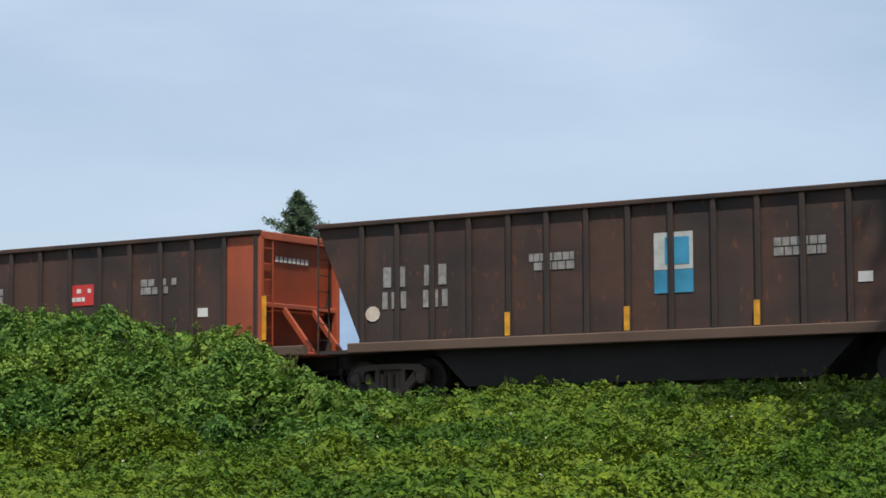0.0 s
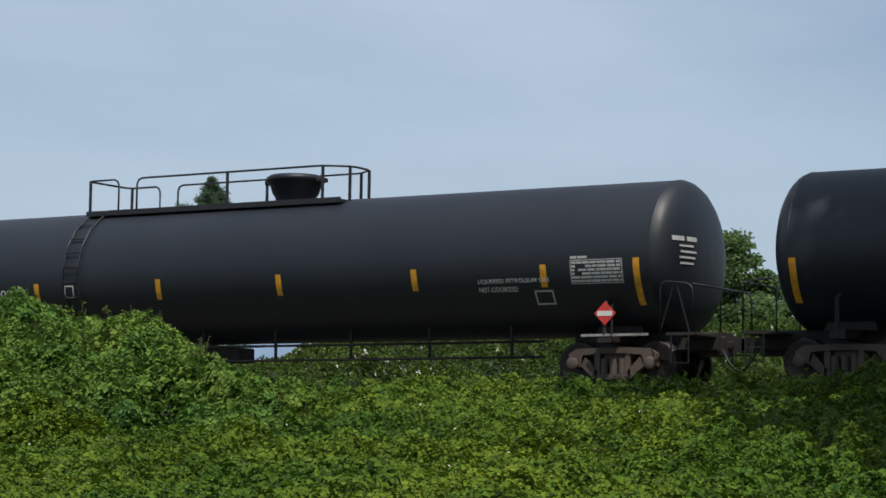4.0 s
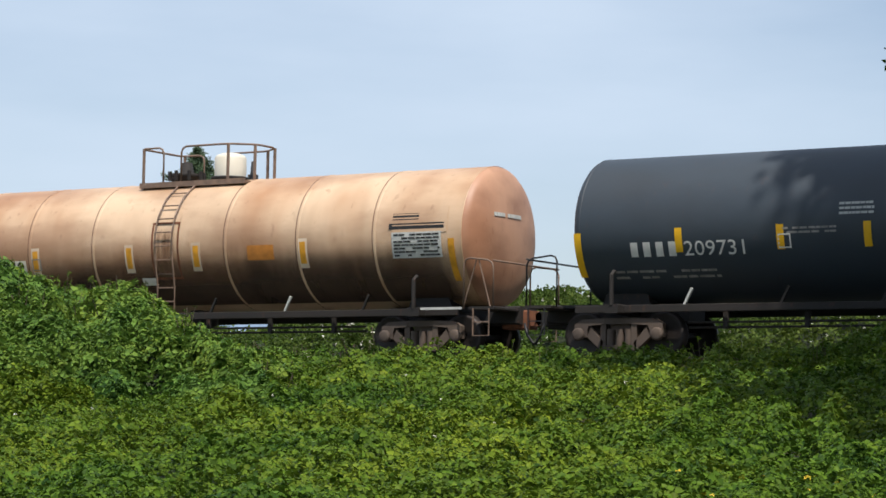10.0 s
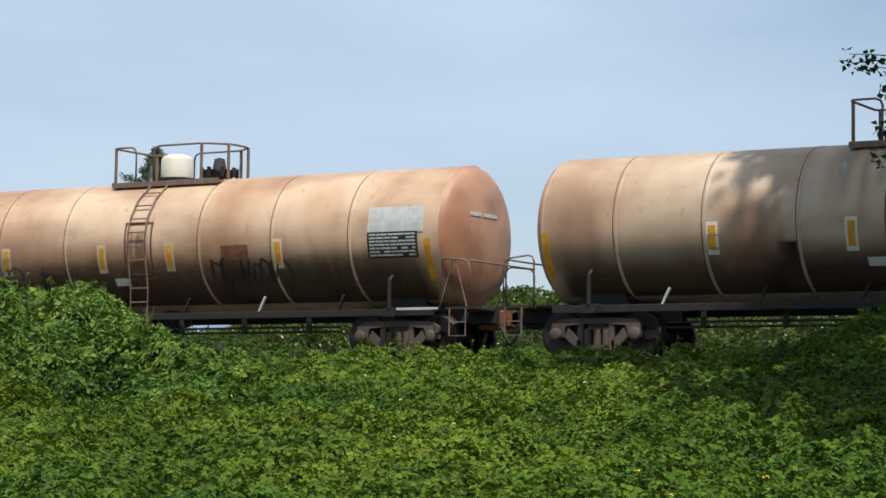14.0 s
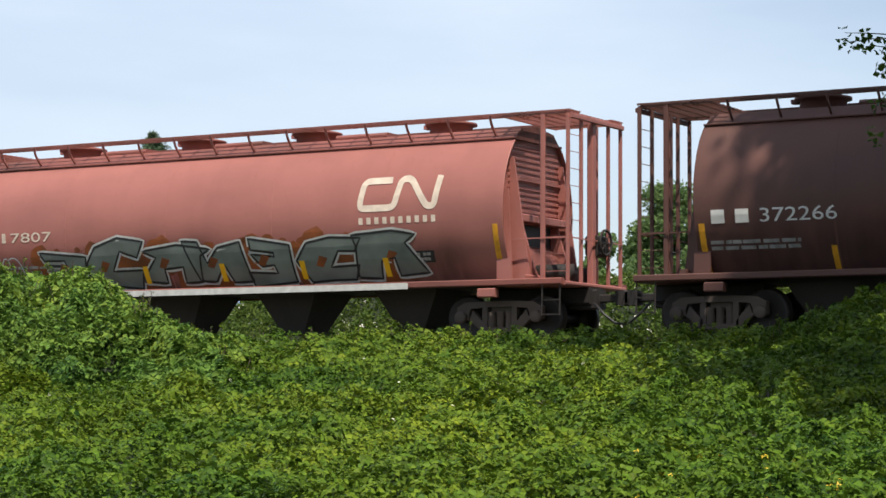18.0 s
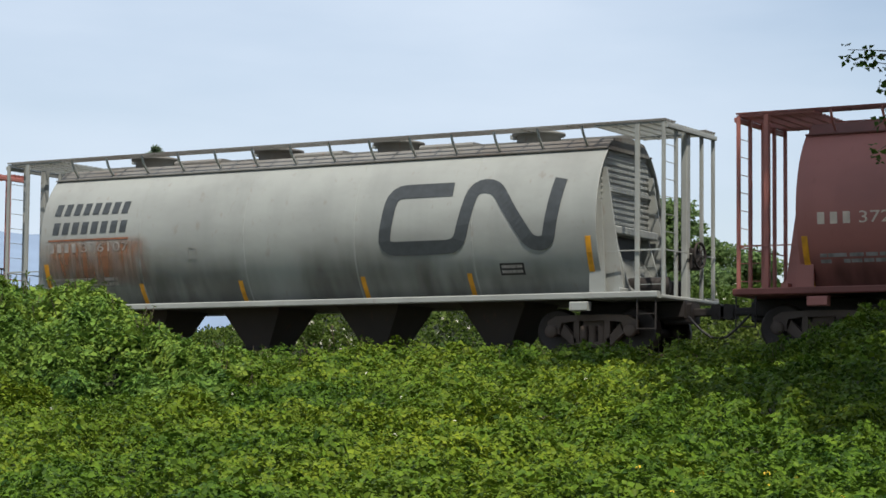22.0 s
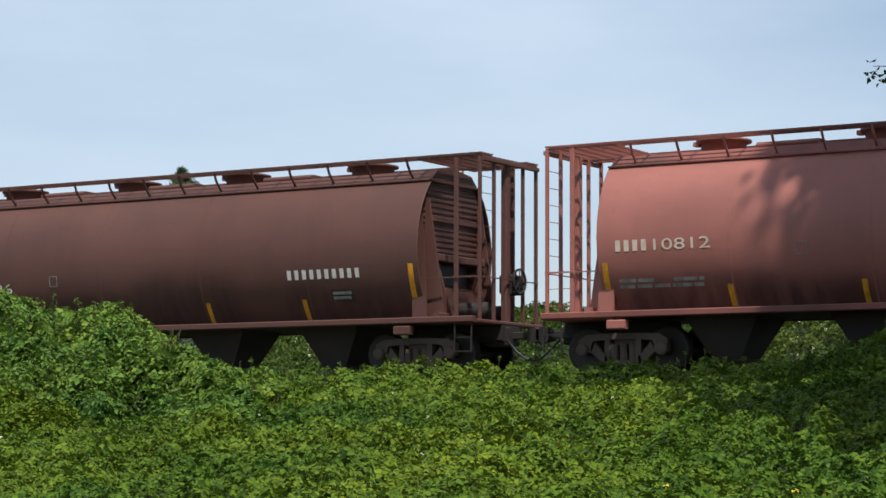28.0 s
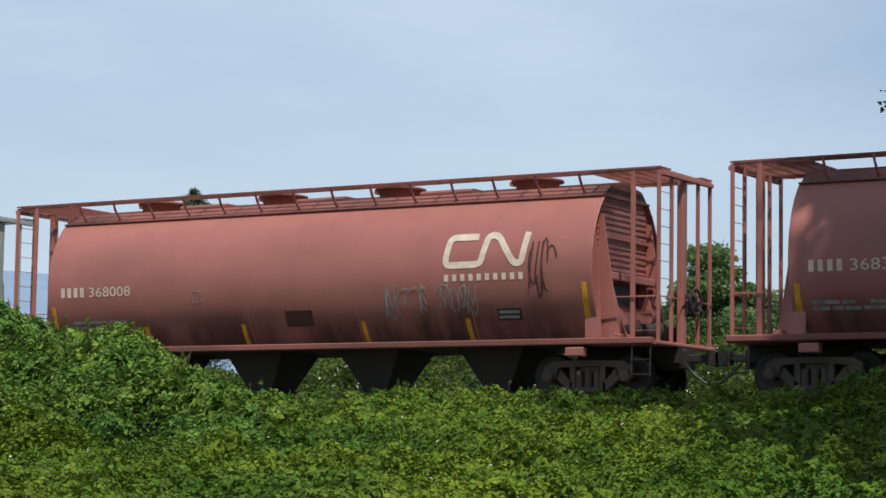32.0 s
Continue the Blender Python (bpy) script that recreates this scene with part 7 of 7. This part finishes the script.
        # red-brown film over the lower side, fading out upwards
        if mat is COPPER:
            for k, (x0, x1) in enumerate(((0.93, 8.5), (6.0, 16.1))):
                part("lower_film", patch(Form(), x0, x1, 1.25, 2.9, side, lift=0.002 + 0.0006 * k, n=18), COPPERWASH, c)
        if mat in (TAN, TANWARM):
            for k in range(14):
                x, w, low = rng.uniform(6.6, 10.4), rng.uniform(0.08, 0.40), rng.uniform(1.9, 3.2)
                pale = k % 3 == 1
                part("pale_run" if pale else "rust_run", patch(Form(), x - w, x + w, low, 4.06, side, lift=0.003 + 0.0003 * k, n=18), PALEWASH if pale else RUNOFF, c)
            for k, (x0, x1, z0, z1) in enumerate(((0.75, 2.4, 1.5, 3.6), (1.2, 6.3, 1.2, 2.5), (5.9, 12.2, 1.2, 2.4), (4.5, 6.3, 1.6, 3.4), (11.6, 15.9, 1.2, 2.5))):
                part("rust_wash", patch(Form(), x0, x1, z0 + rng.uniform(0, 0.1), z1 + rng.uniform(-0.1, 0.2), side, lift=0.0022 + 0.0002 * k, n=18), TANWASH, c)
        if i == 3:
            part("pale_patch", patch(Form(), 2.15, 2.6, 1.45, 1.72, side), PANEL, c)
            part("pale_patch", patch(Form(), 14.65, 15.05, 1.42, 1.7, side), PANEL, c)
        if i == 5:
            part("sprayed_tag", scrawl(Form(), 3.4, 5.8, 1.45, 2.1, side, random.Random(5), 0.05, 6), SPRAYDARK, c)
            part("sprayed_tag", scrawl(Form(), 10.4, 12.4, 1.6, 2.15, side, random.Random(6), 0.07, 5), INK, c)
            part("stencil_box", outline(Form(), 1.0, 1.3, 2.5, 2.76, 0.05, side), WHITE, c)
    f = Form()
    if dark:
        for k in range(9):
            if k != 4:
                head_bar(f, 16.61, 1.50, 2.60, 0.42, -1.02 + 0.075 * k, -1.02 + 0.075 * k + 0.055, 2.98, 3.06)
        for r in range(2):
            head_bar(f, 16.61, 1.50, 2.60, 0.42, -0.95, -0.52 + 0.06 * r, 2.86 - 0.11 * r, 2.90 - 0.11 * r)
    else:
        for k in range(11):
            if k != 4:
                head_bar(f, 16.61, 1.50, 2.60, 0.42, -0.73 + 0.096 * k, -0.73 + 0.096 * k + 0.078, 2.98, 3.06)
    tagged(part("head_print", f, PANEL, c), kind="stuff")
    part("sill_stencil", Form().box(15.2, 16.2, -1.432, -1.424, 0.985, 1.035), PANEL, c)
    couple(c, a, 16.93)

# twenty-one cylindrical grain hoppers
PLAN = (
    (RED, "372367", {}, "faded red cylindrical grain hopper with a cream emblem"),
    (RED, "368384", dict(marks=4, logo=(12.18, 14.25, 2.68, 3.42), web=(12.19, 14.15, 2.42, 2.56)), "faded red cylindrical grain hopper with dark primer patches"),
    (RED, "7807", dict(marks=4, tape=()), "faded red cylindrical grain hopper with a silver graffiti piece"),
    (BROWN, "372266", dict(num=(1.6, 4.25, 2.14, 2.40), logo=None, web=(12.05, 13.96, 2.2, 2.38), marks=2, mark_mat=WHITE, fat=False), "rusty brown cylindrical grain hopper with white stencilled number"),
    (RED, "369428", {}, "faded red cylindrical grain hopper with a dark hatch patch"),
    (RED, "368160", dict(marks=4, logo=(12.3, 14.42, 2.66, 3.42), web=(12.32, 14.3, 2.40, 2.54)), "faded red cylindrical grain hopper, clean side"),
    (RED, "10258", dict(marks=4, fat=False), "faded red cylindrical grain hopper with a dark repainted corner"),
    (GREY, "376107", dict(num=(1.6, 3.9, 2.40, 2.60), marks=4, mark_mat=FADED, logo=(10.45, 14.85, 2.06, 3.58), web=None, logo_mat=DUSK, tape_mat=AMBER, fat=False), "pale grey cylindrical grain hopper with a large dark emblem"),
    (RED, "372271", dict(fat=False), "faded red cylindrical grain hopper with a black taped hatch"),
    (RED, "371618", {}, "faded red cylindrical grain hopper with amber strips"),
    (RED, "10236", dict(marks=4, fat=False), "faded red cylindrical grain hopper with pale scrawled tags"),
    (CHALK, "", dict(logo=None, web=None, marks=0, fat=False, tape_mat=AMBER), "chalky white cylindrical grain hopper with a half-erased red emblem"),
    (GREY, "10232", dict(num=(1.9, 3.84, 2.43, 2.63), marks=4, mark_mat=DUSK, logo_mat=DUSK, fat=False), "weathered grey cylindrical grain hopper with dark lettering"),
    (RED, "369100", {}, "faded red cylindrical grain hopper with a cream emblem"),
    (BROWN, "372236", dict(num=(1.65, 4.4, 2.04, 2.27), logo=None, web=(12.18, 14.12, 2.08, 2.28), marks=2, mark_mat=WHITE, fat=False), "rusty brown cylindrical grain hopper with white web line"),
    (RED, "10812", dict(marks=4), "faded red cylindrical grain hopper with a small dark hatch"),
    (RED, "372315", dict(fat=False), "faded red cylindrical grain hopper with plain clean side"),
    (RED, "10177", dict(marks=4, num=(1.8, 3.7, 2.42, 2.65), logo=(12.25, 14.32, 2.74, 3.48), web=(12.26, 14.22, 2.48, 2.62), tape=(4.02, 6.6, 9.2, 12.95), tape_mat=YELLOW, fat=False), "faded red cylindrical grain hopper washed with cream runs"),
    (GREY, "366311", dict(num=(1.85, 3.85, 2.44, 2.63), marks=4, mark_mat=DUSK, logo_mat=DUSK, logo=(11.9, 13.95, 2.80, 3.50), web=(11.95, 13.8, 2.52, 2.67), fat=False), "weathered grey cylindrical grain hopper with a white graffiti piece"),
    (RED, "368008", dict(marks=4), "faded red cylindrical grain hopper with sprayed tags beside the emblem"),
    (RED, "368300", dict(marks=4), "faded red cylindrical grain hopper with a cream emblem"))
for i, (mat, digits, kw, words) in enumerate(PLAN):
    c = hopper_body(mat, words)
    grain(c, digits or "1", seed=i, **kw) if digits else grain(c, "-", num=(1.9, 2.1, 2.4, 2.42), seed=i, **kw)
    rng = random.Random(200 + i)
    for k in range(0 if mat is CHALK else 4):
        x = 0.95 + 3.4 * k + rng.uniform(-0.1, 0.5)
        part("road_grime", patch(Form(), x, min(15.5, x + rng.uniform(3.2, 5.2)), 1.21, rng.uniform(1.95, 2.75), hop_side, lift=0.0016 + 0.0003 * k, n=12), GREYGRIME if mat is GREY else GRIME, c)
    if i == 1:
        part("primer_patch", patch(Form(), 9.04, 10.15, 1.36, 2.22, hop_side, n=8), PATCH, c)
    if i == 2:
        burner(c, 3.2, 13.4, 1.24, 2.26, hop_side, random.Random(70), 7, SPRAYSILVER, INK, SPRAYRUST, SPRAYRUST, line=0.05, halo=PANEL)
        part("sprayed_band", patch(Form(), 3.3, 13.3, 1.045, 1.175, lambda z: 1.502), PANEL, c)
        part("sprayed_tag", scrawl(Form(), 1.55, 2.75, 1.3, 2.0, hop_side, random.Random(8), 0.04, 4), SPRAYPALE, c)
        for k in range(5):
            part("reflective_strip", patch(Form(), 4.2 + 2.1 * k, 4.33 + 2.1 * k, 1.34, 1.72, hop_side, lift=0.028), YELLOW, c)
    if i == 6:
        part("primer_patch", patch(Form(), 9.30, 11.87, 1.95, 2.29, hop_side), PATCH, c)
        part("primer_patch", patch(Form(), 10.25, 11.14, 1.22, 1.95, hop_side), PATCH, c)
    if i == 7:
        for k, z in enumerate((3.25, 2.82)):
            word_bars(c, DUSK, 1.65, 3.85, z, z + 0.27, 8, hop_side, lean=0.15, gap=0.35)
        part("red_line", patch(Form(), 1.6, 3.9, 2.66, 2.70, hop_side), RUSTY, c)
        part("rust_stain", patch(Form(), 1.2, 4.6, 1.60, 2.78, hop_side, lift=0.004, n=14), RUSTWASH, c)
    if i == 8:
        part("taped_hatch", patch(Form(), 7.25, 7.95, 1.22, 2.05, hop_side, n=8), INK, c)
        part("green_disc", Form().add([(5.7 + 0.2 * math.cos(k * 0.6283), -hop_side(1.68) - 0.03, 1.68 + 0.2 * math.sin(k * 0.6283)) for k in range(10)], [tuple(range(10))]), plain("green spray paint", (0.02, 0.16, 0.08), 0.6), c)
    if i == 10:
        part("sprayed_tag", scrawl(Form(), 1.5, 4.1, 1.80, 2.28, hop_side, random.Random(15), 0.075, 6), FADED, c)
        part("sprayed_tag", scrawl(Form(), 10.72, 12.77, 1.43, 2.1, hop_side, random.Random(16), 0.035, 5), FADED, c)
    if i == 11:
        f = ribbon(Form(), rounded([(10.72, 2.5), (10.70, 2.22), (12.6, 2.22), (12.78, 2.4), (12.85, 3.2)], 0.2), 0.2, hop_side)
        part("worn_emblem", f, PATCH, c)
        part("worn_emblem", ribbon(Form(), rounded([(13.55, 2.85), (14.1, 2.35), (14.5, 2.28), (14.8, 2.5)], 0.25), 0.2, hop_side), PATCH, c)
        part("stencil_box", outline(Form(), 8.0, 8.75, 1.47, 1.86, 0.06, hop_side), SMUDGE, c)
        for x0, x1, z in ((1.75, 3.6, 1.80), (1.9, 3.55, 2.12), (1.65, 3.1, 2.52), (1.7, 2.4, 2.78), (2.9, 3.6, 2.62)):
            part("worn_mark", patch(Form(), x0, x1, z, z + 0.05, hop_side, lift=0.004), SMUDGE, c)
        for x, z0, z1 in ((2.2, 2.48, 2.86), (3.45, 2.50, 2.92), (2.55, 1.82, 2.14), (5.0, 1.9, 2.8), (6.3, 1.6, 2.6), (7.4, 1.8, 2.5)):
            part("worn_mark", patch(Form(), x, x + 0.07, z0, z1, hop_side, lift=0.004), SMUDGE, c)
        part("data_panel", patch(Form(), 13.48, 14.15, 1.78, 2.03, hop_side), DUSK, c)
    if i in (12, 18):
        z = 3.17 if i == 12 else 3.20
        for k in range(2):
            word_bars(c, DUSK, 1.95 - 0.08 * k, 3.75 - 0.08 * k, z - 0.39 * k, z - 0.39 * k + 0.23, 8, hop_side, lean=0.15, gap=0.25)
    if i == 17:
        rng = random.Random(17)
        for k in range(30):
            x = rng.choice((1.5, 1.7, 2.1, 2.5, 2.9, 3.1, 3.9, 4.1, 4.6, 4.9, 5.3, 6.9)) + rng.uniform(-0.15, 0.15)
            part("cream_run", patch(Form(), x, x + rng.uniform(0.08, 0.42), rng.uniform(1.25, 2.5), 4.08, hop_side, lift=0.0052 + 0.00014 * k, n=20), CREAMWASH, c)
        for a, b, z1 in ((2.9, 7.9, 2.40), (8.9, 13.7, 2.12)):
            part("primer_patch", patch(Form(), a, b, 1.30, z1, hop_side, lift=0.0045, n=8), PRIMERWASH, c)
    if i == 18:
        burner(c, 1.9, 6.7, 1.50, 2.34, hop_side, random.Random(71), 5, SPRAYPALE, INK, SPRAYGOLD, INK, 0.03)
        part("sprayed_band", patch(Form(), 2.0, 7.6, 1.045, 1.175, lambda z: 1.502), CREAM, c)
        part("sprayed_band", flat_shape(Form(), [(1.95, 1.22), (2.3, 1.62), (6.3, 1.66), (7.5, 1.22)], hop_side, 0.009), SPRAYTAN, c)
        for k in range(5):
            x = 2.5 + 0.95 * k
            part("sprayed_shadow", flat_shape(Form(), [(x, 1.62), (x + 0.16, 1.72), (x + 0.42, 1.40), (x + 0.34, 1.28)], hop_side, 0.014), INK, c)
        rng = random.Random(33)
        for k in range(26):
            x, w = rng.uniform(11.2, 14.9), rng.uniform(0.10, 0.34)
            part("rust_run", patch(Form(), x - w, x + w, rng.uniform(2.5, 3.6), 4.08, hop_side, lift=0.003 + 0.0003 * k, n=16), RUNSTAIN, c)
        part("stencil_box", outline(Form(), 8.2, 9.0, 1.75, 2.18, 0.04, hop_side), FADED, c)
    if i == 19:
        part("sprayed_tag", scrawl(Form(), 10.62, 11.76, 1.65, 2.4, hop_side, random.Random(25), 0.05, 5), FADED, c)
        part("sprayed_tag", scrawl(Form(), 11.95, 12.85, 1.75, 2.37, hop_side, random.Random(26), 0.035, 4), FADED, c)
        part("sprayed_tag", scrawl(Form(), 14.12, 14.68, 2.11, 3.18, hop_side, random.Random(27), 0.06, 5), PATCH, c)
    couple(c, 321.43 + 18.38 * i, HOP_L)



def motions():
    """The whole train rolls past toward -x at an almost even pace."""
    way = [(0, 0.01), (1, 21.62), (2, 43.60), (3, 65.17), (6, 130.35), (7, 152.38), (8, 174.88), (9, 196.93), (10, 218.62), (11, 240.66), (12, 263.11), (13, 285.21), (16, 351.63), (17, 374.08), (18, 395.48), (19, 418.53), (20, 440.83), (21, 462.24), (22, 485.34), (23, 507.59), (24, 529.87), (25, 551.36), (28, 618.74), (29, 641.03), (30, 663.18), (31, 685.06), (32, 706.82)]
    for c, mid in TRAIN:
        walk(c, [(t, pose(mid - s, TRACK, 0)) for t, s in way])


motions()
